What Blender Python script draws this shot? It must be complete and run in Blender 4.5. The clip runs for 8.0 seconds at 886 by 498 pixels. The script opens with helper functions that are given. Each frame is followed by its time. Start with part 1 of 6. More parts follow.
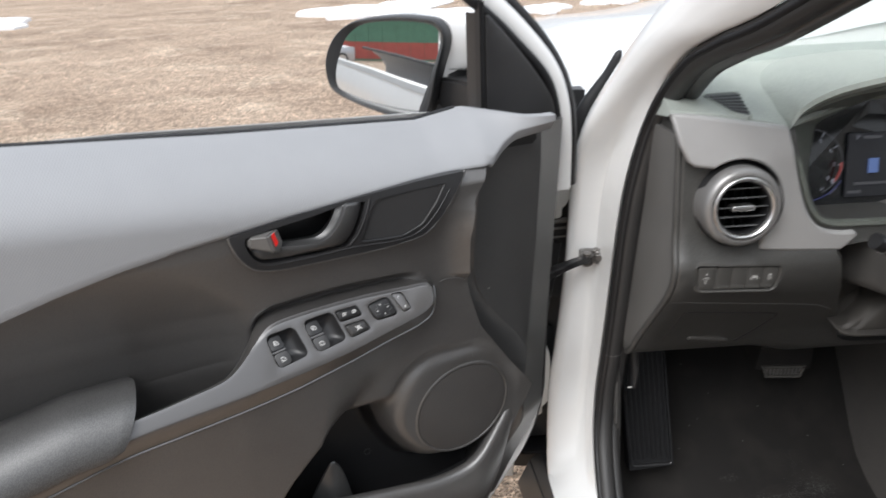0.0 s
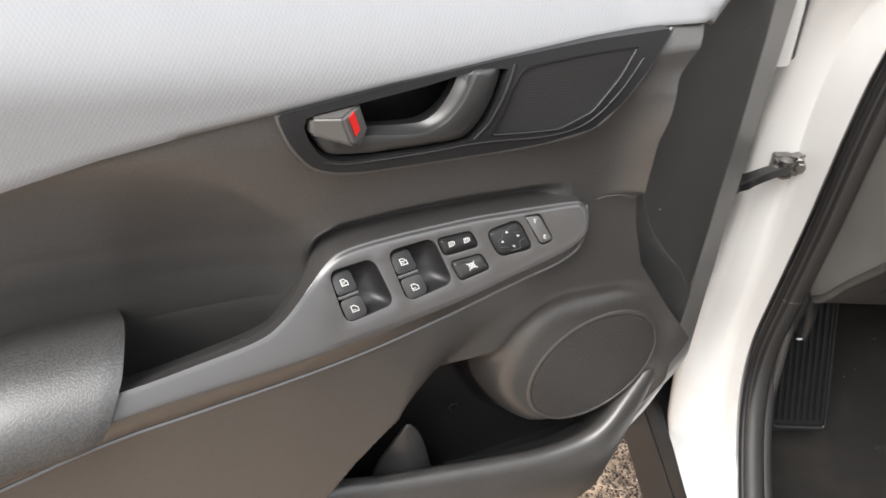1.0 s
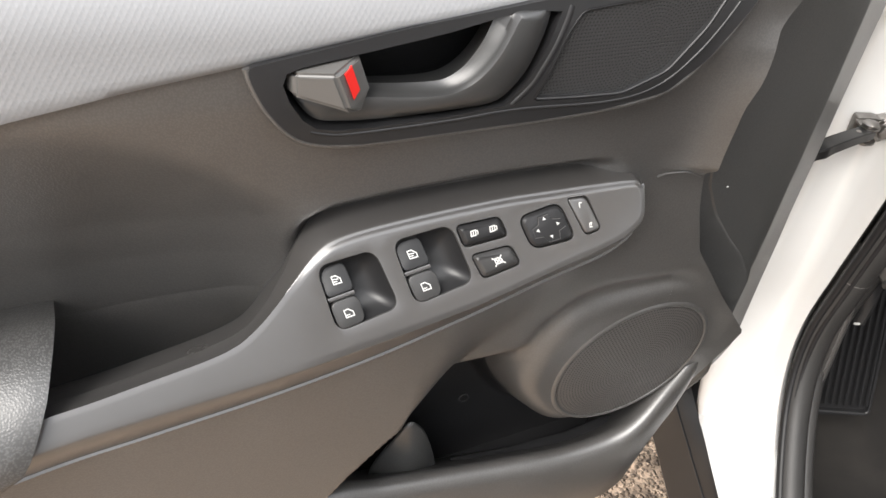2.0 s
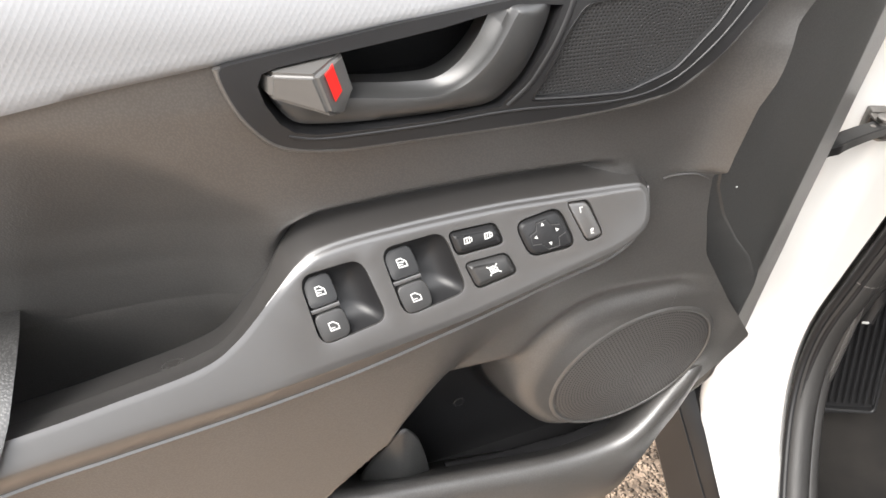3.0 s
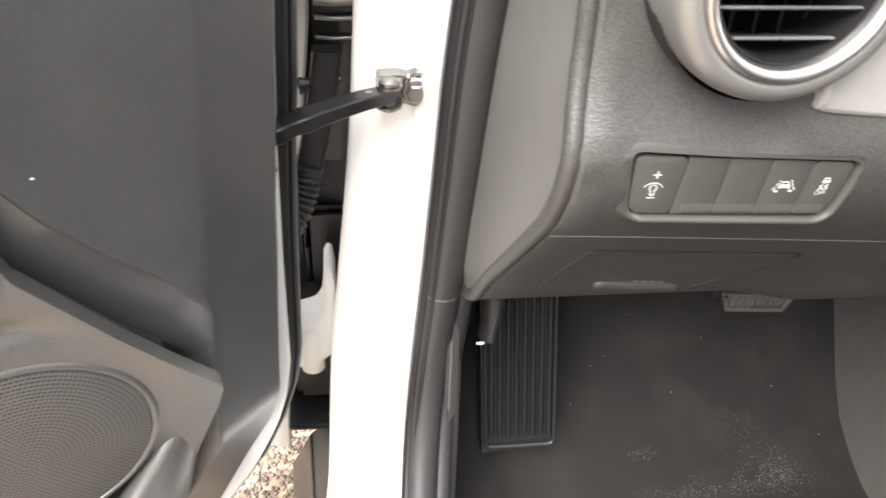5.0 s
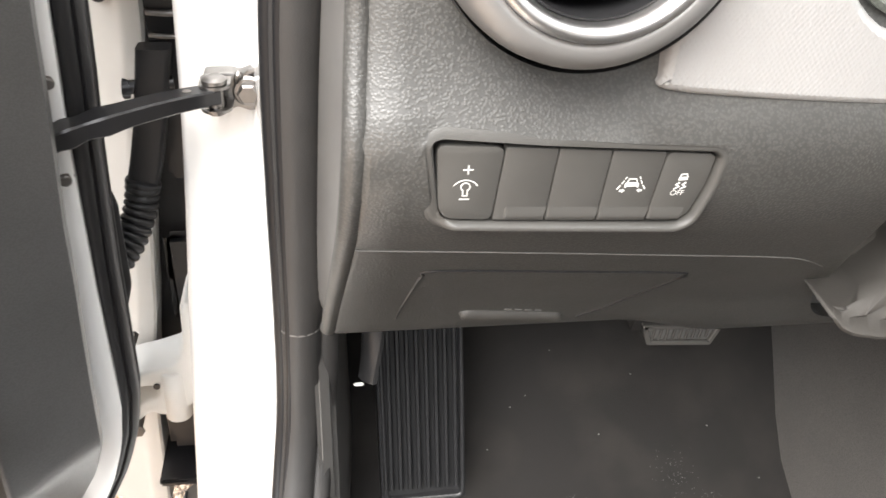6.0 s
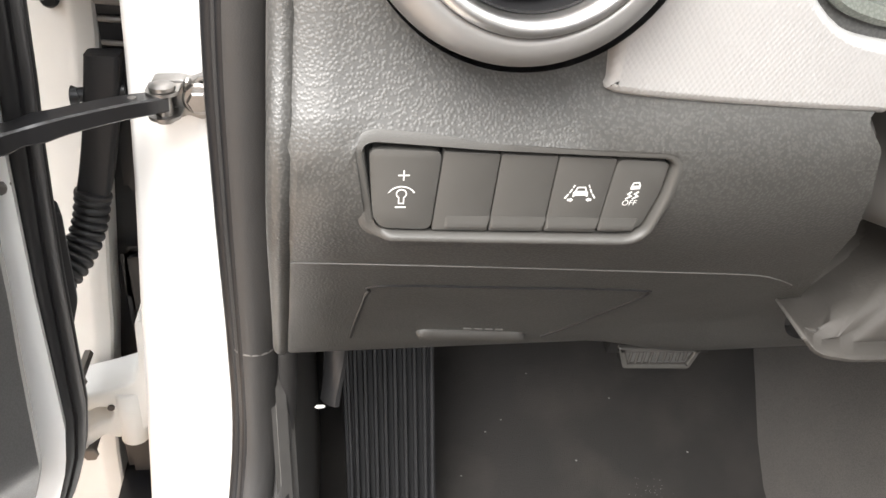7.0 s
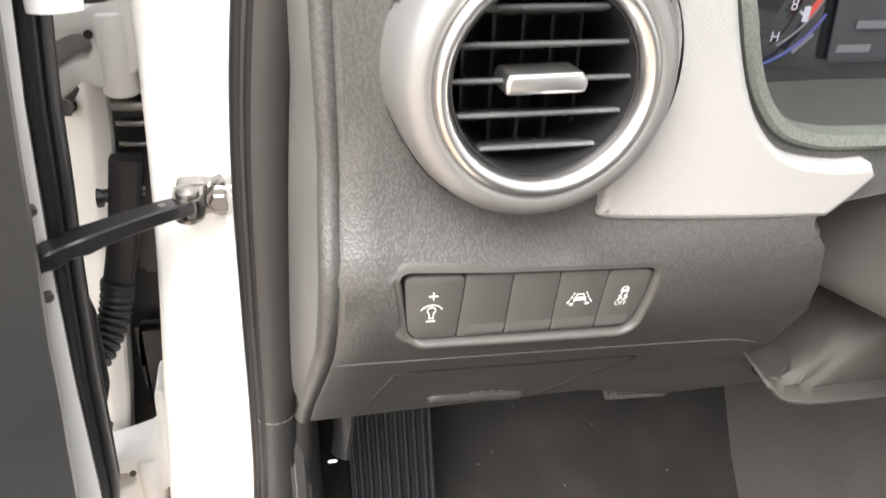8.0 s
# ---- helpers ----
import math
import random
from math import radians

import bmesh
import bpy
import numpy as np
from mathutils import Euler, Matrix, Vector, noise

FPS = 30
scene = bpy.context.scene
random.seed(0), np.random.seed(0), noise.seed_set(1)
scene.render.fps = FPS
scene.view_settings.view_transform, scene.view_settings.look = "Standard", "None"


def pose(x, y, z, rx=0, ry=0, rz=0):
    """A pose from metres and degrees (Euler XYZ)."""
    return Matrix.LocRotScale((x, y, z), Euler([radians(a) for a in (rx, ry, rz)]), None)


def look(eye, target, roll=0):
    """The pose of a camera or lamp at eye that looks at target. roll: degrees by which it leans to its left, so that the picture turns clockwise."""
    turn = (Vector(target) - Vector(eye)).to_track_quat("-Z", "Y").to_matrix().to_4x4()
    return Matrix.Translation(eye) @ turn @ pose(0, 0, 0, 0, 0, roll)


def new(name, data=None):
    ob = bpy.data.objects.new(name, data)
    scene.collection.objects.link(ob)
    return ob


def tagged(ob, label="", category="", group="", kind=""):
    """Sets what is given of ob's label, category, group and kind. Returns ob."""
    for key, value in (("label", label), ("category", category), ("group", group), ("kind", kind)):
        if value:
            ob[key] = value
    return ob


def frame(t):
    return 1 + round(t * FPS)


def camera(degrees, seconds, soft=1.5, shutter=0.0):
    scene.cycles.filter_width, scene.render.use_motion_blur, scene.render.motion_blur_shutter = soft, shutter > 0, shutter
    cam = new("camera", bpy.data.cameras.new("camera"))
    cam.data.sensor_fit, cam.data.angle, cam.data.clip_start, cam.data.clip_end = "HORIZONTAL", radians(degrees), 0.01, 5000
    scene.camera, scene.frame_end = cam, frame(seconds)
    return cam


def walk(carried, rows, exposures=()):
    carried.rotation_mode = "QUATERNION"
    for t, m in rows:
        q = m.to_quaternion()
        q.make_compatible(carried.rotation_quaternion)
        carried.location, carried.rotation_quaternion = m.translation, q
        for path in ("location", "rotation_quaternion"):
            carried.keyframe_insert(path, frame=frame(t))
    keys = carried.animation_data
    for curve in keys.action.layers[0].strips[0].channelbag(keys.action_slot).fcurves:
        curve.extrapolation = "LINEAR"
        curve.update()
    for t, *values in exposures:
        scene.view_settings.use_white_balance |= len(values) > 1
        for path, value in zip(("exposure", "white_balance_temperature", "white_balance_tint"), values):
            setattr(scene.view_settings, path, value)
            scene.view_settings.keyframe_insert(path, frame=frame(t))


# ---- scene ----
cam = camera(58.8, 8.0, shutter=0.3)
PATH = [
    (0, (0.014, 0.008, 1.22), (0.109, 1.863, 0.477), -2.3),
    (0.5, (-0.014, 0.146, 1.169), (-0.043, 1.936, 0.277), -0.9),
    (1, (-0.049, 0.313, 1.137), (-0.093, 1.991, 0.05), 1.0),
    (1.5, (-0.063, 0.402, 1.115), (-0.115, 2.012, -0.071), 2.3),
    (1.7, (-0.062, 0.414, 1.109), (-0.113, 2.003, -0.106), 2.6),
    (3, (-0.058, 0.457, 1.099), (-0.104, 1.99, -0.184), 3.1),
    (3.5, (-0.028, 0.467, 1.073), (-0.101, 2.031, -0.171), 2.1),
    (4, (0.073, 0.522, 1.045), (0.032, 2.109, -0.171), 1.7),
    (4.5, (0.169, 0.562, 1.019), (0.315, 2.155, -0.18), 3.2),
    (5, (0.241, 0.576, 0.997), (0.483, 2.17, -0.186), 3.4),
    (5.2, (0.262, 0.582, 0.99), (0.522, 2.18, -0.185), 3.3),
    (6.3, (0.335, 0.625, 0.944), (0.651, 2.284, -0.127), 4.1),
    (6.5, (0.34, 0.626, 0.942), (0.661, 2.292, -0.118), 4.3),
    (7, (0.344, 0.627, 0.941), (0.665, 2.3, -0.105), 4.5),
    (7.5, (0.338, 0.623, 0.955), (0.689, 2.293, -0.088), 4.0),
    (8, (0.316, 0.611, 0.996), (0.729, 2.281, -0.025), 3.0),
]
from mathutils import geometry

EXPOSURES = [(0.0, 0.7, 6170, 10), (0.5, 0.6, 6000, 10), (1.0, 1.17, 6450, 10), (1.7, 1.37, 6520, 10), (3.0, 1.78, 6500, 10), (4.0, 1.85, 6500, 10), (4.6, 2.05, 6500, 10), (5.2, 2.38, 6500, 10), (6.5, 2.43, 6450, 10), (8.0, 2.45, 6500, 10)]
walk(cam, [(t, look(eye, target, roll)) for t, eye, target, roll in PATH], EXPOSURES)

# ---- world and sun ----
SUN_EL, SUN_AZ = 50.0, 215.0
world = bpy.data.worlds.new("sky")
scene.world = world
world.use_nodes = True
wn = world.node_tree.nodes
sky = wn.new("ShaderNodeTexSky")
sky.sky_type = "NISHITA"
sky.sun_disc = False
sky.sun_elevation, sky.sun_rotation = radians(SUN_EL), radians(SUN_AZ)
sky.dust_density, sky.air_density = 5.0, 1.5
cloud_at, cloud_z, cloud = wn.new("ShaderNodeTexCoord"), wn.new("ShaderNodeSeparateXYZ"), wn.new("ShaderNodeValToRGB")
world.node_tree.links.new(cloud_at.outputs["Generated"], cloud_z.inputs[0])
world.node_tree.links.new(cloud_z.outputs[2], cloud.inputs[0])
cloud.color_ramp.elements[0].color = (4.2, 4.3, 4.45, 1)
cloud.color_ramp.elements[1].color = (13.4, 13.6, 14.0, 1)
hazy = wn.new("ShaderNodeMixRGB")
hazy.inputs[0].default_value = 0.85
world.node_tree.links.new(cloud.outputs[0], hazy.inputs[2])
world.node_tree.links.new(sky.outputs[0], hazy.inputs[1])
world.node_tree.links.new(hazy.outputs[0], wn["Background"].inputs["Color"])
wn["Background"].inputs["Strength"].default_value = 0.085
sun = bpy.data.lights.new("sun", "SUN")
sun.energy, sun.angle, sun.color = 1.9, radians(40), (1.0, 0.965, 0.92)
sun_ob = new("sun", sun)
sun_ob.matrix_world = look((0, 0, 8), (math.sin(radians(SUN_AZ)) * -8, math.cos(radians(SUN_AZ)) * -8, 8 - 8 * math.tan(radians(SUN_EL))))


# ---- materials ----
def material(name, colour, rough=0.5, metal=0.0, spots=0.15, spot_scale=30.0, bump=0.0, bump_scale=900.0, kind="noise", coat=0.0, dust=0.0, ior=1.5, valley=0.25):
    """Principled material: colour with blotches, a fine relief, and a thin uneven dust."""
    m = bpy.data.materials.new(name)
    m.use_nodes = True
    t, n = m.node_tree, m.node_tree.nodes
    p = n["Principled BSDF"]
    p.inputs["Metallic"].default_value = metal
    p.inputs["Coat Weight"].default_value = coat
    p.inputs["Coat Roughness"].default_value = 0.08
    p.inputs["IOR"].default_value = ior
    co = n.new("ShaderNodeTexCoord")
    big = n.new("ShaderNodeTexNoise")
    big.inputs["Scale"].default_value, big.inputs["Detail"].default_value = spot_scale, 6
    t.links.new(co.outputs["Object"], big.inputs["Vector"])
    mix = n.new("ShaderNodeMixRGB")
    mix.inputs[1].default_value = (*[c * (1 - spots) for c in colour], 1)
    mix.inputs[2].default_value = (*[min(1, c * (1 + spots)) for c in colour], 1)
    t.links.new(big.outputs[0], mix.inputs[0])
    out = mix.outputs[0]
    if dust:
        fine = n.new("ShaderNodeTexNoise")
        fine.inputs["Scale"].default_value, fine.inputs["Detail"].default_value = 14, 10
        t.links.new(co.outputs["Object"], fine.inputs["Vector"])
        ramp = n.new("ShaderNodeValToRGB")
        ramp.color_ramp.elements[0].position, ramp.color_ramp.elements[1].position = 0.45, 0.85
        ramp.color_ramp.elements[1].color = (dust, dust, dust, 1)
        t.links.new(fine.outputs[0], ramp.inputs[0])
        d = n.new("ShaderNodeMixRGB")
        d.inputs[2].default_value = (0.42, 0.37, 0.31, 1)
        t.links.new(ramp.outputs[0], d.inputs[0])
        t.links.new(out, d.inputs[1])
        out = d.outputs[0]
    t.links.new(out, p.inputs["Base Color"])
    rr = n.new("ShaderNodeMapRange")
    rr.inputs[3].default_value, rr.inputs[4].default_value = rough * 0.85, min(1, rough * 1.15)
    t.links.new(big.outputs[0], rr.inputs[0])
    t.links.new(rr.outputs[0], p.inputs["Roughness"])
    if bump:
        if kind == "grain":
            tex = n.new("ShaderNodeTexVoronoi")
            tex.feature = "SMOOTH_F1"
            tex.inputs["Scale"].default_value, tex.inputs["Smoothness"].default_value = bump_scale, 0.25
            hump = n.new("ShaderNodeMapRange")
            hump.inputs[1].default_value, hump.inputs[2].default_value, hump.inputs[3].default_value, hump.inputs[4].default_value = 0.15, 0.6, 1.0, 0.0
            t.links.new(tex.outputs["Distance"], hump.inputs[0])
            src_out = hump.outputs[0]
            # valleys of the grain darker than its tops: dirt and shade put into the colour
            dirt_shade = n.new("ShaderNodeMapRange")
            dirt_shade.inputs[1].default_value, dirt_shade.inputs[2].default_value, dirt_shade.inputs[3].default_value, dirt_shade.inputs[4].default_value = 0.0, 0.45, 1 - valley, 1.0
            t.links.new(src_out, dirt_shade.inputs[0])
            toned = n.new("ShaderNodeMixRGB")
            toned.blend_type = "MULTIPLY"
            toned.inputs[0].default_value = 1.0
            t.links.new(out, toned.inputs[1])
            t.links.new(dirt_shade.outputs[0], toned.inputs[2])
            t.links.new(toned.outputs[0], p.inputs["Base Color"])
        elif kind == "weave":
            tex = n.new("ShaderNodeTexVoronoi")
            tex.inputs["Scale"].default_value, tex.inputs["Randomness"].default_value = bump_scale, 0.04
            src_out = tex.outputs["Distance"]
            turn = n.new("ShaderNodeMapping")
            turn.inputs["Rotation"].default_value = (0, radians(45), 0)
            flat = n.new("ShaderNodeVectorMath")
            flat.operation = "MULTIPLY"
            flat.inputs[1].default_value = (1.0, 0.0, 0.72)
            t.links.new(co.outputs["Object"], flat.inputs[0])
            t.links.new(flat.outputs[0], turn.inputs["Vector"])
        else:
            tex = n.new("ShaderNodeTexNoise")
            tex.inputs["Scale"].default_value, tex.inputs["Detail"].default_value = bump_scale, 4
            src_out = tex.outputs[0]
        t.links.new(turn.outputs[0] if kind == "weave" else co.outputs["Object"], tex.inputs["Vector"])
        b = n.new("ShaderNodeBump")
        b.inputs["Strength"].default_value, b.inputs["Distance"].default_value = bump, 0.001
        t.links.new(src_out, b.inputs["Height"])
        t.links.new(b.outputs[0], p.inputs["Normal"])
    return m


def perforated(name, colour, hole, spacing, rough=0.45):
    """Rings of small holes round the object's own z axis."""
    m = material(name, colour, rough, spots=0.1)
    t, n = m.node_tree, m.node_tree.nodes
    p = n["Principled BSDF"]
    co = n.new("ShaderNodeTexCoord")
    sep = n.new("ShaderNodeSeparateXYZ")
    t.links.new(co.outputs["Object"], sep.inputs[0])

    def op(kind, a, b=None):
        x = n.new("ShaderNodeMath")
        x.operation = kind
        for i, v in enumerate((a, b)):
            if v is None:
                continue
            if isinstance(v, (int, float)):
                x.inputs[i].default_value = v
            else:
                t.links.new(v, x.inputs[i])
        return x.outputs[0]

    r = op("SQRT", op("ADD", op("MULTIPLY", sep.outputs[0], sep.outputs[0]), op("MULTIPLY", sep.outputs[1], sep.outputs[1])))
    q = op("DIVIDE", r, spacing)
    ring = op("FLOOR", q)
    across = op("SINE", op("MULTIPLY", q, math.pi * 2))
    count = op("ADD", op("MULTIPLY", ring, 6), 1)
    along = op("SINE", op("MULTIPLY", op("ARCTAN2", sep.outputs[1], sep.outputs[0]), count))
    dots = op("MULTIPLY", op("ADD", across, 1.0), op("ADD", along, 1.0))
    ramp = n.new("ShaderNodeValToRGB")
    ramp.color_ramp.elements[0].position, ramp.color_ramp.elements[1].position = 0.25, 0.6
    t.links.new(op("MULTIPLY", dots, 0.25), ramp.inputs[0])
    old = p.inputs["Base Color"].links[0].from_socket
    mix = n.new("ShaderNodeMixRGB")
    mix.inputs[2].default_value = (*hole, 1)
    t.links.new(ramp.outputs[0], mix.inputs[0])
    t.links.new(old, mix.inputs[1])
    t.links.new(mix.outputs[0], p.inputs["Base Color"])
    b = n.new("ShaderNodeBump")
    b.invert = True
    b.inputs["Strength"].default_value, b.inputs["Distance"].default_value = 0.6, 0.0008
    t.links.new(ramp.outputs[0], b.inputs["Height"])
    t.links.new(b.outputs[0], p.inputs["Normal"])
    return m


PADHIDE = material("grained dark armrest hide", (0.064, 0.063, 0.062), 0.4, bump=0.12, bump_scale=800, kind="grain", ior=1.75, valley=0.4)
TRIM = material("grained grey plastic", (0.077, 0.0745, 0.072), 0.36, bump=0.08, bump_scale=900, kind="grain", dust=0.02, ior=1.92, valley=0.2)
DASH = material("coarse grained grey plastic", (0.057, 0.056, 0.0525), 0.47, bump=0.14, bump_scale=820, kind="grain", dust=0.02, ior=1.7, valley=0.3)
SATIN = material("satin dark grey panel plastic", (0.068, 0.065, 0.063), 0.29, metal=0.2, spots=0.05, bump=0.04, bump_scale=2500, dust=0.01, ior=2.25)
BEZEL = material("smooth black plastic", (0.020, 0.020, 0.021), 0.36, bump=0.1, bump_scale=2000, ior=1.52)
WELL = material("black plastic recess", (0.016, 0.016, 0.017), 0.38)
KEY = material("dark switch plastic", (0.017, 0.017, 0.018), 0.42, bump=0.06, bump_scale=2600)
SMOOTH = material("smooth grey plastic", (0.12, 0.116, 0.111), 0.40, bump=0.12, bump_scale=1800, dust=0.02, ior=1.65)
KEYFRONT = material("worn dark switch plastic", (0.035, 0.0345, 0.0345), 0.42, bump=0.06, bump_scale=2600, ior=1.6)
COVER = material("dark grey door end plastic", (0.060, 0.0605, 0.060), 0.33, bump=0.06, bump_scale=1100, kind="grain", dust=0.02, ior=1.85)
GRIP = material("satin dark grip plastic", (0.036, 0.036, 0.036), 0.34, bump=0.06, bump_scale=2500, ior=1.7)
GRIPFACE = material("satin grey lever plastic", (0.095, 0.092, 0.088), 0.42, bump=0.06, bump_scale=2500, ior=1.6)
FABRIC = material("pale grey woven trim", (0.275, 0.28, 0.289), 0.55, spots=0.05, bump=0.2, bump_scale=500, kind="weave")
SILVER = material("pale silver dash trim", (0.33, 0.325, 0.32), 0.4, spots=0.05, bump=0.25, bump_scale=700, kind="weave")
PAINT = material("white car paint", (0.8, 0.8, 0.79), 0.25, spots=0.02, coat=0.8)
PRIMER = material("white sealed metal", (0.68, 0.67, 0.64), 0.5, spots=0.08, bump=0.15, bump_scale=60, dust=0.12)
RUBBER = material("black rubber", (0.010, 0.010, 0.011), 0.45, bump=0.08, bump_scale=400, ior=1.42)
SEALGREY = material("dark grey flocked seal", (0.032, 0.031, 0.0305), 0.5, bump=0.2, bump_scale=1200, dust=0.015)
CHROME = material("satin chrome", (0.66, 0.65, 0.64), 0.32, metal=1.0, spots=0.04)
BRACKET = material("bright zinc plate", (0.26, 0.25, 0.24), 0.38, metal=1.0, spots=0.3, spot_scale=120)
STEEL = material("zinc plated steel", (0.34, 0.32, 0.3), 0.42, metal=1.0, spots=0.2)
DARKSTEEL = material("dull grey steel", (0.16, 0.15, 0.14), 0.45, metal=0.8, spots=0.3)
BLACKSTEEL = material("black painted steel", (0.010, 0.010, 0.011), 0.3, spots=0.3, dust=0.02)
RED = material("red mark", (0.75, 0.02, 0.015), 0.4, spots=0.03)
INK = material("white print", (0.62, 0.62, 0.6), 0.5, spots=0.02)
CARPET = material("black carpet", (0.015, 0.0135, 0.0125), 0.95, spots=0.3, spot_scale=18, bump=0.9, bump_scale=1400, dust=0.045)
CONSOLE = material("grey brown console plastic", (0.13, 0.121, 0.112), 0.5, bump=0.2, bump_scale=1200, kind="grain", dust=0.05)
DUST = material("pale road dust", (0.2, 0.195, 0.19), 0.95, spots=0.3)
CLEAR = material("clear ribbed plastic", (0.10, 0.095, 0.088), 0.25, spots=0.1)
SNOW = material("old snow", (0.86, 0.87, 0.89), 0.7, spots=0.05, bump=0.5, bump_scale=30)
DASHTOP = material("soft dash top", (0.38, 0.41, 0.375), 0.5, bump=0.3, bump_scale=900, kind="grain", dust=0.04)
TWEETER = perforated("perforated black plastic", (0.036, 0.036, 0.037), (0.004, 0.004, 0.004), 0.0017)
SPEAKER = perforated("perforated grey plastic", (0.085, 0.081, 0.078), (0.006, 0.006, 0.006), 0.0023)
MIRROR = material("mirror", (0.9, 0.92, 0.92), 0.02, metal=1.0, spots=0.0)


def glass_material(name, tint):
    m = bpy.data.materials.new(name)
    m.use_nodes = True
    p = m.node_tree.nodes["Principled BSDF"]
    p.inputs["Base Color"].default_value = (*tint, 1)
    p.inputs["Roughness"].default_value = 0.01
    p.inputs["Transmission Weight"].default_value = 1.0
    p.inputs["IOR"].default_value = 1.45
    return m


GLASS = glass_material("tinted glass", (0.93, 0.97, 0.95))


def glow_material(name, colour, strength):
    m = bpy.data.materials.new(name)
    m.use_nodes = True
    p = m.node_tree.nodes["Principled BSDF"]
    p.inputs["Base Color"].default_value = (0.02, 0.02, 0.02, 1)
    p.inputs["Emission Color"].default_value = (*colour, 1)
    p.inputs["Emission Strength"].default_value = strength
    return m


LIT = glow_material("lit dial print", (0.85, 0.88, 1.0), 0.12)
LITRED = glow_material("lit red dial print", (1.0, 0.08, 0.06), 0.12)
LITBLUE = glow_material("lit blue dial print", (0.15, 0.2, 1.0), 0.06)


def gravel_material():
    m = material("sandy gravel", (0.6, 0.45, 0.33), 0.9, spots=0.2, spot_scale=40, bump=1.0, bump_scale=140, kind="grain")
    t, n = m.node_tree, m.node_tree.nodes
    p = n["Principled BSDF"]
    co = n.new("ShaderNodeTexCoord")
    out = p.inputs["Base Color"].links[0].from_socket
    # dark brown patches, then paler trodden ones, then single stones
    for scale, low, high, colour, detail in ((0.55, 0.46, 0.62, (0.3, 0.21, 0.145), 12), (1.3, 0.52, 0.68, (0.78, 0.64, 0.49), 10), (5.0, 0.52, 0.70, (0.36, 0.26, 0.19), 12)):
        tex, ramp, mix = n.new("ShaderNodeTexNoise"), n.new("ShaderNodeValToRGB"), n.new("ShaderNodeMixRGB")
        tex.inputs["Scale"].default_value, tex.inputs["Detail"].default_value, tex.inputs["Roughness"].default_value = scale, detail, 0.68
        t.links.new(co.outputs["Object"], tex.inputs["Vector"])
        ramp.color_ramp.elements[0].position, ramp.color_ramp.elements[1].position = low, high
        ramp.color_ramp.elements[1].color = (0.75, 0.75, 0.75, 1)
        t.links.new(tex.outputs[0], ramp.inputs[0])
        t.links.new(ramp.outputs[0], mix.inputs[0])
        t.links.new(out, mix.inputs[1])
        mix.inputs[2].default_value = (*colour, 1)
        out = mix.outputs[0]
    for scale, low, high in ((110, 0.45, 1.65), (32, 0.7, 1.3)):
        v, hsv, sep, mr = n.new("ShaderNodeTexVoronoi"), n.new("ShaderNodeHueSaturation"), n.new("ShaderNodeSeparateColor"), n.new("ShaderNodeMapRange")
        v.inputs["Scale"].default_value = scale
        t.links.new(co.outputs["Object"], v.inputs["Vector"])
        t.links.new(v.outputs["Color"], sep.inputs[0])
        mr.inputs[3].default_value, mr.inputs[4].default_value = low, high
        t.links.new(sep.outputs[0], mr.inputs[0])
        t.links.new(mr.outputs[0], hsv.inputs["Value"])
        t.links.new(out, hsv.inputs["Color"])
        out = hsv.outputs[0]
    t.links.new(out, p.inputs["Base Color"])
    for nd in n:
        if nd.type == "BUMP":
            nd.inputs["Distance"].default_value = 0.012
    return m


GRAVEL = gravel_material()


# ---- shape helpers ----
def thing(name, m, label, category, group="", kind=""):
    ob = new(name)
    ob.matrix_world = m
    return tagged(ob, label, category, group, kind)


def part(name, bm, mat, parent=None, label="", m=None, smooth=35):
    me = bpy.data.meshes.new(name)
    bmesh.ops.recalc_face_normals(bm, faces=bm.faces)
    if all(e.is_manifold for e in bm.edges) and bm.calc_volume(signed=True) < 0:
        bmesh.ops.reverse_faces(bm, faces=bm.faces)
    bm.to_mesh(me)
    bm.free()
    me.materials.append(mat)
    if smooth:
        me.shade_smooth()
        me.set_sharp_from_angle(angle=radians(smooth))
    ob = new(name, me)
    ob.parent = parent
    if m is not None:
        ob.matrix_basis = m
    return tagged(ob, label)


def ip(x, xs, ys):
    return float(np.interp(x, xs, ys))


def ips(x, xs, ys):
    """As ip, with a smooth curve through the points."""
    k = (tuple(xs), tuple(ys))
    if k not in CURVES:
        q = smooth_line([(a, b, 0) for a, b in zip(xs, ys)], 24 * len(xs))
        CURVES[k] = ([p.x for p in q], [p.y for p in q])
    return ip(x, *CURVES[k])


CURVES = {}


def smooth_line(pts, n=60, closed=False):
    """Catmull-Rom through a few control points."""
    p = [Vector(q) for q in pts]
    k = len(p)
    out = []
    spans = k if closed else k - 1
    for i in range(n):
        s = i * spans / (n if closed else n - 1)
        a = min(int(s), spans - 1)
        f = s - a
        g = (lambda j: p[j % k]) if closed else (lambda j: p[max(0, min(k - 1, j))])
        q0, q1, q2, q3 = g(a - 1), g(a), g(a + 1), g(a + 2)
        out.append(0.5 * (2 * q1 + (q2 - q0) * f + (2 * q0 - 5 * q1 + 4 * q2 - q3) * f * f + (3 * q1 - 3 * q2 + q3 - q0) * f ** 3))
    return out


def loft(rings, closed=True, caps=True):
    """Skin over rings of equal point count."""
    bm = bmesh.new()
    vs = [[bm.verts.new(q) for q in r] for r in rings]
    n = len(rings[0])
    for a, b in zip(vs, vs[1:]):
        for i in range(n if closed else n - 1):
            j = (i + 1) % n
            bm.faces.new((a[i], a[j], b[j], b[i]))
    if caps and closed:
        bm.faces.new(vs[0])
        bm.faces.new(vs[-1])
    return bm


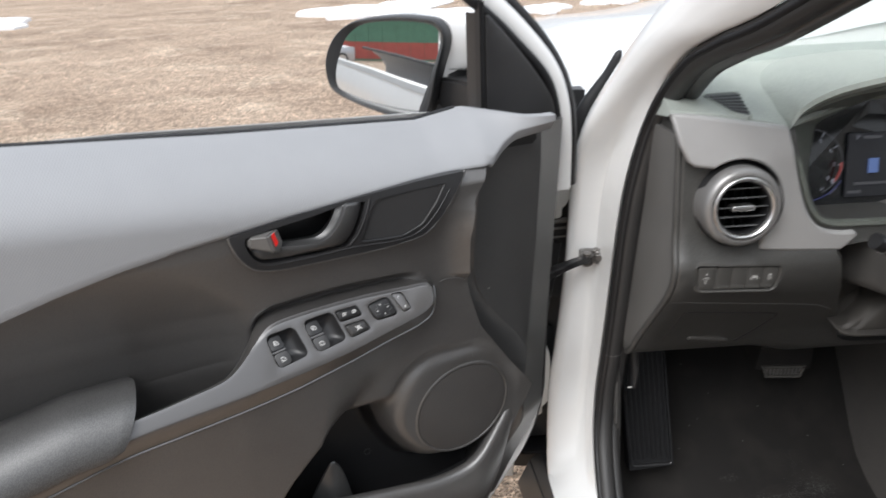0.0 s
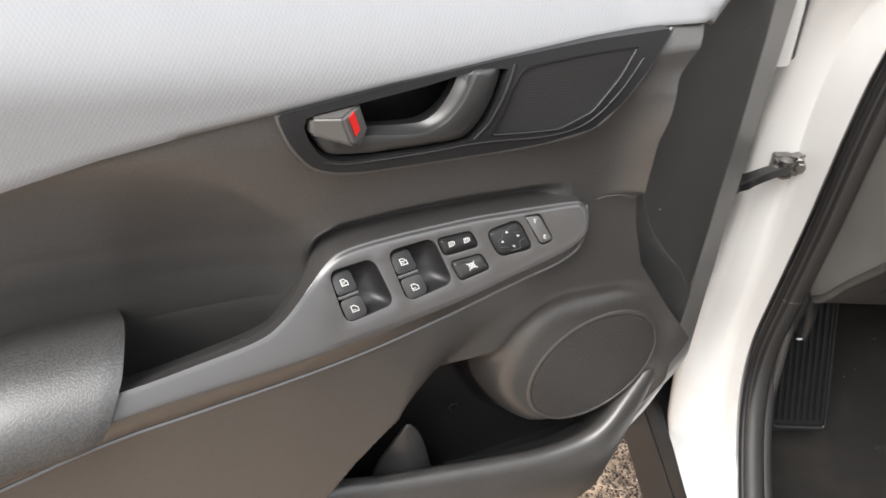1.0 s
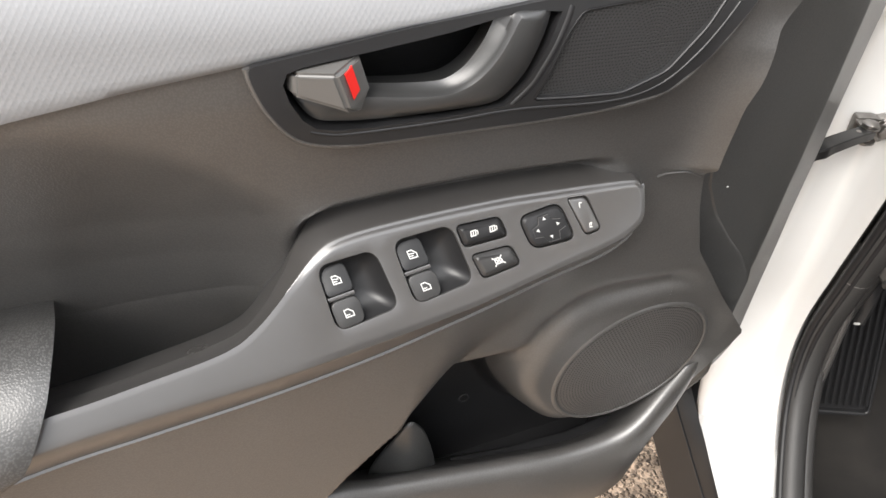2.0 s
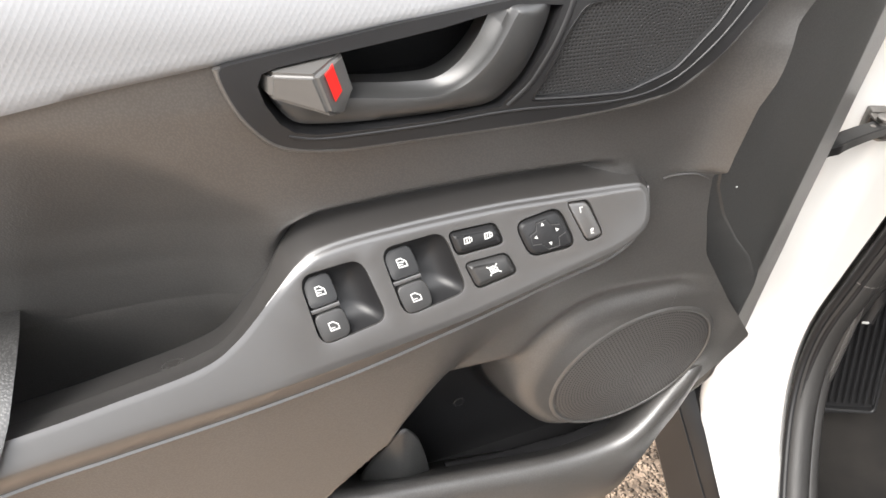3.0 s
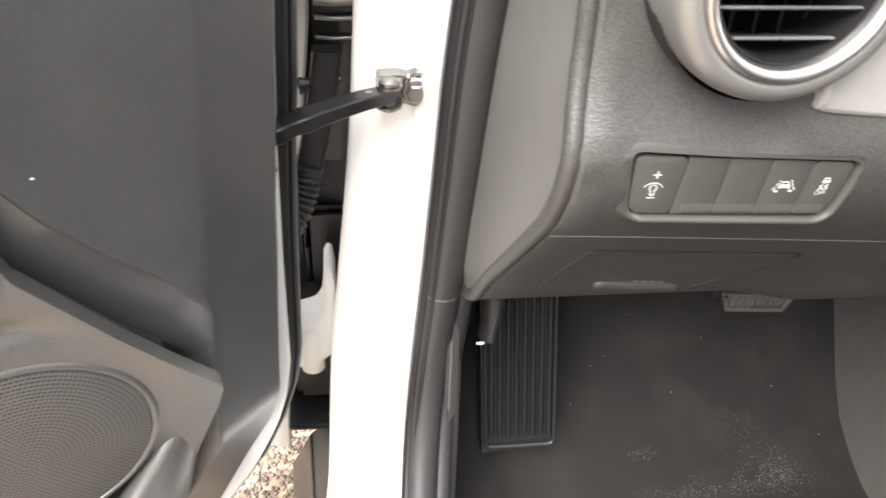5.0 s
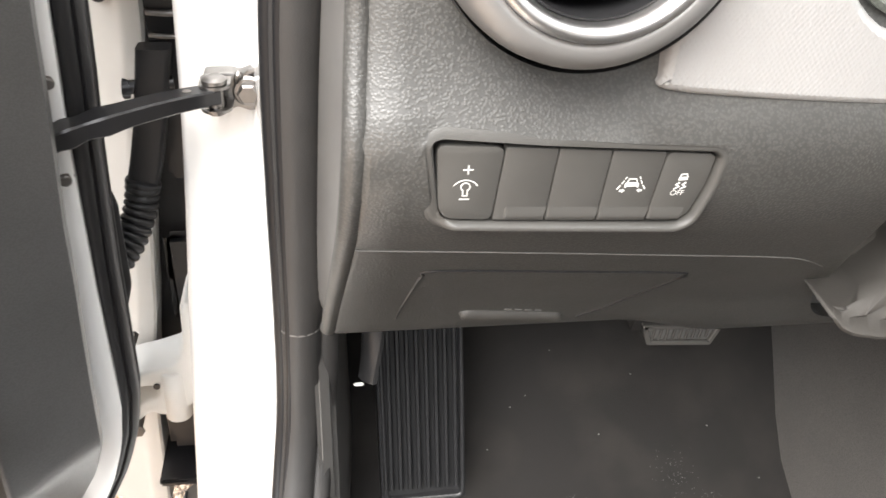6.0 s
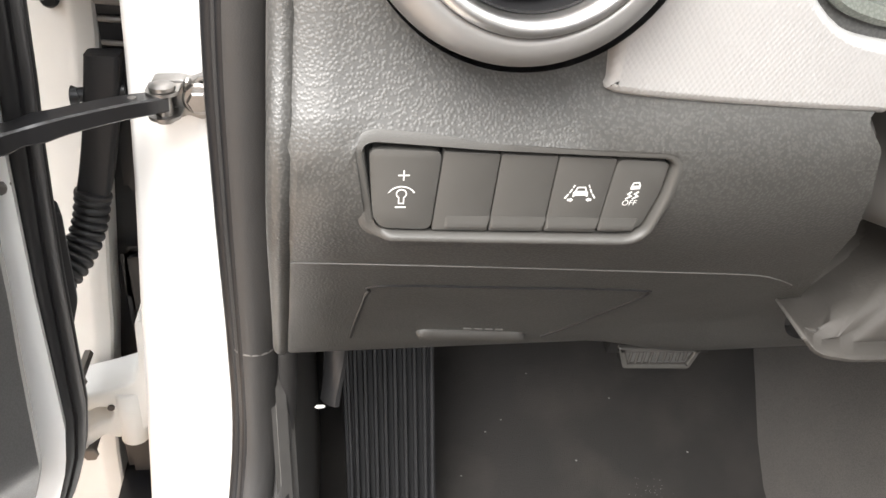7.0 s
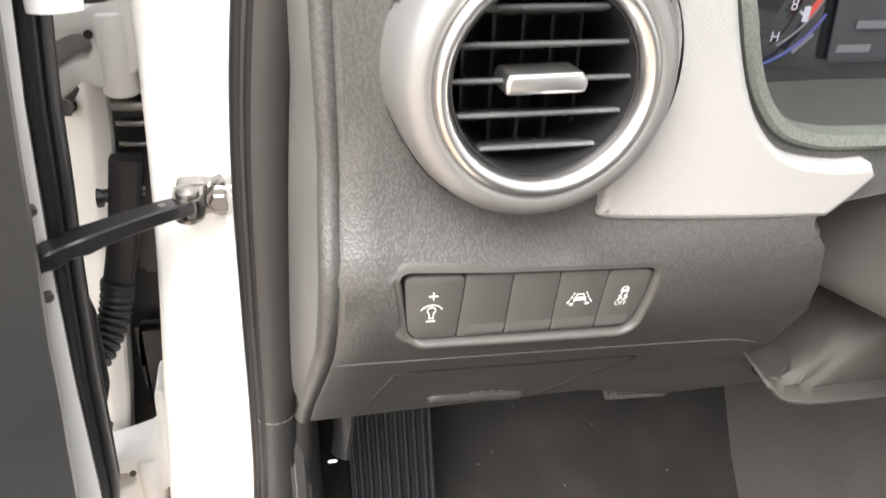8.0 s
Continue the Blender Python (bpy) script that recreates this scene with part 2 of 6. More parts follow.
def tube(pts, r, n=12, flat=1.0, up=(0, 0, 1)):
    """Round or flattened rod along a line; r may be a list."""
    p = [Vector(q) for q in pts]
    rings = []
    for i, c in enumerate(p):
        d = (p[min(i + 1, len(p) - 1)] - p[max(i - 1, 0)]).normalized()
        if flat == 1.0 and rings:
            a = (a - d * a.dot(d)).normalized()
        else:
            a = d.cross(Vector(up))
            a = a.normalized() if a.length > 1e-4 else d.orthogonal().normalized()
        b = a.cross(d).normalized()
        q = r[i] if isinstance(r, (list, tuple)) else r
        rings.append([c + a * math.cos(k * 2 * math.pi / n) * q + b * math.sin(k * 2 * math.pi / n) * q * flat for k in range(n)])
    return loft(rings)


def rounded(pts, r, k=5):
    """Outline with its corners rounded (2D)."""
    p = [Vector((*q, 0)) for q in pts]
    out = []
    for i, c in enumerate(p):
        a, b = p[i - 1] - c, p[(i + 1) % len(p)] - c
        q = min(r, a.length * 0.48, b.length * 0.48)
        s, e = c + a.normalized() * q, c + b.normalized() * q
        for j in range(k + 1):
            f = j / k
            w = (1 - f) ** 2 * s + 2 * f * (1 - f) * c + f * f * e
            out.append((w.x, w.y))
    return out


def shrink(pts, d):
    """Outline moved inwards by d (counter-clockwise outlines)."""
    n = len(pts)
    area = sum(pts[i - 1][0] * pts[i][1] - pts[i][0] * pts[i - 1][1] for i in range(n))
    sgn = 1 if area > 0 else -1
    out = []
    for i in range(n):
        a, b = Vector(pts[i - 1]), Vector(pts[(i + 1) % n])
        t = (b - a).normalized()
        out.append((pts[i][0] - sgn * t.y * d, pts[i][1] + sgn * t.x * d))
    return out


def slab(pts, at, low, high, bevel=0.0008):
    """Plate with a soft upper edge. at(a, b, h) places outline point (a, b) at height h."""
    rings = [[at(a, b, low) for a, b in pts], [at(a, b, high - bevel) for a, b in pts],
             [at(a, b, high - bevel * 0.3) for a, b in shrink(pts, bevel * 0.3)], [at(a, b, high) for a, b in shrink(pts, bevel)]]
    bm = loft(rings, caps=False)
    bm.verts.ensure_lookup_table()
    n = len(pts)
    last = bm.verts[-n:]
    bmesh.ops.triangle_fill(bm, edges=[bm.edges.get((last[i - 1], last[i])) for i in range(n)], use_beauty=True)
    return bm


def frame_ring(outer, inner, at, low, high, bevel=0.001):
    """Raised frame between two outlines of equal count."""
    rings = [[at(a, b, low) for a, b in outer], [at(a, b, high - bevel) for a, b in outer], [at(a, b, high) for a, b in shrink(outer, bevel)],
             [at(a, b, high) for a, b in shrink(inner, -bevel)], [at(a, b, high - bevel) for a, b in inner], [at(a, b, low) for a, b in inner]]
    return loft(rings, caps=False)


def inside(x, y, poly):
    hit = False
    for i in range(len(poly)):
        (xa, ya), (xb, yb) = poly[i - 1], poly[i]
        if (ya > y) != (yb > y) and x < (xb - xa) * (y - ya) / (yb - ya) + xa:
            hit = not hit
    return hit


def box(x0, x1, y0, y1, z0, z1, bevel=0.002):
    bm = bmesh.new()
    bmesh.ops.create_cube(bm, size=1.0)
    for v in bm.verts:
        v.co = Vector(((x0 + x1) / 2 + v.co.x * (x1 - x0), (y0 + y1) / 2 + v.co.y * (y1 - y0), (z0 + z1) / 2 + v.co.z * (z1 - z0)))
    if bevel:
        bmesh.ops.bevel(bm, geom=bm.edges[:], offset=bevel, segments=2, affect="EDGES")
    return bm


def outward(bm):
    """Normals out of a closed mesh."""
    bmesh.ops.recalc_face_normals(bm, faces=bm.faces)
    if bm.calc_volume(signed=True) < 0:
        bmesh.ops.reverse_faces(bm, faces=bm.faces)


def ink(ob, bm, mat):
    """Print a sign onto a part: its faces join the part's mesh with a colour of their own."""
    me = bpy.data.meshes.new("print")
    bm.to_mesh(me)
    bm.free()
    if mat.name not in [m.name for m in ob.data.materials]:
        ob.data.materials.append(mat)
    k = [m.name for m in ob.data.materials].index(mat.name)
    both = bmesh.new()
    both.from_mesh(ob.data)
    n = len(both.faces)
    both.from_mesh(me)
    both.faces.ensure_lookup_table()
    for f in both.faces[n:]:
        f.material_index, f.smooth = k, False
    both.to_mesh(ob.data)
    both.free()
    bpy.data.meshes.remove(me)


def cut(ob, cutters):
    """Cut closed meshes out of a closed mesh, once, while building."""
    for bm in cutters:
        me = bpy.data.meshes.new("cutter")
        outward(bm)
        bm.to_mesh(me)
        bm.free()
        tool = new("cutter", me)
        tool.parent = ob.parent
        mod = ob.modifiers.new("cut", "BOOLEAN")
        mod.operation, mod.solver, mod.object = "DIFFERENCE", "EXACT", tool
        bpy.context.view_layer.update()
        got = bpy.data.meshes.new_from_object(ob.evaluated_get(bpy.context.evaluated_depsgraph_get()))
        ob.modifiers.remove(mod)
        ob.data = got
        bpy.data.objects.remove(tool)
    ob.data.shade_smooth()
    ob.data.set_sharp_from_angle(angle=radians(35))


def ss(x, a, b):
    f = max(0.0, min(1.0, (x - a) / (b - a)))
    return f * f * (3 - 2 * f)


def bowl(outline, at, deep, steps=(0, .03, .08, .16, .28, .45, .65, .85), power=3.0):
    """Smooth hollow below an outline."""
    cx, cy = sum(q[0] for q in outline) / len(outline), sum(q[1] for q in outline) / len(outline)
    rings = [[at(a + (cx - a) * s, b + (cy - b) * s, -deep * (1 - (1 - s) ** power)) for a, b in outline] for s in steps]
    bm = loft(rings, caps=False)
    bm.verts.ensure_lookup_table()
    n = len(outline)
    last = bm.verts[-n:]
    tip = bm.verts.new(at(cx, cy, -deep))
    for i in range(n):
        bm.faces.new((last[i - 1], last[i], tip))
    return bm


def disc_rings(radii, heights, at, n=64):
    """Turned shape: rings of given radius and height."""
    return [[at(r * math.cos(k * 2 * math.pi / n), r * math.sin(k * 2 * math.pi / n), h) for k in range(n)] for r, h in zip(radii, heights)]


# ---- ground ----
def build_ground():
    bm = bmesh.new()
    xs = [-400, -60, -20] + [-8 + i * 0.5 for i in range(33)] + [20, 60, 400]
    ys = [-400, -60, -20] + [-4 + i * 0.5 for i in range(45)] + [40, 80, 400]
    grid = [[bm.verts.new((x, y, 0.03 * noise.noise(Vector((x * 0.35, y * 0.35, 0))) if abs(x) < 15 and -5 < y < 25 else 0)) for x in xs] for y in ys]
    for a, b in zip(grid, grid[1:]):
        for i in range(len(xs) - 1):
            bm.faces.new((a[i], a[i + 1], b[i + 1], b[i]))
    ob = part("ground", bm, GRAVEL)
    tagged(ob, "sandy brown gravel ground with darker brown patches", "ground", kind="structure")


def build_snow(x, y, rx, ry, seed):
    rnd = random.Random(seed)
    n = 40
    ph = [rnd.uniform(0, 6.28) for _ in range(4)]
    shape = lambda a: 1 + 0.3 * math.sin(2 * a + ph[0]) + 0.2 * math.sin(3 * a + ph[1]) + 0.14 * math.sin(7 * a + ph[2]) + 0.08 * math.sin(13 * a + ph[3])
    rings = []
    for f, h in ((1, -0.03), (1, 0.035), (0.9, 0.06), (0.6, 0.075), (0.2, 0.08)):
        rings.append([Vector((x + rx * f * shape(k * 6.2832 / n) * math.cos(k * 6.2832 / n), y + ry * f * shape(k * 6.2832 / n) * math.sin(k * 6.2832 / n), h)) for k in range(n)])
    ob = part("snow_patch", loft(rings), SNOW)
    tagged(ob, "thin ragged patch of old white snow on gravel", "snow", "snow patches")


build_ground()


# ---- driver's door (local: x along the door towards the hinge, y away from the cabin, z up) ----
CAR = thing("car", pose(0, 0, 0), "white car body with its front door wide open", "car")


def D(u, v, w):
    return Vector((u, -w, v))


def edge_u(v):
    return ip(v, [.40, .44, .482, .505, .54, .57, .60, .69, .77, .856, .95, 1.03], [-.15, -.10, -.065, -.047, -.028, -.018, -.0135, -.0125, -.010, -.005, .004, .008])


def build_shell():
    rings = []
    for i in range(50):
        v = .43 + i * .0113
        e = edge_u(v)
        rings.append([D(e - .03, v, .010), D(e + .002, v, .016), D(e + .007, v, .014), D(e + .009, v, .004), D(e + .011, v, -.004), D(e + .012, v, -.010), D(e + .013, v, -.030), D(e + .014, v, -.036), D(e + .015, v, -.033), D(e + .017, v, -.040),
                      D(e + .018, v, -.046), D(e + .017, v, -.062), D(e + .014, v, -.068), D(-.45, v, -.075), D(-1.0, v, -.065), D(-1.0, v, .0), D(-.5, v, .01)])
    return part("door", loft(rings), PAINT, CAR, "open white painted door with dark grey trim", m=pose(0.2, 1.0, 0, 0, 0, 22.0), smooth=40)


DOOR = build_shell()


def build_shell_fittings():
    # rubber seal: flat bulb with a groove and an outer lip
    vs = [.42 + i * .0106 for i in range(58)]
    at = lambda v: edge_u(v) + ip(v, [.60, .72, .80], [.0125, .0145, .0165])
    rings = []
    for v in vs:
        u = at(v)
        rings.append([D(u + a, v, w) for a, w in ((-.0070, -.004), (-.0078, .003), (-.0062, .0066), (-.0030, .0078), (.0000, .0070), (.0012, .0052), (.0026, .0066), (.0054, .0056), (.0080, .0010), (.0088, -.006), (.0060, -.010), (-.004, -.010))])
    part("weatherstrip", loft(rings), RUBBER, DOOR, "black rubber door weatherstrip", smooth=60)
    part("weatherstrip_lip", tube([D(at(v) + .0085, v, -.009) for v in vs], .0022, 8), RUBBER, DOOR)
    for v in (.8085, .7585):
        u = ip(v, [.75, .85], [-.0085, -.0045])
        part("stud", tube([D(u, v, .006), D(u, v, .014), D(u, v, .0145), D(u, v, .019), D(u, v, .0195)], [.0052, .0052, .0030, .0030, .0022], 8), DARKSTEEL, DOOR, "dark steel stud with a nut", smooth=30)
    rings = []
    for k in range(31):
        u = -1.0 + k * 1.03 / 30
        top = ip(u, [-1.0, -.5, -.12, .03], [1.036, 1.018, .995, .985])
        rings.append([D(min(u, edge_u(v) + .016), v + (top - 1.0) * f, w) for v, f, w in ((.40, 0, -.060), (.47, 0, -.082), (.55, 0, -.090), (.62, 0, -.094), (.70, 0, -.092), (.80, .3, -.094), (.865, .6, -.101), (.885, .7, -.101), (.90, .75, -.094), (.95, .9, -.086), (.992, 1, -.079), (1.0, 1, -.074), (1.0, 1, -.062), (.40, 0, -.050))])
    part("outer_skin", loft(rings), PAINT, DOOR, "white painted outer door skin with a crease", smooth=40)
    belt = loft([[D(u, t, -.080), D(u, t + .011, -.077), D(u, t + .012, -.066), D(u, t, -.066)] for u, t in ((-1.0, 1.036), (-.5, 1.018), (-.12, .995))])
    part("belt_moulding", belt, CHROME, DOOR, "bright chrome belt moulding")


def base_w(v):
    return ip(v, [.30, .42, .50, .60, .70, .80, .84, .87, .90, .92, .94, .97, 1.0, 1.03], [.05, .05, .055, .07, .09, .10, .1035, .108, .1145, .1195, .1245, .127, .105, .08])


def pad_w(v):
    return .150 - (v - .80) * .618


def front_u(v):
    return ip(v, [.40, .50, .525, .57, .61, .65, .666, .724, .779, .82, .86, .906, .95, .977, 1.0],
              [-.19, -.17, -.13, -.10, -.085, -.07, -.066, -.11, -.148, -.162, -.171, -.174, -.167, -.150, -.142])


def fabric_low(u):
    return ip(u, [-.95, -.80, -.636, -.588, -.53, -.48, -.433, -.37, -.30, -.24, -.18, -.14], [.80, .866, .920, .933, .946, .954, .960, .9685, .976, .981, .984, .984])


def fabric_top(u):
    return ip(u, [-.95, -.61, -.416, -.2, -.142, -.085, -.055], [1.075, 1.056, 1.041, 1.028, 1.036, 1.027, 1.027])


SPK = (-.170, .6633)


def diagonal(v):
    return ip(v, [.40, .56, .62, .655, .685, .715, .75, .80], [-.60, -.470, -.412, -.382, -.350, -.310, -.265, -.215])


def crease_v(u):
    return ip(u, [-.95, -.65, -.565, -.446, -.339, -.246], [.705, .761, .7765, .7885, .8045, .823])


def trim_w(u, v):
    w = base_w(v)
    r = math.hypot(u - SPK[0], v - SPK[1])
    r += .013 * ss(SPK[1] - v, -.02, .05)
    flat = .0835 - .063 * (u - SPK[0]) + .12 * (v - SPK[1]) + .003
    edge = .079 + .014 * ss(SPK[0] - u, 0, .07)
    wall = w - .004 * math.exp(-((r - edge - .010) / .008) ** 2) * ss(v - SPK[1], -.01, .04) * ss(.79 - v, 0, .02) * ss(-.125 - u, 0, .035)
    on_pod = 1 - ss(r, edge - .010, edge + .010)
    w = wall * (1 - on_pod) + flat * on_pod
    pocket = ss(r, edge, edge + .030) * ss(.715 - v, 0, .05) * ss(-.10 - u, 0, .05)
    w = w * (1 - pocket) + .022 * pocket
    vc = crease_v(u)
    bulge = pad_w(vc) - .0149 - .14 * max(0.0, vc - v) - .04 * max(0.0, v - vc)
    k = ss(diagonal(v) - u, 0.0, ip(v, [.60, .69, .75, .80], [.012, .022, .09, .12])) * ss(vc + .006 - v, 0, .012)
    w = w * (1 - k) + max(bulge, w) * k
    top = ips(u, [-.95, -.70, -.58, -.535, -.505, -.476, -.447, -.428, -.413, -.38], [.86, .918, .935, .9395, .9365, .924, .900, .882, .866, .83])
    front = ss(-.395 - u, 0, .06)
    deep = top - v
    hollow = .21 * (deep if deep > .010 else (deep + .010) ** 2 / .040 if deep > -.010 else 0.0) * front
    line = ip(u, [-.43, -.413, -.397, -.358, -.31, -.25, -.221, -.212, -.204], [.8395, .8578, .865, .8692, .8712, .8702, .8670, .860, .848])
    flare = .022 * ss(u, front_u(v) - .048, front_u(v) + .025) ** 2 * ss(v, .845 + .008 * ss(u, -.215, -.198) - .006 * ss(u, -.186, -.168), .853 + .008 * ss(u, -.215, -.198)) * ss(.962 - v, 0, .045)
    trough = .0125 * ss(v, line - .030, line - .024) * ss(line + .0065 - v, 0, .0120) * ss(u, -.425, -.405) * ss(-.224 - u, 0, .03)
    return w + flare - trough - hollow * (1 - ss(vc + .006 - v, 0, .012))


BEZ = [(-.4335, .9605), (-.432, .953), (-.428, .942), (-.422, .932), (-.414, .9235), (-.403, .9195), (-.385, .917), (-.344, .917), (-.296, .9172), (-.263, .9185), (-.230, .924),
       (-.211, .940), (-.192, .964), (-.178, .985), (-.231, .983), (-.291, .978), (-.364, .9705)]
CUP = [(-.4195, .9515), (-.4175, .9435), (-.4125, .934), (-.407, .929), (-.398, .9265), (-.380, .9258), (-.345, .9262), (-.318, .9285), (-.308, .940), (-.300, .955), (-.2935, .9715), (-.312, .9735), (-.346, .967), (-.376, .963), (-.411, .9585), (-.4175, .9565)]
TWE = [(-.283, .9715), (-.240, .975), (-.202, .976), (-.214, .957), (-.232, .9355), (-.255, .926), (-.280, .927), (-.304, .929), (-.2975, .943), (-.2905, .961)]


def bez_at(a, b, h):
    return D(a, b, .1295 - ((b - .945) / .04) ** 2 * .005 + h)


def fill_flat(bm, loops, at, h):
    """Fill the first outline less the others; loops are lists of (bmesh vertex, (a, b))."""
    flat, edges, own = [], [], []
    for loop in loops:
        n0 = len(flat)
        flat += [Vector(q) for v, q in loop]
        own += [v for v, q in loop]
        edges += [(n0 + i, n0 + (i + 1) % len(loop)) for i in range(len(loop))]
    verts, _, faces, orig, _, _ = geometry.delaunay_2d_cdt(flat, edges, [], 2, 1e-6)
    made = [own[o[0]] if o else bm.verts.new(at(v.x, v.y, h)) for v, o in zip(verts, orig)]
    for f in faces:
        c = sum((verts[i] for i in f), Vector((0, 0))) / len(f)
        if not any(inside(c.x, c.y, [q for v, q in loop]) for loop in loops[1:]):
            bm.faces.new([made[i] for i in f])


def holed_plate(outer, holes, at, high, depth):
    bm = bmesh.new()
    edges = []
    for loop in [outer] + holes:
        vs = [bm.verts.new(at(a, b, high)) for a, b in loop]
        es = [bm.edges.new((vs[i - 1], vs[i])) for i in range(len(vs))]
        edges += es
        low = [bm.verts.new(at(a, b, high - depth)) for a, b in loop]
        for i in range(len(vs)):
            bm.faces.new((vs[i - 1], vs[i], low[i], low[i - 1]))
    bmesh.ops.triangle_fill(bm, edges=edges, use_beauty=True)
    return bm


def build_trim():
    bez = [q for q in rounded(BEZ, .004, 2)]
    bm = bmesh.new()
    NU, NV = 300, 210
    rows = []
    for j in range(NV + 1):
        f = j / NV
        row = []
        for i in range(NU + 1):
            g = (i / NU) ** 0.75
            v0 = .47 + f * .50
            u = -.95 + g * (front_u(v0) + .95)
            lo = ip(u, [-.95, -.30, -.224, -.182, -.149, -.118, -.1, -.07], [.40, .47, .49, .505, .525, .555, .595, .63])
            top = fabric_low(min(u, -.141)) + .004
            v = lo + f * (top - lo)
            u = -.95 + g * (front_u(v) + .95)
            row.append((u, v))
        rows.append(row)
    vs = [[bm.verts.new(D(u, v, trim_w(u, v))) for u, v in r] for r in rows]
    for j in range(NV):
        for i in range(NU):
            u, v = rows[j][i]
            if -.575 < u < -.418 and crease_v(u) - .008 < v < crease_v(u) + .010:
                continue
            if inside(u + .002, v + .002, shrink(bez, .003)) or math.hypot(u - SPK[0], v - SPK[1]) < .0620:
                continue
            bm.faces.new((vs[j][i], vs[j][i + 1], vs[j + 1][i + 1], vs[j + 1][i]))
    # turned-back front edge
    edge = [bm.verts.new(D(rows[j][NU][0] + .001, rows[j][NU][1], trim_w(*rows[j][NU]) - .012)) for j in range(NV + 1)]
    for j in range(NV):
        bm.faces.new((vs[j][NU], edge[j], edge[j + 1], vs[j + 1][NU]))
    # part the pocket's inside along one level line; its black stands in for shade
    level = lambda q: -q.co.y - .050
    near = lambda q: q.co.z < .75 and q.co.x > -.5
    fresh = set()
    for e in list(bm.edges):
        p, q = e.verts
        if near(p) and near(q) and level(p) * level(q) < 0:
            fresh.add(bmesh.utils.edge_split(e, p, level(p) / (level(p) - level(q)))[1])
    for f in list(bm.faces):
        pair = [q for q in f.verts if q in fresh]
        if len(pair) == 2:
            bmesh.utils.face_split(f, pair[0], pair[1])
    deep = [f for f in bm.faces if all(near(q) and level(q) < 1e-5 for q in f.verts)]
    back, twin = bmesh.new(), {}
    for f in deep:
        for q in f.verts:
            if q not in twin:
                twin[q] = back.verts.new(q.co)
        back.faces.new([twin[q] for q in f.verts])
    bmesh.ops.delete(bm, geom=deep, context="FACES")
    part("pocket_back", back, WELL, DOOR, "inside of the door pocket, its shade put into a black colour", smooth=60)
    part("trim_panel", bm, TRIM, DOOR, "grained dark grey plastic door trim", smooth=50)
    # deep pull cup between the armrest and the switch panel
    rings = []
    for i in range(41):
        u = -.582 + i * .170 / 40
        vc = crease_v(u)
        w = trim_w(u, vc + .016)
        rings.append([D(u, vc + .018, w + .0004), D(u, vc + .006, w - .001), D(u, .735, w - .022), D(u, .715, w - .020), D(u, .712, w + .0), D(u, .712, .118), D(u, .72, .122)])
    cup = loft(rings, closed=False, caps=False)
    for ring in (rings[0], rings[-1]):
        cup.faces.new([cup.verts.new(q) for q in ring])
    part("pull_cup", cup, TRIM, DOOR, "deep dark pull cup behind the switch panel", smooth=50)
    # parting line in front of the switch panel
    seam = [(q.x, q.y, trim_w(q.x, q.y) + .0003) for q in smooth_line([(-.203, .853, 0), (-.196, .8545, 0), (-.182, .853, 0), (-.171, .847, 0)], 24)]
    part("parting_line", tube([D(*q) for q in seam], .0007, 6), SATIN, DOOR)


def build_fabric():
    bm = bmesh.new()
    NU, NV = 170, 26
    us = [-.95 + .895 * i / NU for i in range(NU + 1)]
    rings = []
    for u in us:
        lo = fabric_low(u) if u < -.142 else ip(u, [-.142, -.133, -.119, -.099, -.075, -.055], [.979, .9815, .991, 1.001, 1.0055, 1.0085])
        hi = fabric_top(u)
        col = []
        for j in range(NV + 1):
            v = lo + (hi - lo) * j / NV
            w = .129 - .074 * max(0.0, (v - (hi - .072)) / .072) ** 2
            if u > -.16:
                k = ss(u, -.16, -.06)
                w = w * (1 - k) + .113 * k
            # chamfer along the lower edge of the narrow front end
            w -= .9 * max(0.0, lo + .012 - v) * ss(u, -.150, -.132)
            if j == 0:
                w -= .0015
            col.append(D(u, v, w))
        front = col[0]
        back = [D(u, lo - .0005, -front.y - .004), D(u, lo + .001, -front.y - .016)]
        top = [D(u, hi + .001, -col[-1].y - .012)]
        rings.append(back[::-1] + col + top)
    bm = loft(rings, closed=False, caps=False)
    end = rings[-1]
    bm.faces.new([bm.verts.new(q) for q in end])
    part("fabric_panel", bm, FABRIC, DOOR, "pale grey woven upper panel", smooth=60)
    belt = [D(u, fabric_top(u) - .001, .045) for u in us[:-18]]
    part("belt_seal", tube(belt, .0042, 8), RUBBER, DOOR, "black rubber window seal")


# switch panel: ridge of its face (along, up) and the outline at which it meets the trim
LOWER = [((-.95, .727), (-.95, .705)), ((-.65, .7765), (-.65, .761)), ((-.554, .7905), (-.565, .7765)), ((-.504, .7955), (-.507, .7825)), ((-.444, .8005), (-.446, .7885)), ((-.386, .807), (-.39, .7955)),
         ((-.338, .8135), (-.339, .8045)), ((-.312, .818), (-.313, .8095)), ((-.28, .8245), (-.28, .8165)), ((-.252, .830), (-.246, .823)), ((-.237, .8335), (-.231, .827)), ((-.2265, .838), (-.2205, .832))]
UPPER = [((-.2215, .8425), (-.2155, .8385)), ((-.2200, .8490), (-.213, .848)), ((-.2200, .8550), (-.212, .858)), ((-.2225, .8592), (-.2145, .8660)), ((-.2290, .8604), (-.221, .8705)), ((-.25, .8608), (-.25, .8742)),
         ((-.282, .8612), (-.282, .8755)), ((-.31, .8612), (-.31, .8752)), ((-.358, .8592), (-.358, .8732)), ((-.394, .8560), (-.397, .869)), ((-.4095, .8505), (-.413, .8608)), ((-.4250, .8390), (-.428, .8420))]
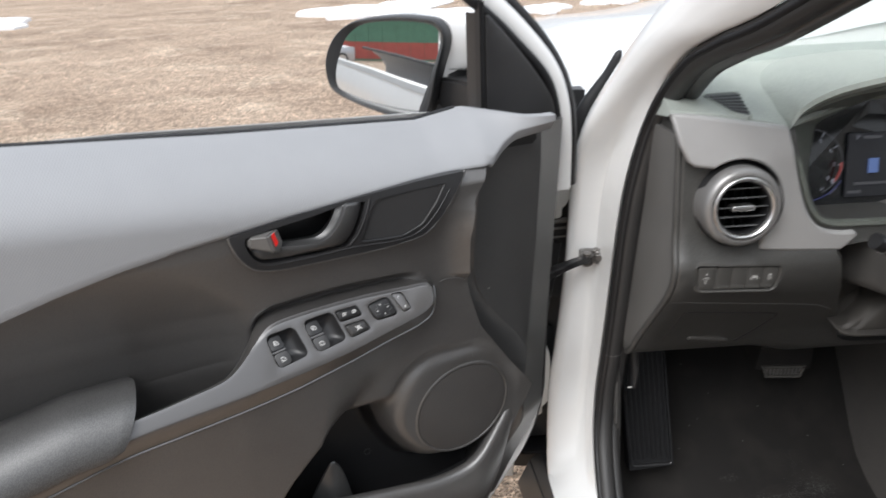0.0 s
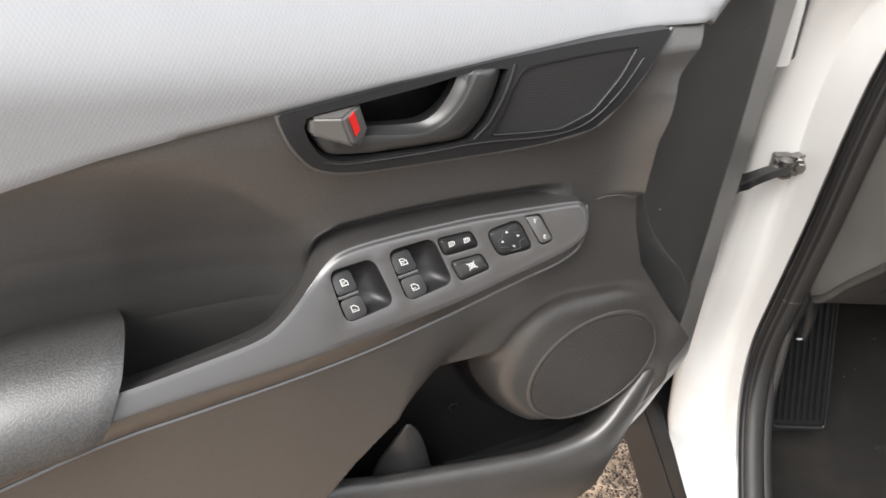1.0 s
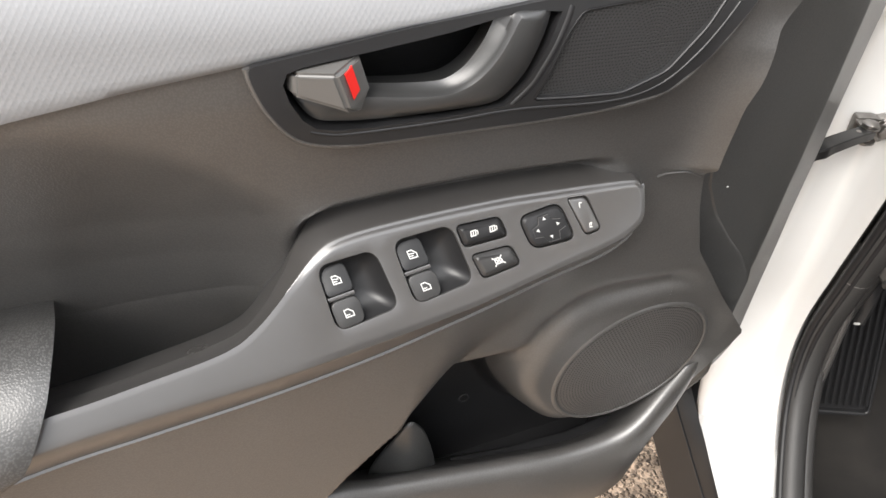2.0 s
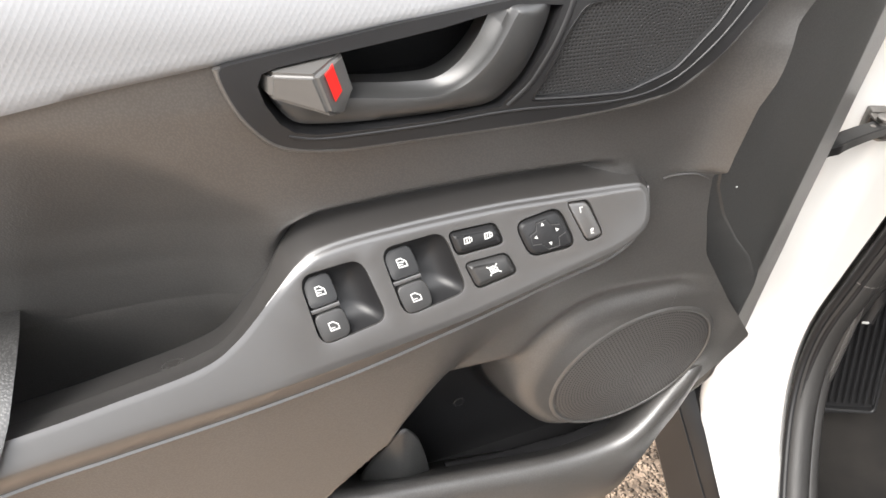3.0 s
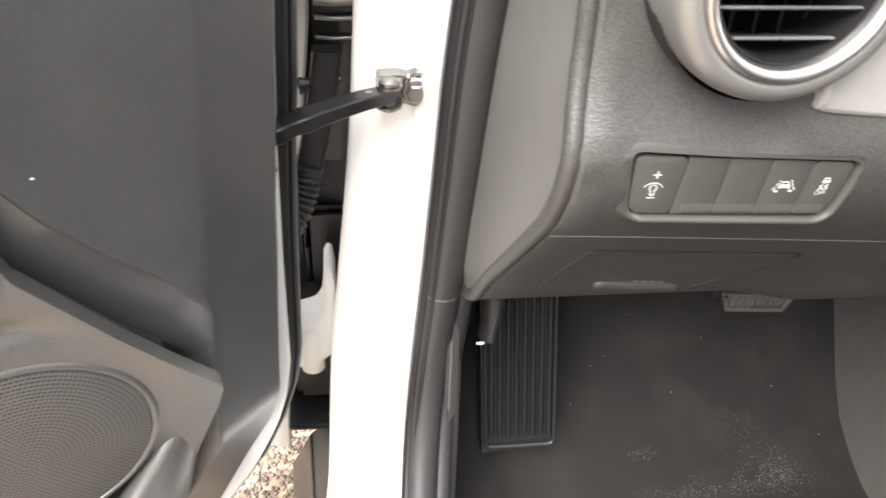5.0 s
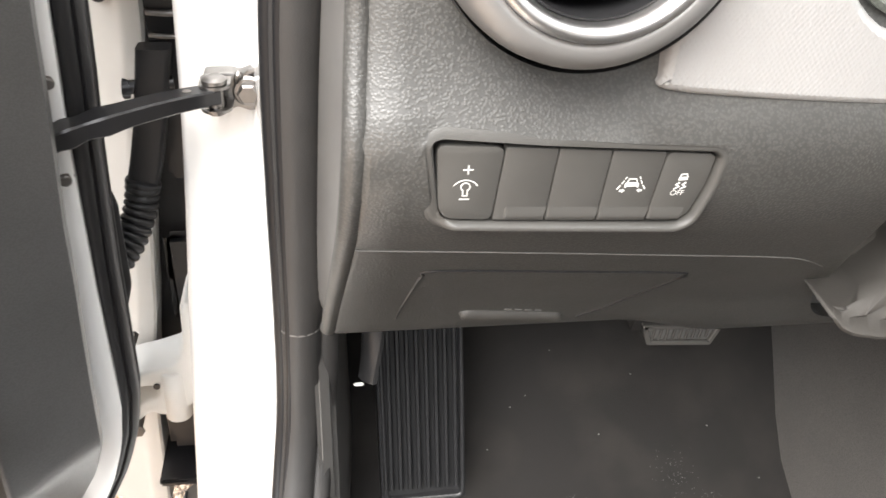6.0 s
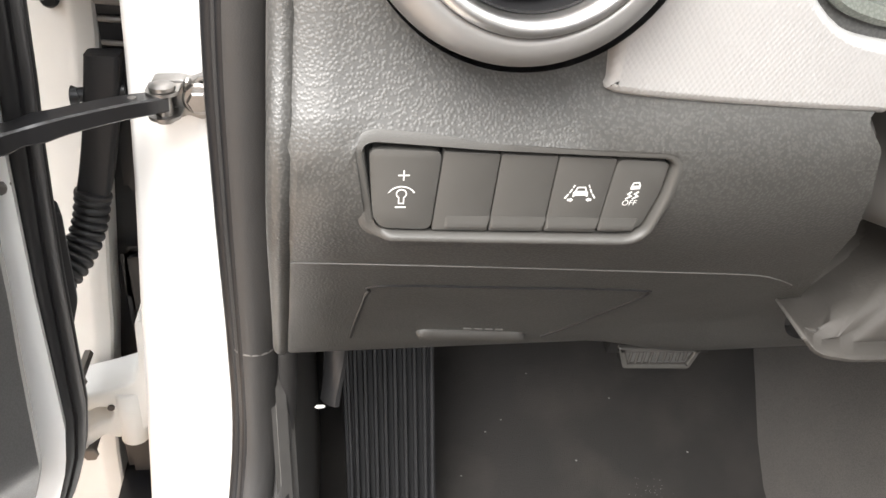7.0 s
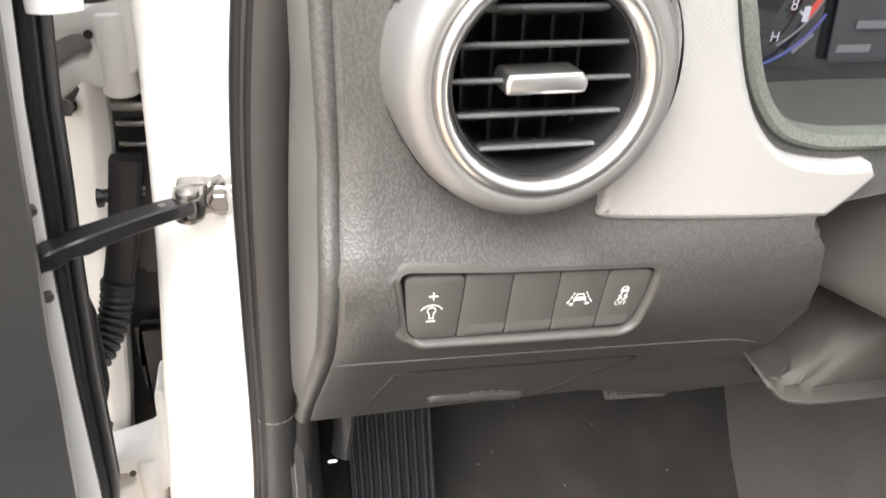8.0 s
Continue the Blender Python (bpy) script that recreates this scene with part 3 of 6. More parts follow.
HIND = [((-.444, .8245), (-.4445, .826)), ((-.462, .8165), (-.462, .8185)), ((-.50, .8105), (-.50, .812)), ((-.547, .8045), (-.547, .806)), ((-.65, .795), (-.65, .797)), ((-.95, .770), (-.95, .772))]
PAIRS = LOWER + UPPER + HIND


# sloping face of the switch panel: a along the door, b up the slope, h out of the face
PN = Vector((0, -.851, .526))


def pad_at(a, b, h):
    return D(a, b, pad_w(b) + .0030) + PN * h


HOLES = [[(-.411, .8458), (-.405, .8155), (-.3705, .8215), (-.380, .849)], [(-.370, .8512), (-.362, .8208), (-.3277, .8268), (-.337, .8543)]]
SWITCHES = {"lock_switch": [(-.335, .8535), (-.3315, .8425), (-.305, .8445), (-.309, .8545)],
        "window_lock_switch": [(-.3285, .839), (-.323, .8265), (-.2995, .8305), (-.3045, .8405)],
        "mirror_switch": [(-.299, .8525), (-.2925, .836), (-.265, .8375), (-.273, .8565)],
        "mirror_fold_switch": [(-.269, .858), (-.2595, .838), (-.249, .840), (-.256, .8575)]}


OUTLINES = [rounded(q, .0068, 6) for q in HOLES] + [rounded(q, .0062 if n == "mirror_switch" else .0036, 5) for n, q in SWITCHES.items()]


def inset(line, d):
    """Panel outline moved inwards, by less where the panel is narrow."""
    full, out = shrink(line, 1.0), []
    for (a, b), (fa, fb) in zip(line, full):
        wide = ip(a, [-.95, -.65, -.547, -.50, -.462, -.444, -.428, -.40, -.3, -.22], [.04, .018, .0135, .0145, .018, .024, .038, .05, .05, .05])
        k = min(d, wide * .34 * d / .0034)
        out.append((a + (fa - a) * k, b + (fb - b) * k))
    return out


def flange(line, d):
    """Narrow edge outside the outline, along its lower side and front end only."""
    out = shrink(line, -1.0)
    return [(a + (fa - a) * d * k, b + (fb - b) * d * k) for i, ((a, b), (fa, fb)) in enumerate(zip(line, out)) for k in (1 - ss(i, 120, 140),)]


def build_armrest():
    ridge = [(q.x, q.y) for q in smooth_line([(*r, 0) for r, c in PAIRS], 260)]
    crease = [(q.x, q.y) for q in smooth_line([(*c, 0) for r, c in PAIRS], 260)]
    rise, side = [], []
    for (ra, rb), (ca, cb) in zip(ridge, crease):
        up = (cb - rb) / max(1e-6, math.hypot(ca - ra, cb - rb))
        rise.append(.014 + .0045 * ss(up, .2, .9) + .008 * ss(-up, .2, .9))
        side.append(ss(up, .2, .9))
    # the face rolls away along its rim, most along its upper side
    crown = [(-.0008 - .0010 * k) * (1 - ss(-.40 - r[0], 0, .03) * .8) for r, k in zip(ridge, side)]
    rings = [[pad_at(a, b, h * c) for (a, b), c in zip(inset(ridge, d), crown)] for d, h in ((.0034, 0), (.0028, .06), (.0021, .22), (.0014, .46), (.0007, .76), (.0001, .98))]
    for f in (.03, .06, .09, .12, .25, .4, .6, .8, 1.0):
        rings.append([pad_at(r[0] + (c[0] - r[0]) * f, r[1] + (c[1] - r[1]) * f, k - h * (f ** (1.45 - .95 * q) if r[0] < -.43 else (f * f / .24 if f < .12 else f - .06) / .94)) for r, c, h, k, q in zip(ridge, crease, rise, crown, side)])
    rings.append([pad_at(a, b, k + .0002 - h) for (a, b), h, k in zip(flange(crease, .0013), rise, crown)])
    rings.append([pad_at(a, b, -.002 - h) for (a, b), h in zip(flange(crease, .0018), rise)])
    rings.append([pad_at(a, b, -.055) for a, b in crease])
    bm = loft(rings, caps=False)
    bm.verts.ensure_lookup_table()
    loops = [list(zip(bm.verts[:260], inset(ridge, .0034)))]
    for k, o in enumerate(OUTLINES):
        levels = ((-.0006, 0), (-.0002, -.0001), (0, -.0006), (0, -.011 if k < 2 else -.006))
        vs = [[bm.verts.new(pad_at(a, b, h)) for a, b in shrink(o, d)] for d, h in levels]
        n = len(o)
        loops.append(list(zip(vs[0], shrink(o, -.0006))))
        for p, q in zip(vs, vs[1:]):
            for i in range(n):
                bm.faces.new((p[i - 1], p[i], q[i], q[i - 1]))
    fill_flat(bm, loops, pad_at, 0)
    part("switch_panel", bm, SATIN, DOOR, "satin grey armrest panel with window switches", smooth=50)


def lerp2(q, a, b):
    """Point of the quad q (top-left, bottom-left, bottom-right, top-right) at a across, b down."""
    l = Vector(q[0]).lerp(Vector(q[1]), b)
    r = Vector(q[3]).lerp(Vector(q[2]), b)
    p = l.lerp(r, a)
    return (p.x, p.y)


def stroke(pts, wide, at, h, name="symbol", mat=None, parent=None):
    """Thin printed line through outline points, as a flat raised strip."""
    v = [Vector(p) for p in pts]
    v = [p for i, p in enumerate(v) if i == 0 or (p - v[i - 1]).length > 1e-6]
    loop = len(v) > 3 and (v[0] - v[-1]).length < 1e-6
    if loop:
        v = v[:-1]
    else:
        v[0], v[-1] = v[0] + (v[0] - v[1]).normalized() * wide / 2, v[-1] + (v[-1] - v[-2]).normalized() * wide / 2
    k = len(v)
    rings = []
    for i, p in enumerate(v):
        before = p - v[i - 1] if loop or i else v[1] - p
        after = v[(i + 1) % k] - p if loop or i < k - 1 else p - v[i - 1]
        t = before.normalized() + after.normalized()
        t = t.normalized() if t.length > 1e-4 else after.normalized()
        n = Vector((-t.y, t.x))
        n *= wide / 2 / max(.5, abs(n.dot(Vector((-after.y, after.x)).normalized())))
        l, r = p + n, p - n
        rings.append([at(l.x, l.y, h - .0006), at(l.x, l.y, h + .00012), at(r.x, r.y, h + .00012), at(r.x, r.y, h - .0006)])
    bm = loft(rings + rings[:1] if loop else rings, caps=not loop)
    if loop:
        bmesh.ops.remove_doubles(bm, verts=bm.verts, dist=1e-7)
    if parent.parent and parent.parent.parent:
        return ink(parent, bm, mat or INK)
    return part(name, bm, mat or INK, parent, smooth=0)


def fill(pts, at, h, name="symbol", mat=None, parent=None):
    bm = loft([[at(a, b, h - .0006) for a, b in pts], [at(a, b, h + .00012) for a, b in pts]])
    if parent.parent and parent.parent.parent:
        return ink(parent, bm, mat or INK)
    return part(name, bm, mat or INK, parent, smooth=0)


def window_sign(q, at, h, parent, split):
    c = lambda a, b: lerp2(q, a, b)
    stroke([c(.37, .64), c(.37, .38), c(.52, .37), c(.66, .50), c(.66, .65), c(.37, .64)], .0005, at, h, parent=parent)
    stroke([c(.40, .56), c(.52, .57)], .0004, at, h, parent=parent)
    if split:
        stroke([c(.40, .48), c(.58, .50)], .0004, at, h, parent=parent)


def padlock(x, y, s, at, h, parent, shut):
    pts = [(x - s, y - s * .8), (x - s, y + s * .6), (x + s * .7, y + s * .8), (x + s * .7, y - s * .6)]
    stroke(pts + pts[:1], .00055, at, h, parent=parent)
    stroke([(x - s * .2, y - s * .15), (x - s * .1, y + s * .2)], .0006, at, h, parent=parent)
    bow = [(x + s * .7, y + s * .55), (x + s * 1.35, y + s * .6), (x + s * 1.5, y), (x + s * 1.35, y - s * .4)]
    stroke(bow + ([(x + s * .7, y - s * .4)] if shut else []), .00045, at, h, parent=parent)


def dome(pts, at, low, high, bevel, drop=.0022):
    """Key cap: steep skirt, broad bevel and a flat top."""
    rings = [[at(a, b, low) for a, b in pts], [at(a, b, high - drop) for a, b in pts], [at(a, b, high - drop * .72) for a, b in shrink(pts, bevel * .15)],
             [at(a, b, high - drop * .12) for a, b in shrink(pts, bevel * .85)], [at(a, b, high) for a, b in shrink(pts, bevel * 1.1)]]
    bm = loft(rings, caps=False)
    bm.verts.ensure_lookup_table()
    n = len(pts)
    last = bm.verts[-n:]
    bmesh.ops.triangle_fill(bm, edges=[bm.edges.get((last[i - 1], last[i])) for i in range(n)], use_beauty=True)
    return bm


def build_switches():
    for q, o in zip(HOLES, OUTLINES):
        wide = shrink(o, -.0003)
        part("switch_well", bowl(wide, lambda a, b, h: pad_at(a, b, h - .0012), .0108), WELL, DOOR, "glossy black finger recess", smooth=80)
        for k, (b0, b1) in enumerate(((.06, .485), (.575, .995))):
            key = [lerp2(q, .03 - .018 * k, b0), lerp2(q, .012 + .03 * k, b1), lerp2(q, .47 - .01 * k, b1), lerp2(q, .475, b0)]
            rise = (-.0050, -.0006) if k == 0 else (-.0004, .0002)

            def key_at(a, b, h, q=q, b0=b0, b1=b1, rise=rise):
                top, low = q[0][1], q[1][1]
                f = max(0, min(1, ((top - b) / (top - low) - b0) / (b1 - b0)))
                return pad_at(a, b, h + rise[0] * (1 - f) + rise[1] * f)
            sw = part("window_switch", slab(rounded(key, .0032 if k == 0 else .0042, 4), key_at, -.009, .0, .0006), KEY if k == 0 else KEYFRONT, DOOR, "black window switch with white car window sign", smooth=50)
            window_sign(key, key_at, .0001, sw, k == 0)
        bar = [lerp2(q, .02, .50), lerp2(q, .02, .565), lerp2(q, .45, .565), lerp2(q, .45, .50)]
        part("switch_bar", slab(bar, pad_at, -.009, -.0022, .0004), SATIN, DOOR)
    for (name, q), o in zip(SWITCHES.items(), OUTLINES[2:]):
        part("switch_gap", loft([[pad_at(a, b, -.0045) for a, b in shrink(o, -.0002)], [pad_at(a, b, -.005) for a, b in shrink(o, -.0002)]]), WELL, DOOR)
        inn = shrink(o, .0006)
        c = lambda a, b, q=q: lerp2(q, a, b)
        if name == "mirror_fold_switch":
            face = lambda a, b, h: pad_at(a, b, h - .0020 * ss(b, .848, .858))
            key = part(name, slab(inn, face, -.006, .0010, .0012), SATIN, DOOR, "satin grey rocker switch with white letters", smooth=50)
        else:
            face = pad_at
            wide = name == "mirror_switch"
            key = part(name, dome(inn, pad_at, -.006, .0014 if wide else .0020, .0016 if wide else .0024, .0018 if wide else .0026), KEYFRONT if name == "window_lock_switch" else KEY, DOOR, "dark rounded switch with white signs", smooth=30)
        if name == "lock_switch":
            for x, shut in ((.30, False), (.72, True)):
                padlock(*c(x, .46), .0016, pad_at, .0021, key, shut)
        elif name == "window_lock_switch":
            stroke([c(.44, .60), c(.44, .38), c(.54, .36), c(.60, .46), c(.60, .58), c(.44, .60)], .0006, pad_at, .0021, parent=key)
            stroke([c(.40, .66), c(.63, .30)], .0006, pad_at, .0021, parent=key)
            stroke([c(.40, .34), c(.64, .64)], .0006, pad_at, .0021, parent=key)
        elif name == "mirror_switch":
            for x, y, dx, dy in ((.50, .26, 0, -1), (.50, .76, 0, 1), (.27, .52, -1, 0), (.74, .48, 1, 0)):
                fill([c(x + dx * .042, y + dy * .05), c(x - dx * .028 + dy * .036, y - dy * .03 - dx * .045), c(x - dx * .028 - dy * .036, y - dy * .03 + dx * .045)], pad_at, .0015, parent=key)
            cross = [c(*p) for p in ((.38, .17), (.62, .15), (.67, .31), (.84, .36), (.86, .58), (.70, .64), (.64, .85), (.40, .86), (.33, .69), (.15, .66), (.16, .42), (.33, .34), (.38, .17))]
            # drawn groove: a dark line, its lit edge painted as a shifted lighter line
            stroke(cross, .00045, pad_at, .0014, "groove", WELL, key)
            stroke([(a + .0004, b - .0005) for a, b in cross], .0003, pad_at, .0013, "groove", SATIN, key)
        else:
            for (x, y), g in ((c(.50, .24), "L"), (c(.50, .78), "R")):
                w, hh = .0007, .0010
                pts = [(x + w, y + hh), (x - w, y + hh), (x - w, y - hh)] if g == "L" else [(x + w, y - hh), (x - w, y - hh), (x - w, y + hh * .6), (x, y + hh), (x + w * .3, y - hh * .2), (x + w, y + hh)]
                stroke(pts, .00045, face, .0011, parent=key)


def build_arm_pad():
    prof = [(.79, .03), (.812, .07), (.821, .094), (.8245, .103), (.8258, .113), (.8245, .126), (.820, .139), (.8145, .1495), (.8075, .1575), (.800, .163), (.793, .1665), (.786, .1685), (.7805, .1690), (.7775, .1675), (.776, .164), (.775, .150), (.774, .05)]
    rings = []
    for i in range(41):
        f = i / 40
        ring = []
        for v, w in prof:
            front = ip(v, [.774, .7775, .7805, .786, .793, .800, .814, .8285], [-.590, -.580, -.570, -.5605, -.5555, -.5515, -.544, -.5385])
            u = -.95 + (front - .0025 + .95) * f if f < .95 else front - .0025 + .0025 * math.sin((f - .95) / .05 * math.pi / 2) - (1 - f) * .2
            cx, cw = .795, .12
            fall = .03 * max(0.0, -.545 - u) + .15 * max(0.0, -.60 - u)
            s = 1 - .035 * max(0, (f - .95) / .05) ** 2.5
            ring.append(D(u, cx + (v - cx) * s - fall, cw + (w - cw) * s + .6 * fall))
        rings.append(ring)
    part("armrest_pad", loft(rings), PADHIDE, DOOR, "soft grained dark grey armrest pad", smooth=50)


def build_handle():
    part("handle_bezel", holed_plate(rounded(BEZ, .005, 3), [CUP, rounded(TWE, .003, 2)], bez_at, .0024, .012), BEZEL, DOOR, "smooth black handle surround", smooth=40)
    roll = smooth_line([(*q, 0) for q in BEZ[:14]], 90)
    part("surround_edge", tube([bez_at(q.x, q.y - .0006, .0004) for q in roll], .0017, 10), TRIM, DOOR, "rolled edge of the handle surround", smooth=70)
    step = smooth_line([(-.4095, .9275, 0), (-.398, .9243, 0), (-.380, .9236, 0), (-.345, .924, 0), (-.310, .9255, 0), (-.262, .9232, 0), (-.236, .9285, 0), (-.2165, .945, 0), (-.199, .968, 0)], 70)
    part("surround_step", tube([bez_at(q.x, q.y, .0020) for q in step], .0009, 8), BEZEL, DOOR, smooth=70)
    c2 = CUP
    rings = [[bez_at(a, b, .0024) for a, b in c2], [bez_at(a, b, -.004) for a, b in shrink(c2, .0006)], [bez_at(a, b, -.030) for a, b in shrink(c2, .002)], [bez_at(a, b, -.038) for a, b in shrink(c2, .006)]]
    bm = loft(rings, caps=False)
    bm.faces.new([bm.verts.new(p) for p in rings[-1]])
    part("handle_cup", bm, WELL, DOOR, "deep black handle recess", smooth=50)
    # pull grip: front face, rounded inner ridge and a lower ledge behind it
    pairs = [((-.4155, .946), (-.4145, .941)), ((-.405, .9425), (-.407, .9312)), ((-.392, .9415), (-.394, .9285)), ((-.378, .9405), (-.378, .9278)), ((-.361, .939), (-.361, .9280)), ((-.346, .9395), (-.340, .9287)),
             ((-.336, .9445), (-.3225, .9305)), ((-.328, .953), (-.3125, .9395)), ((-.3215, .9635), (-.305, .952)), ((-.317, .9715), (-.2995, .965)), ((-.3145, .9735), (-.2975, .9725))]
    ins = smooth_line([(*i, 0) for i, o in pairs], 50)
    outs = smooth_line([(*o, 0) for i, o in pairs], 50)
    rings = []
    for k, (i, o) in enumerate(zip(ins, outs)):
        f = k / 49
        e = (i - o).normalized()
        hi = ip(f, [0, .12, .5, .75, .95, 1], [-.007, -.003, .004, .0075, .0075, .004])
        lo = ip(f, [0, .12, .5, .75, 1], [-.006, -.002, .001, .003, .001])
        ledge = i + e * ip(f, [0, .25, .5, .7, 1], [.0, .001, .0025, .0045, .006])
        prof = [(o, -.022), (o, lo - .002), (o.lerp(i, .06), lo), (o.lerp(i, .45), (lo + hi) / 2 + .0012), (o.lerp(i, .82), hi), (o.lerp(i, .94), hi - .0006), (i, hi - .003), (i + e * .0006, hi - .0055), (ledge + e * .001, hi - .0085), (ledge, hi - .011), (i, -.02)]
        rings.append([bez_at(q.x, q.y, h) for q, h in prof])
    part("pull_grip", loft(rings), GRIP, DOOR, "satin dark grey curved pull grip", smooth=45)
    # release lever: wedge with a sloping end that carries the red mark
    top = [(-.4145, .9570, .004), (-.3990, .9578, .0115), (-.3935, .9400, .0115), (-.4155, .9465, .004)]
    low = [(-.418, .9565, -.004), (-.3865, .9605, .001), (-.3825, .9455, .001), (-.3840, .9425, .001), (-.388, .9365, .006), (-.418, .9465, -.004)]
    bm = bmesh.new()
    tv, lv = [bm.verts.new(bez_at(*p)) for p in top], [bm.verts.new(bez_at(*p)) for p in low]
    dv = [bm.verts.new(bez_at(p[0], p[1], -.02)) for p in low]
    for f in ([tv[0], tv[1], tv[2], tv[3]], [tv[0], lv[0], lv[1], tv[1]], [tv[1], lv[1], lv[2], lv[3], tv[2]], [tv[2], lv[3], lv[4]], [tv[2], lv[4], lv[5], tv[3]], [tv[3], lv[5], lv[0], tv[0]]):
        bm.faces.new(f)
    for i in range(6):
        bm.faces.new((lv[i - 1], lv[i], dv[i], dv[i - 1]))
    bm.faces.new(dv)
    bmesh.ops.bevel(bm, geom=[e for e in bm.edges if any(v in tv for v in e.verts)], offset=.0016, segments=3, affect="EDGES")
    lever = part("door_handle", bm, GRIPFACE, DOOR, "satin grey release lever", smooth=25)
    A, B, C, E = [Vector(p) for p in (top[1], top[2], low[2], low[1])]
    quad = [(A.lerp(E, s)).lerp(B.lerp(C, s), t) for s, t in ((.30, .12), (.64, .08), (.64, .74), (.30, .80))]
    part("red_mark", loft([[bez_at(q.x, q.y, q.z - .0010) for q in quad], [bez_at(q.x, q.y, q.z + .0009) for q in quad]]), RED, lever, "red unlocked mark", smooth=0)
    div = smooth_line([(-.3175, .9285, 0), (-.3085, .938, 0), (-.301, .951, 0), (-.2955, .963, 0), (-.2920, .9735, 0)], 24)
    part("grip_divider", tube([bez_at(q.x + .0034, q.y, .0010) for q in div], .0020, 10), BEZEL, DOOR, smooth=70)
    rim = [q for q in rounded(TWE, .004, 3)]
    part("tweeter_rim", frame_ring(rim, shrink(rim, .0014), bez_at, -.004, .0022, .0005), BEZEL, DOOR)
    cx, cy = -.243, .950
    bm = bmesh.new()
    vs = [bm.verts.new((a - cx, b - cy, 0)) for a, b in shrink(rim, .001)]
    bm.faces.new(vs)
    bmesh.ops.triangulate(bm, faces=bm.faces)
    m = Matrix.Translation(D(cx, cy, .1285)) @ Matrix(((1, 0, 0, 0), (0, 0, -1, 0), (0, 1, 0, 0), (0, 0, 0, 1)))
    part("tweeter_grille", bm, TWEETER, DOOR, "black perforated tweeter grille", m=m, smooth=0)


def build_speaker():
    m = Matrix.Translation(D(SPK[0], SPK[1], .0865)) @ Matrix(((1, 0, 0, 0), (0, 0, -1, 0), (0, 1, 0, 0), (0, 0, 0, 1))) @ pose(0, 0, 0, 7.0, 3.6)
    flat = lambda a, b, h: Vector((a, b, h))
    rings = disc_rings([.0640, .0635, .054, .035, .015, .002], [-.004, .0005, .0022, .0038, .0045, .0047], flat, 72)
    part("speaker_grille", loft(rings), SPEAKER, DOOR, "round perforated grey speaker grille", m=m, smooth=60)
    rings = disc_rings([.0632, .0640, .0648, .0660, .0680, .071], [-.006, .0006, .0012, .0012, .0002, -.004], flat, 72)
    part("speaker_rim", loft(rings, caps=False), TRIM, DOOR, m=m, smooth=60)


def build_pocket():
    line = smooth_line([(-.95, .60), (-.60, .602), (-.42, .597), (-.37, .588), (-.31, .579), (-.26, .572), (-.212, .567), (-.175, .571), (-.149, .583), (-.128, .602), (-.108, .626), (-.092, .642), (-.076, .651)], 90)
    rings = []
    for q in line:
        u, v = q.x, q.y
        bot = ip(u, [-.95, -.3, -.224, -.172, -.138, -.120, -.108, -.095, -.085, -.076], [.40, .440, .454, .466, .480, .505, .526, .556, .584, .600])
        k = ss(u, -.16, -.10)
        f = .092 - .014 * k - .010 * ss(u, -.11, -.076)
        rings.append([D(u, v - .045 * (1 - k) - .01, .030), D(u, v - .004, f - .016), D(u, v, f - .012), D(u, v + .0007, f - .008), D(u, v - .0004, f - .003), D(u, v - .0036, f + .0008),
                      D(u, v - .010, f + .003), D(u, (v + bot) / 2, f + .001), D(u, bot + .008, f - .010), D(u, bot, f - .016), D(u, bot + .002, .02)])
    part("storage_pocket", loft(rings), TRIM, DOOR, "moulded door pocket with a raised lip", smooth=50)
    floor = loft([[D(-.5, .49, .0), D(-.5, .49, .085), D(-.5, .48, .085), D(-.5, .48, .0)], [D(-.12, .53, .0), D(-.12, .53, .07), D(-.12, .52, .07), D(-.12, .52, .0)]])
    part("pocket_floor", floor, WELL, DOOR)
    rings = []
    for i in range(41):
        u = -.374 + i * .065 / 40
        top = ips(u, [-.374, -.371, -.362, -.348, -.339, -.329, -.321, -.316, -.309], [.545, .565, .591, .618, .627, .613, .586, .562, .53])
        f = i / 40
        w = .054 + .012 * math.sin(f * math.pi)
        rings.append([D(u, .45, w + .006), D(u, top - .004, w + .001), D(u, top - .001, w + .0004), D(u, top, w - .001), D(u, top - .002, w - .003), D(u, .45, w - .004)])
    part("bottle_holder", loft(rings), COVER, DOOR, "curved dark plastic bottle holder", smooth=50)
    rings = []
    for i in range(31):
        u = -.300 + i * .186 / 30
        top = ip(u, [-.30, -.248, -.189, -.138, -.118, -.112], [.551, .545, .547, .560, .577, .592])
        f = .086 - .008 * ss(u, -.16, -.11)
        back = .050 + .02 * ss(u, -.16, -.11)
        rings.append([D(u, top - .03, back + .004), D(u, top - .003, back), D(u, top, back + .002), D(u, top + .001, back + .006), D(u, top + .0005, f), D(u, top - .03, f)])
    part("pocket_ledge", loft(rings), BEZEL, DOOR, "dark ledge inside the door pocket", smooth=40)
    ring = [D(u, v, .034) for u, v in ((-.289, .602), (-.2865, .606), (-.282, .606), (-.280, .602), (-.282, .598), (-.2865, .598), (-.289, .602))]
    part("moulded_mark", tube(ring, .0006, 6), BEZEL, DOOR)


def ridge_u(v):
    return ip(v, [.42, .50, .55, .60, .66, .70, .79, .87, .95, 1.03], [-.09, -.077, -.072, -.069, -.067, -.063, -.056, -.049, -.044, -.042])


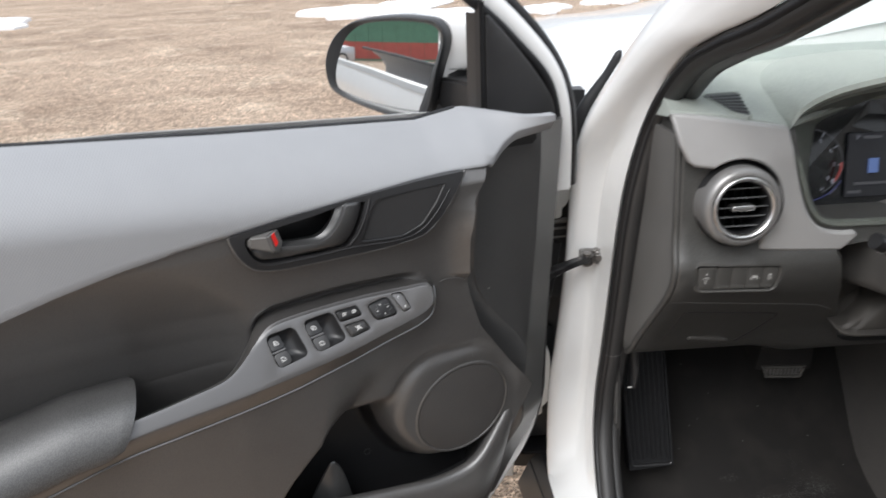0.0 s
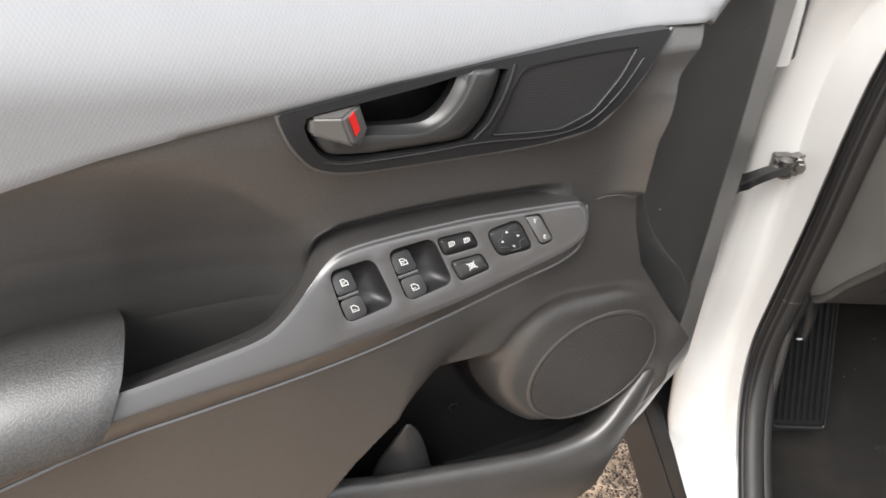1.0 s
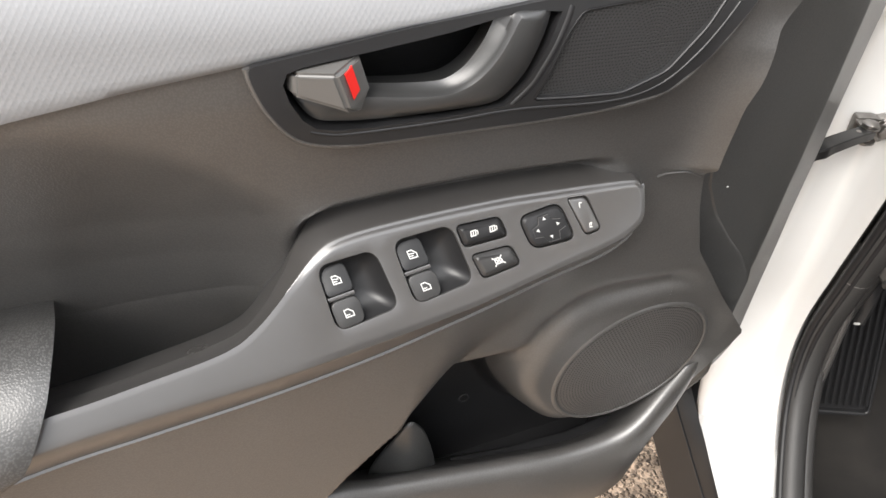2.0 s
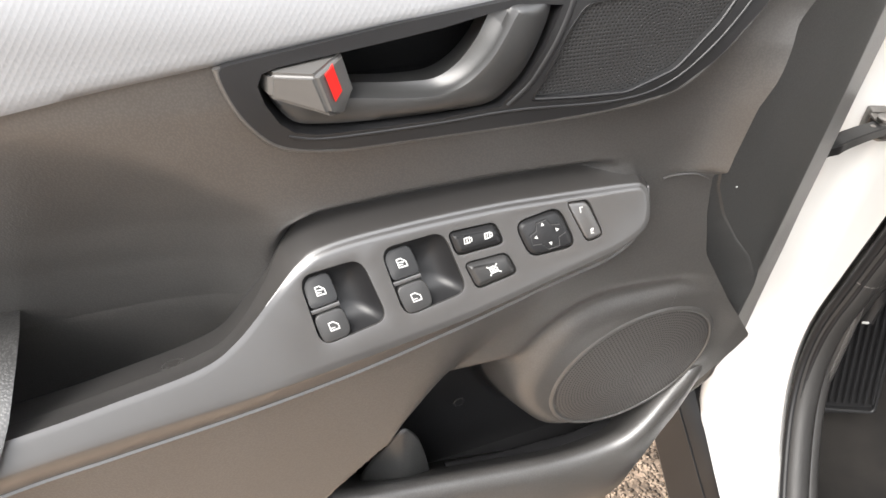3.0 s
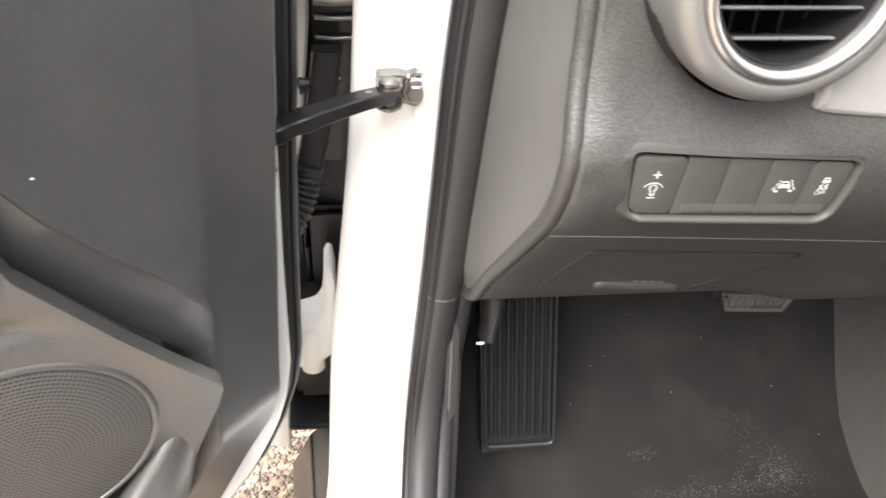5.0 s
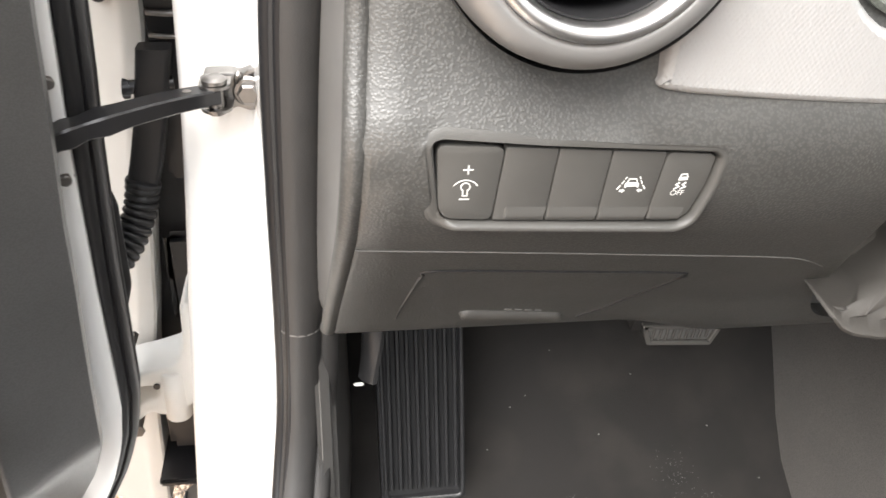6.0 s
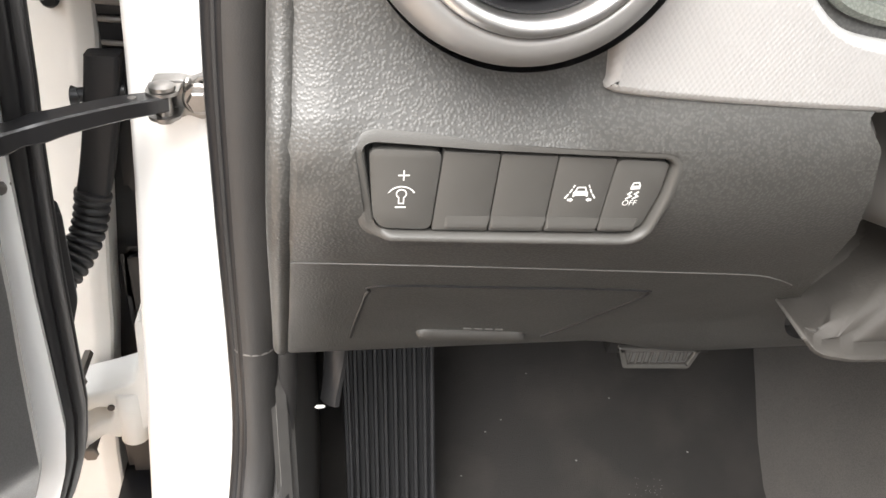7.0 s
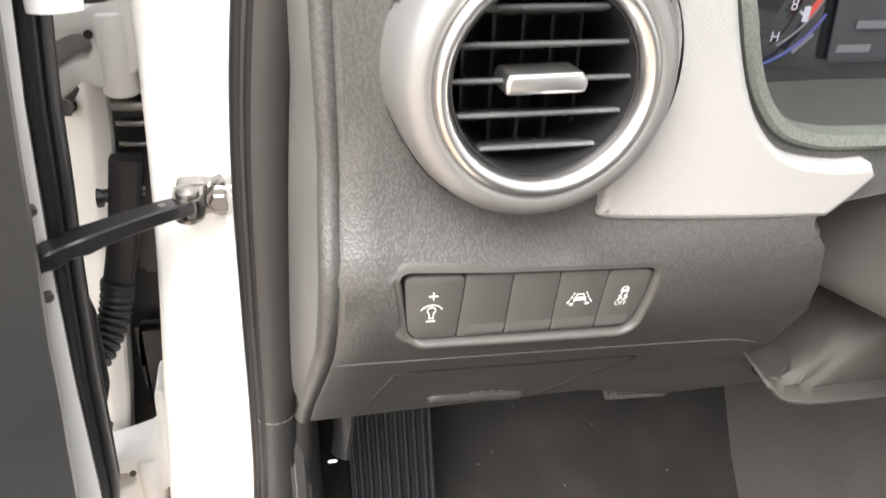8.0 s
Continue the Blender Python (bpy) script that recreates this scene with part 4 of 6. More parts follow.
def build_end_cover():
    rings = []
    for i in range(75):
        v = .455 + i * .0074
        e = ip(v, [.42, .50, .54, .575, .60, .64, .675, .71, .745, .80, .84, .95, 1.03], [-.105, -.068, -.048, -.028, -.021, -.019, -.017, -.0145, -.013, -.0085, -.006, .003, .008])
        under = max(0.0, .60 - v)
        r = min(ridge_u(v) - .45 * under, e - .012)
        low = 1 - ss(v, .645, .668)
        a = min(front_u(v) - .004, r - .012) * (1 - low) + (r - .010) * low
        main = lambda u: .067 + .228 * max(0.0, r - u)
        # main face, raised by a soft step from a lower band that follows the trim's edge
        f = ip(v, [.69, .712, .7416, .767, .798, .825, .85, .873, .908, .95, 1.0], [-.0575, -.066, -.084, -.107, -.131, -.146, -.151, -.151, -.147, -.142, -.130])
        f = min(max(f, a + .006), r - .001)
        step = .0045 * ss(r - f, .001, .006)
        wa = min(base_w(v) - .010, main(a) - .011) * (1 - low) + .060 * low
        g = a + (f - a) * .94
        thin = 1 - 3.5 * under
        ring = [D(a - .01, v, .02), D(a, v, wa), D(a + (g - a) * .5, v, (wa + main(g) - step * .3) / 2), D(g, v, main(g) - step * .3), D(f, v, main(f)), D((f + r) / 2, v, main((f + r) / 2) + .0006 * ss(r - f, 0, .03)), D(r - .003, v, .0670), D(r, v, .0655), D(r + .003, v, .0630), D(e - .002, v, .039), D(e, v, .035), D(e - .004, v, .02)]
        rings.append([Vector((q.x, q.y * thin, q.z)) for q in ring])
    part("end_cover", loft(rings), COVER, DOOR, "plain dark grey plastic door end cover", smooth=24)
    c = D(-.129, .819, .0843)
    part("paint_speck", loft([[c + Vector((q * 1.5 * math.cos(k), -h, q * math.sin(k))) for k in [j * math.pi / 4 for j in range(8)]] for q, h in ((.0006, 0), (.0005, .0005), (.0002, .0007))]), INK, DOOR, "tiny white paint speck", smooth=60)


def build_window_frame():
    line = smooth_line([(.024, .90), (.024, .97), (.018, 1.02), (.000, 1.062), (-.04, 1.108), (-.09, 1.152), (-.17, 1.207), (-.40, 1.32), (-.7, 1.40)], 60)
    part("window_frame", tube([D(q.x, q.y, .012) for q in line], .0125, 14, .55, up=(0, 1, 0)), PAINT, DOOR, "white painted window frame", smooth=60)
    part("outer_frame_seal", tube([D(q.x + .018 * (1 - ss(q.y, 1.0, 1.15) * .45), q.y + .012 * ss(q.y, 1.02, 1.12), -.006) for q in line], .013, 10, up=(0, 1, 0)), RUBBER, DOOR)
    part("inner_frame_seal", tube([D(q.x - .016 * (1 - ss(q.y, 1.02, 1.15) * .35), q.y - .012 * ss(q.y, 1.02, 1.12), .022) for q in line[10:]], .0065, 10, up=(0, 1, 0)), RUBBER, DOOR)
    sail = smooth_line([(-.1015, 1.000, 0), (-.1015, 1.134, 0)], 8) + smooth_line([(-.094, 1.132, 0), (-.070, 1.108, 0), (-.034, 1.066, 0), (-.008, 1.028, 0), (-.002, 1.000, 0)], 20)
    at = lambda a, b, h: D(a, b, .018 + h)
    part("sail_panel", slab([(q.x, q.y) for q in sail], at, -.03, .018, .004), BEZEL, DOOR, "dark grey plastic mirror corner panel", smooth=30)
    part("window_divider", box(-.1075, -.1015, -.036, -.020, 1.0, 1.15, .002), RUBBER, DOOR)
    part("sail_base", box(-.128, -.062, -.088, -.012, .990, 1.0120, .004), BEZEL, DOOR, "dark moulded base of the mirror corner")
    skin = loft([[D(-.080, 1.0, -.03), D(.03, 1.0, -.03), D(.03, 1.0, -.01), D(-.080, 1.0, -.01)], [D(-.080, 1.13, -.03), D(-.06, 1.12, -.03), D(-.06, 1.12, -.01), D(-.080, 1.13, -.01)]])
    part("outer_corner", skin, BEZEL, DOOR)


def build_mirror():
    a, b = Vector((-.091, -.095)), Vector((-.198, -.250))
    s = (b - a).normalized()
    nrm = Vector((s.y, -s.x))
    nrm = nrm if nrm.x < 0 else -nrm
    turn = Matrix.Rotation(radians(-3.4), 2)
    if (turn @ nrm).y < nrm.y:
        turn = turn.transposed()
    mid = a + s * .095
    s, nrm = turn @ s, turn @ nrm
    a = mid - s * .095

    def at(x, v, h):
        h -= (v - 1.055) * .075
        p = a + s * x + nrm * h
        return D(p.x, v, p.y)
    o = [(q.x, q.y) for q in smooth_line([(.0855, 1.1145), (.128, 1.110), (.151, 1.094), (.167, 1.062), (.172, 1.034), (.162, 1.0185), (.1161, 1.0035), (.052, .9925), (.0399, 1.006), (.0222, 1.050), (.0094, 1.0900), (.0175, 1.108), (.0426, 1.1135)], 66, True)]
    h = [(q.x, q.y) for q in smooth_line([(.0855, 1.1215), (.140, 1.1145), (.172, 1.094), (.188, 1.064), (.187, 1.034), (.171, 1.0145), (.118, .996), (.052, .9835), (.027, .9925), (.011, 1.050), (-.0005, 1.092), (.011, 1.115), (.0400, 1.1210)], 66, True)]
    mid_line = [((x + p) / 2, (v + q) / 2) for (x, v), (p, q) in zip(o, h)]
    part("wing_mirror", loft([[at(x, v, -.016) for x, v in h], [at(x, v, .002) for x, v in h], [at(x, v, .007) for x, v in shrink(h, .001)], [at(x, v, .0085) for x, v in shrink(h, .0025)], [at(x, v, .006) for x, v in mid_line], [at(x, v, .001) for x, v in o],
                                    [at(x, v, -.022) for x, v in o]], caps=False), BEZEL, DOOR, "black wing mirror surround", smooth=60)
    cx, cv = .097, 1.055
    glass_at = lambda x, v, h: at(x, v, -.004 + h + (x - cx) * .115 + (v - cv) * .020 - ((x - cx) ** 2 + (v - cv) ** 2) / 4.0)
    part("mirror_glass", bowl(shrink(o, -.002), glass_at, 0.0, (0, .1, .2, .3, .4, .5, .6, .7, .8, .9)), MIRROR, DOOR, "slightly domed mirror glass", smooth=80)
    rings = []
    for f, g, e in ((-.014, .0, .0), (-.022, .0, .020), (-.034, -.001, .046), (-.065, .004, .060), (-.095, .014, .052), (-.108, .03, .04)):
        rings.append([at(x - e * max(0.0, 1 - x / .14), max(v, 1.050) if f < -.016 else v, f) for x, v in shrink(h, g)])
    part("mirror_cap", loft(rings), PAINT, DOOR, "white painted mirror cap", smooth=60)
    foot = []
    for f, g, e in ((-.015, .0, .0), (-.022, .0, .018), (-.036, .001, .044), (-.065, .004, .058), (-.09, .012, .05), (-.115, .022, .04)):
        foot.append([at(x - e * max(0.0, 1 - x / .14), min(v, 1.052), f) for x, v in shrink(h, g)])
    part("mirror_foot", loft(foot), BEZEL, DOOR, "black plastic mirror foot", smooth=50)
    neck = loft([[D(-.085, 1.0, -.03), D(-.02, 1.0, -.03), D(-.02, 1.045, -.03), D(-.085, 1.045, -.03)], [D(-.085, .998, -.09), D(-.01, .998, -.09), D(-.01, 1.042, -.09), D(-.085, 1.042, -.09)],
                 [D(-.095, 1.002, -.15), D(-.03, 1.002, -.15), D(-.03, 1.04, -.15), D(-.095, 1.04, -.15)]])
    bmesh.ops.bevel(neck, geom=neck.edges[:], offset=.004, segments=2, affect="EDGES")
    part("mirror_neck", neck, BEZEL, DOOR)


build_trim()
build_fabric()
build_armrest()
build_switches()
build_arm_pad()
build_handle()
build_speaker()
build_pocket()
build_end_cover()
build_shell_fittings()
build_window_frame()
build_mirror()


# ---- car body: hinge pillar, A-pillar, fender, floor ----
BODY = CAR

L_PATH = [(.217, .0, .42), (.217, .30, .42), (.217, .55, .42), (.217, .72, .42), (.217, .86, .42), (.217, .985, .42), (.2195, 1.032, .425), (.2255, 1.058, .54), (.234, 1.052, .63), (.244, 1.050, .74), (.2495, 1.050, .84), (.2525, 1.040, .92), (.262, 1.012, .985), (.286, .990, 1.042), (.303, .935, 1.100), (.322, .880, 1.149), (.368, .72, 1.25), (.42, .50, 1.345), (.46, .30, 1.40)]
R_PATH = [(.262, .0, .285), (.261, .30, .288), (.261, .55, .298), (.2628, .755, .330), (.2706, .8835, .394), (.277, .960, .448), (.2825, 1.006, .500), (.2885, 1.026, .560), (.292, 1.016, .640), (.2945, .998, .74), (.298, .986, .84), (.306, .978, .92), (.321, .955, 1.005), (.333, .890, 1.078), (.347, .828, 1.112), (.366, .768, 1.138), (.402, .61, 1.215), (.445, .40, 1.30), (.48, .22, 1.34)]


def build_pillar():
    L, R = smooth_line(L_PATH, 70), smooth_line(R_PATH, 70)
    rings = []
    for l, r in zip(L, R):
        k = ss(l.z, .92, 1.06)
        out = Vector((-.55, -.75, .25 * k)).normalized()
        d = r - l
        deep = Vector((.03, .10, -.02 * k))
        ring = [l + deep, l + Vector((.002, .02, 0)), l]
        corner = Vector((r.x - .008, l.y - .006, (l.z + r.z) / 2))
        flat_face = [l.lerp(corner, .08) + Vector((0, -.003, 0)), l.lerp(corner, .3) + Vector((0, -.004, 0)), l.lerp(corner, .75) + Vector((0, -.002, 0)), corner + Vector((-.001, -.003, 0)), corner.lerp(r, .35), corner.lerp(r, .8)]
        for (f, h), q in zip(((.06, .004), (.2, .008), (.45, .010), (.7, .008), (.85, .005), (.95, .002)), flat_face):
            ring.append(q.lerp(l + d * f + out * h * 1.4, k))
        ring += [r, r + Vector((.012, .012, 0)), r + deep * 1.1]
        rings.append(ring)
    part("pillar", loft(rings), PAINT, BODY, "glossy white painted hinge pillar and windscreen pillar", smooth=60)


S_PATH = [(x + .0155 - .002 * ss(z, .9, 1.0), y - .009 + .006 * ss(z, .9, 1.05), z - .009 * ss(z, .9, 1.05)) for x, y, z in R_PATH]


def build_seal():
    line = smooth_line(S_PATH, 120)
    part("door_seal", tube(line, .0135, 16), SEALGREY, BODY, "dark grey door opening seal", smooth=60)
    part("seal_lip", tube([p + Vector((-.0115, -.003, .002)) for p in line], .0046, 8), RUBBER, BODY, smooth=60)
    part("seal_groove", tube([p + Vector((-.0065, -.009, .001)) for p in line], .0032, 8), RUBBER, BODY, smooth=60)
    part("seal_inner_lip", tube([p + Vector((.016, .006, -.002)) for p in line], .009, 12), SEALGREY, BODY, smooth=60)
    part("pillar_trim", tube([p + Vector((.022, .012, -.006)) for p in line if p.z > .98], .0135, 12), COVER, BODY, "grey windscreen pillar trim", smooth=60)
    i = min(range(120), key=lambda j: abs(line[j].z - .645))
    part("seal_joint", tube([line[i] + Vector((0, 0, -.0006)), line[i] + Vector((0, 0, .0006))], .0138, 16), SMOOTH, BODY)
    for z in (.802, .908):
        i = min(range(120), key=lambda j: abs(line[j].z - z))
        p = line[i] + Vector((-.0075, .024, 0))
        bm = tube([p + Vector((0, .004, 0)), p + Vector((0, -.002, 0)), p + Vector((0, -.003, 0))], [.0085, .0085, .005], 16)
        part("rubber_plug", bm, RUBBER, BODY, "small dark rubber plug", smooth=40)


def build_hinges():
    # cast leaf: upper arm, knuckle at the pillar, lower arm, with an open fork between the arms
    leaf = [(.150, .541), (.171, .549), (.195, .555), (.213, .561), (.2185, .570), (.2205, .586), (.2215, .612), (.2245, .618), (.2285, .616), (.231, .600), (.2305, .536), (.225, .523), (.216, .5145), (.206, .5095), (.196, .509), (.190, .514),
            (.170, .497), (.150, .482), (.150, .501), (.176, .519), (.186, .5255), (.1945, .5275), (.1975, .533), (.1955, .5395), (.187, .540), (.172, .5325), (.150, .524)]
    for dx, dz, name in ((0, -.008, "lower_hinge"), (.026, .327, "upper_hinge")):
        o = rounded([(x + dx, z + dz) for x, z in leaf], .0035, 3)
        rings = [[Vector((a, y, b)) for a, b in shrink(o, d)] for y, d in ((1.112, 0), (1.079, 0), (1.0765, .0007), (1.0755, .0022))]
        bm = loft(rings, caps=False)
        bm.verts.ensure_lookup_table()
        last = bm.verts[-len(o):]
        fill_flat(bm, [list(zip(last, shrink(o, .0022)))], lambda a, b, h: Vector((a, 1.0755, b)), 0)
        hinge = part(name, bm, PRIMER, BODY, "white painted cast steel door hinge", smooth=50)
        web = rounded([(.150 + dx, .535 + dz), (.172 + dx, .5405 + dz), (.197 + dx, .543 + dz), (.199 + dx, .533 + dz), (.196 + dx, .525 + dz), (.174 + dx, .513 + dz), (.150 + dx, .497 + dz)], .003, 3)
        part("hinge_web", loft([[Vector((a, y, b)) for a, b in web] for y in (1.108, 1.098)]), PRIMER, hinge, "recessed white web between the hinge arms")
        c = (.2085 + dx, .5245 + dz)
        part("hinge_pin", tube([(c[0], 1.082, c[1] - .021), (c[0], 1.082, c[1] - .0195), (c[0], 1.082, c[1] + .026), (c[0], 1.082, c[1] + .0275)], [.0085, .0102, .0102, .0085], 20), PRIMER, hinge, smooth=60)
        part("pin_hole", tube([(.197 + dx, 1.0762, .5405 + dz), (.197 + dx, 1.0742, .5405 + dz)], .0026, 10), BLACKSTEEL, hinge)
        for x, z in ((.181, .571), (.178, .501)):
            part("hinge_bolt", tube([(x + dx, 1.10, z + dz), (x + dx, 1.074, z + dz), (x + dx, 1.069, z + dz), (x + dx, 1.068, z + dz)], [.0036, .0036, .0062, .0054], 6), DARKSTEEL, hinge, "dark hexagonal bolt")


def build_check():
    # flat box-section arm with a waisted detent near the door
    line = smooth_line([(.160, .957, .768), (.185, .969, .7775), (.2023, .9779, .7835), (.225, .992, .7865), (.250, 1.008, .7875), (.270, 1.021, .7865)], 50)
    rings = []
    for i, c in enumerate(line):
        f = i / 49
        d = (line[min(i + 1, 49)] - line[max(i - 1, 0)]).normalized()
        side = d.cross(Vector((0, 0, 1))).normalized()
        up = side.cross(d).normalized()
        wide = ip(f, [0, .30, .36, .42, .48, .55, .62, .9, 1], [.0080, .0078, .0060, .0076, .0060, .0078, .0068, .0062, .0056])
        high = ip(f, [0, .30, .36, .42, .48, .55, .62, 1], [.0058, .0056, .0044, .0054, .0044, .0052, .0046, .0040])
        rings.append([c + side * a * wide + up * b * high for a, b in ((-1, -.8), (-.86, -1), (.86, -1), (1, -.8), (1, .8), (.86, 1), (-.86, 1), (-1, .8))])
    arm = part("check_strap", loft(rings), BLACKSTEEL, BODY, "black steel door check arm", smooth=25)
    part("strap_hole", tube([line[42] + Vector((0, 0, .0030)), line[42] + Vector((0, 0, .0046))], .0022, 10), STEEL, arm)
    plate = rounded([(.262, .776), (.2625, .7935), (.2775, .7940), (.2815, .7925), (.2875, .7955), (.2925, .7965), (.2935, .775), (.2865, .7715), (.2795, .7745), (.2755, .7725), (.2635, .7725)], .002, 3)
    part("strap_bracket", slab(plate, lambda a, b, h: Vector((a, 1.0325 - h, b)), -.010, .0, .0008), BRACKET, arm, "bent zinc plated steel bracket", smooth=40)
    for z in (.7905, .7775):
        ear = [(.2695 + .0082 * math.cos(a), 1.0225 + .0082 * math.sin(a)) for a in [math.pi + k * math.pi / 12 for k in range(13)]] + [(.2777, 1.0335), (.2613, 1.0335)]
        part("bracket_ear", loft([[Vector((a, b, z + h)) for a, b in ear] for h in (0, .0016)]), BRACKET, arm, smooth=40)
    c = (.2695, 1.0225)
    part("strap_pin", tube([(*c, .7750), (*c, .7920), (*c, .7925), (*c, .7945), (*c, .7958)], [.0044, .0044, .0066, .0066, .0046], 22), BRACKET, arm, "zinc plated pivot pin", smooth=40)
    b = (.2862, .7845)
    part("bolt_flange", tube([(b[0], 1.0330, b[1]), (b[0], 1.0295, b[1]), (b[0], 1.0282, b[1])], [.0088, .0088, .0074], 24), BRACKET, arm, "washer of the bracket bolt", smooth=40)
    part("strap_bolt", tube([(b[0], 1.0290, b[1]), (b[0], 1.0245, b[1]), (b[0], 1.0232, b[1])], [.0062, .0062, .0050], 6), BRACKET, arm, "hexagonal steel bolt head", smooth=20)
    fold = [Vector((.2795 + .0035 * f, 1.0325 - .006 * math.sin(f * math.pi), .786 + .0095 * math.sin(f * 2.6))) for f in [k / 10 for k in range(11)]]
    part("bracket_fold", tube(fold + [Vector((.2875, 1.0305, .7955)), Vector((.2925, 1.0305, .7965))], .0016, 8), BRACKET, arm)


def build_boot():
    # square sleeve above, then a bellows that bends towards the door
    line = smooth_line([(.232, 1.070, .795), (.226, 1.067, .757), (.220, 1.064, .728), (.2155, 1.0615, .711), (.2125, 1.058, .6965), (.2075, 1.051, .6835), (.2005, 1.042, .6735), (.193, 1.034, .668), (.185, 1.027, .664)], 320)
    n0 = 118
    sleeve = []
    for c in line[:n0:6]:
        o = rounded([(-.0095, -.006), (.0095, -.006), (.0095, .008), (-.0095, .008)], .003, 3)
        sleeve.append([c + Vector((a, b, 0)) for a, b in o])
    part("wiring_sleeve", loft(sleeve), RUBBER, BODY, "black rubber wiring sleeve", smooth=50)
    rad = [.0084 + .0021 * abs(math.sin(i * math.pi * 15 / (320 - n0))) ** .6 for i in range(320 - n0)]
    part("wiring_boot", tube(line[n0:], rad, 22), RUBBER, BODY, "black corrugated rubber wiring boot", smooth=70)
    part("wiring_collar", tube(line[n0 - 8:n0 + 6:2], [.0092, .0105, .0108, .0108, .0108, .0105, .0092], 22), RUBBER, BODY)
    o = rounded([(.006, .728), (.017, .726), (.016, .668), (.009, .645), (.001, .645)], .004, 4)
    part("boot_plate", slab(o, lambda a, b, h: D(a, b, h - .014), -.012, .003, .002), RUBBER, DOOR, "dark rubber boot mounting plate", smooth=40)
    clip = tube([(.213, 1.066, .7715), (.2145, 1.066, .7715), (.216, 1.068, .7715), (.240, 1.072, .773)], [.006, .006, .0042, .0042], 12)
    part("wiring_clip", clip, BLACKSTEEL, BODY, "black cable clip", smooth=40)


def flange_edge(z):
    return ip(z, [.05, .45, .533, .57, .604, .79, .83, 1.0], [.165, .182, .190, .1955, .1985, .2185, .2205, .228])


def build_fender():
    # folded flange of the fender, seen in the gap of the open door
    zs = [.345 + k * .0165 for k in range(41)]
    rings = []
    for z in zs:
        e = flange_edge(z)
        rings.append([Vector((.10, 1.150, z)), Vector((e - .045, 1.132, z)), Vector((e - .020, 1.1255, z)), Vector((e - .0165, 1.1225, z)), Vector((e - .012, 1.1200, z)), Vector((e - .002, 1.1190, z)), Vector((e, 1.1205, z)), Vector((e, 1.150, z)), Vector((.10, 1.165, z))])
    part("fender_flange", loft(rings), PRIMER, BODY, "folded white painted fender flange", smooth=40)
    part("flange_plug", tube([(.193, 1.130, .809), (.193, 1.124, .809), (.193, 1.122, .809)], [.0055, .0055, .004], 16), RUBBER, BODY, "small black rubber plug", smooth=40)
    part("inner_panel", loft([[Vector((flange_edge(z) - .004, 1.148, z)), Vector((.285, 1.128, z)), Vector((.285, 1.160, z)), Vector((flange_edge(z) - .004, 1.165, z))] for z in zs]), BEZEL, BODY, "dark plastic panel behind the pillar gap", smooth=40)
    part("gap_cover", box(.222, .258, 1.105, 1.14, .690, .96, .004), BLACKSTEEL, BODY)
    for z, h in ((.8165, .008), (.8045, .004), (.7905, .003)):
        part("gap_clip", tube([(.224, 1.1035, z), (.236, 1.101, z), (.256, 1.1035, z)], h * .5, 10), BRACKET, BODY, "bright cable strap in the gap", smooth=60)
    part("gap_hole", box(.205, .246, 1.128, 1.140, .545, .632, .006), WELL, BODY)
    # black skirt that runs back under the white sill
    rings = []
    for k in range(40):
        y = 1.092 - .055 * k
        x = min(.205, .186 - .06 * (y - 1))
        rings.append([Vector(q) for q in ((.255, y, .416), (.2185, y, .414), (.2165, y, .4115), (x + .020, y, .396), (x + .018, y, .391), (x + .002, y, .356), (x, y, .350), (x + .002, y, .343), (x + .02, y, .335), (.255, y, .330))])
    part("side_skirt", loft(rings), BLACKSTEEL, BODY, "black plastic side skirt under the sill", smooth=30)
    part("skirt_rib", tube([(.186 - .06 * (y - 1) + .020, y, .3955) for y in (1.09, 1.05, 1.0, .95, .90, .85)], .0016, 8), BEZEL, BODY)
    part("guard_shelf", box(.182, .250, 1.082, 1.14, .412, .419, .002), BLACKSTEEL, BODY)
    part("guard_box", box(.190, .240, 1.105, 1.13, .43, .50, .006), BLACKSTEEL, BODY)
    rings = []
    for i in range(21):
        y = 1.155 + i * .053
        x = .205 - .05 * math.sin(i / 20 * 2.2)
        crown = .990 - .05 * (i / 20) ** 1.6
        rings.append([Vector((x + .03, y, .30)), Vector((x, y, .45)), Vector((x - .01, y, .70)), Vector((x + .008, y, crown - .10)), Vector((x + .035, y, crown - .03)), Vector((x + .075, y, crown)), Vector((x + .13, y, crown + .006)), Vector((x + .13, y, crown - .05)), Vector((x + .06, y, .30))])
    part("fender", loft(rings), PAINT, BODY, "white painted front fender", smooth=60)
    rings = []
    for i in range(25):
        y = 1.25 + i * .045
        d = .07 * (i / 24) ** 1.8 - .040 * ss(i, 0, 9)
        ring = []
        for j in range(17):
            f = j / 16
            x = .305 + f * 1.30
            ring.append(Vector((x, y + .06 * math.sin(f * math.pi) * (1 if i == 0 else 0), .985 + .075 * math.sin(f * math.pi) ** .7 - d + .012 * math.cos((f - .5) * 12))))
        ring += [Vector((1.605, y, .90 - d)), Vector((.305, y, .90 - d))]
        rings.append(ring)
    part("bonnet", loft(rings), PAINT, BODY, "white painted bonnet", smooth=50)
    part("scuttle", loft([[Vector((.27, 1.13, .93)), Vector((.27, 1.27, .95)), Vector((.27, 1.27, .99)), Vector((.27, 1.13, .985))], [Vector((1.6, 1.28, .98)), Vector((1.6, 1.42, .99)), Vector((1.6, 1.42, 1.04)), Vector((1.6, 1.28, 1.03))]]), BEZEL, BODY, "black plastic scuttle panel")
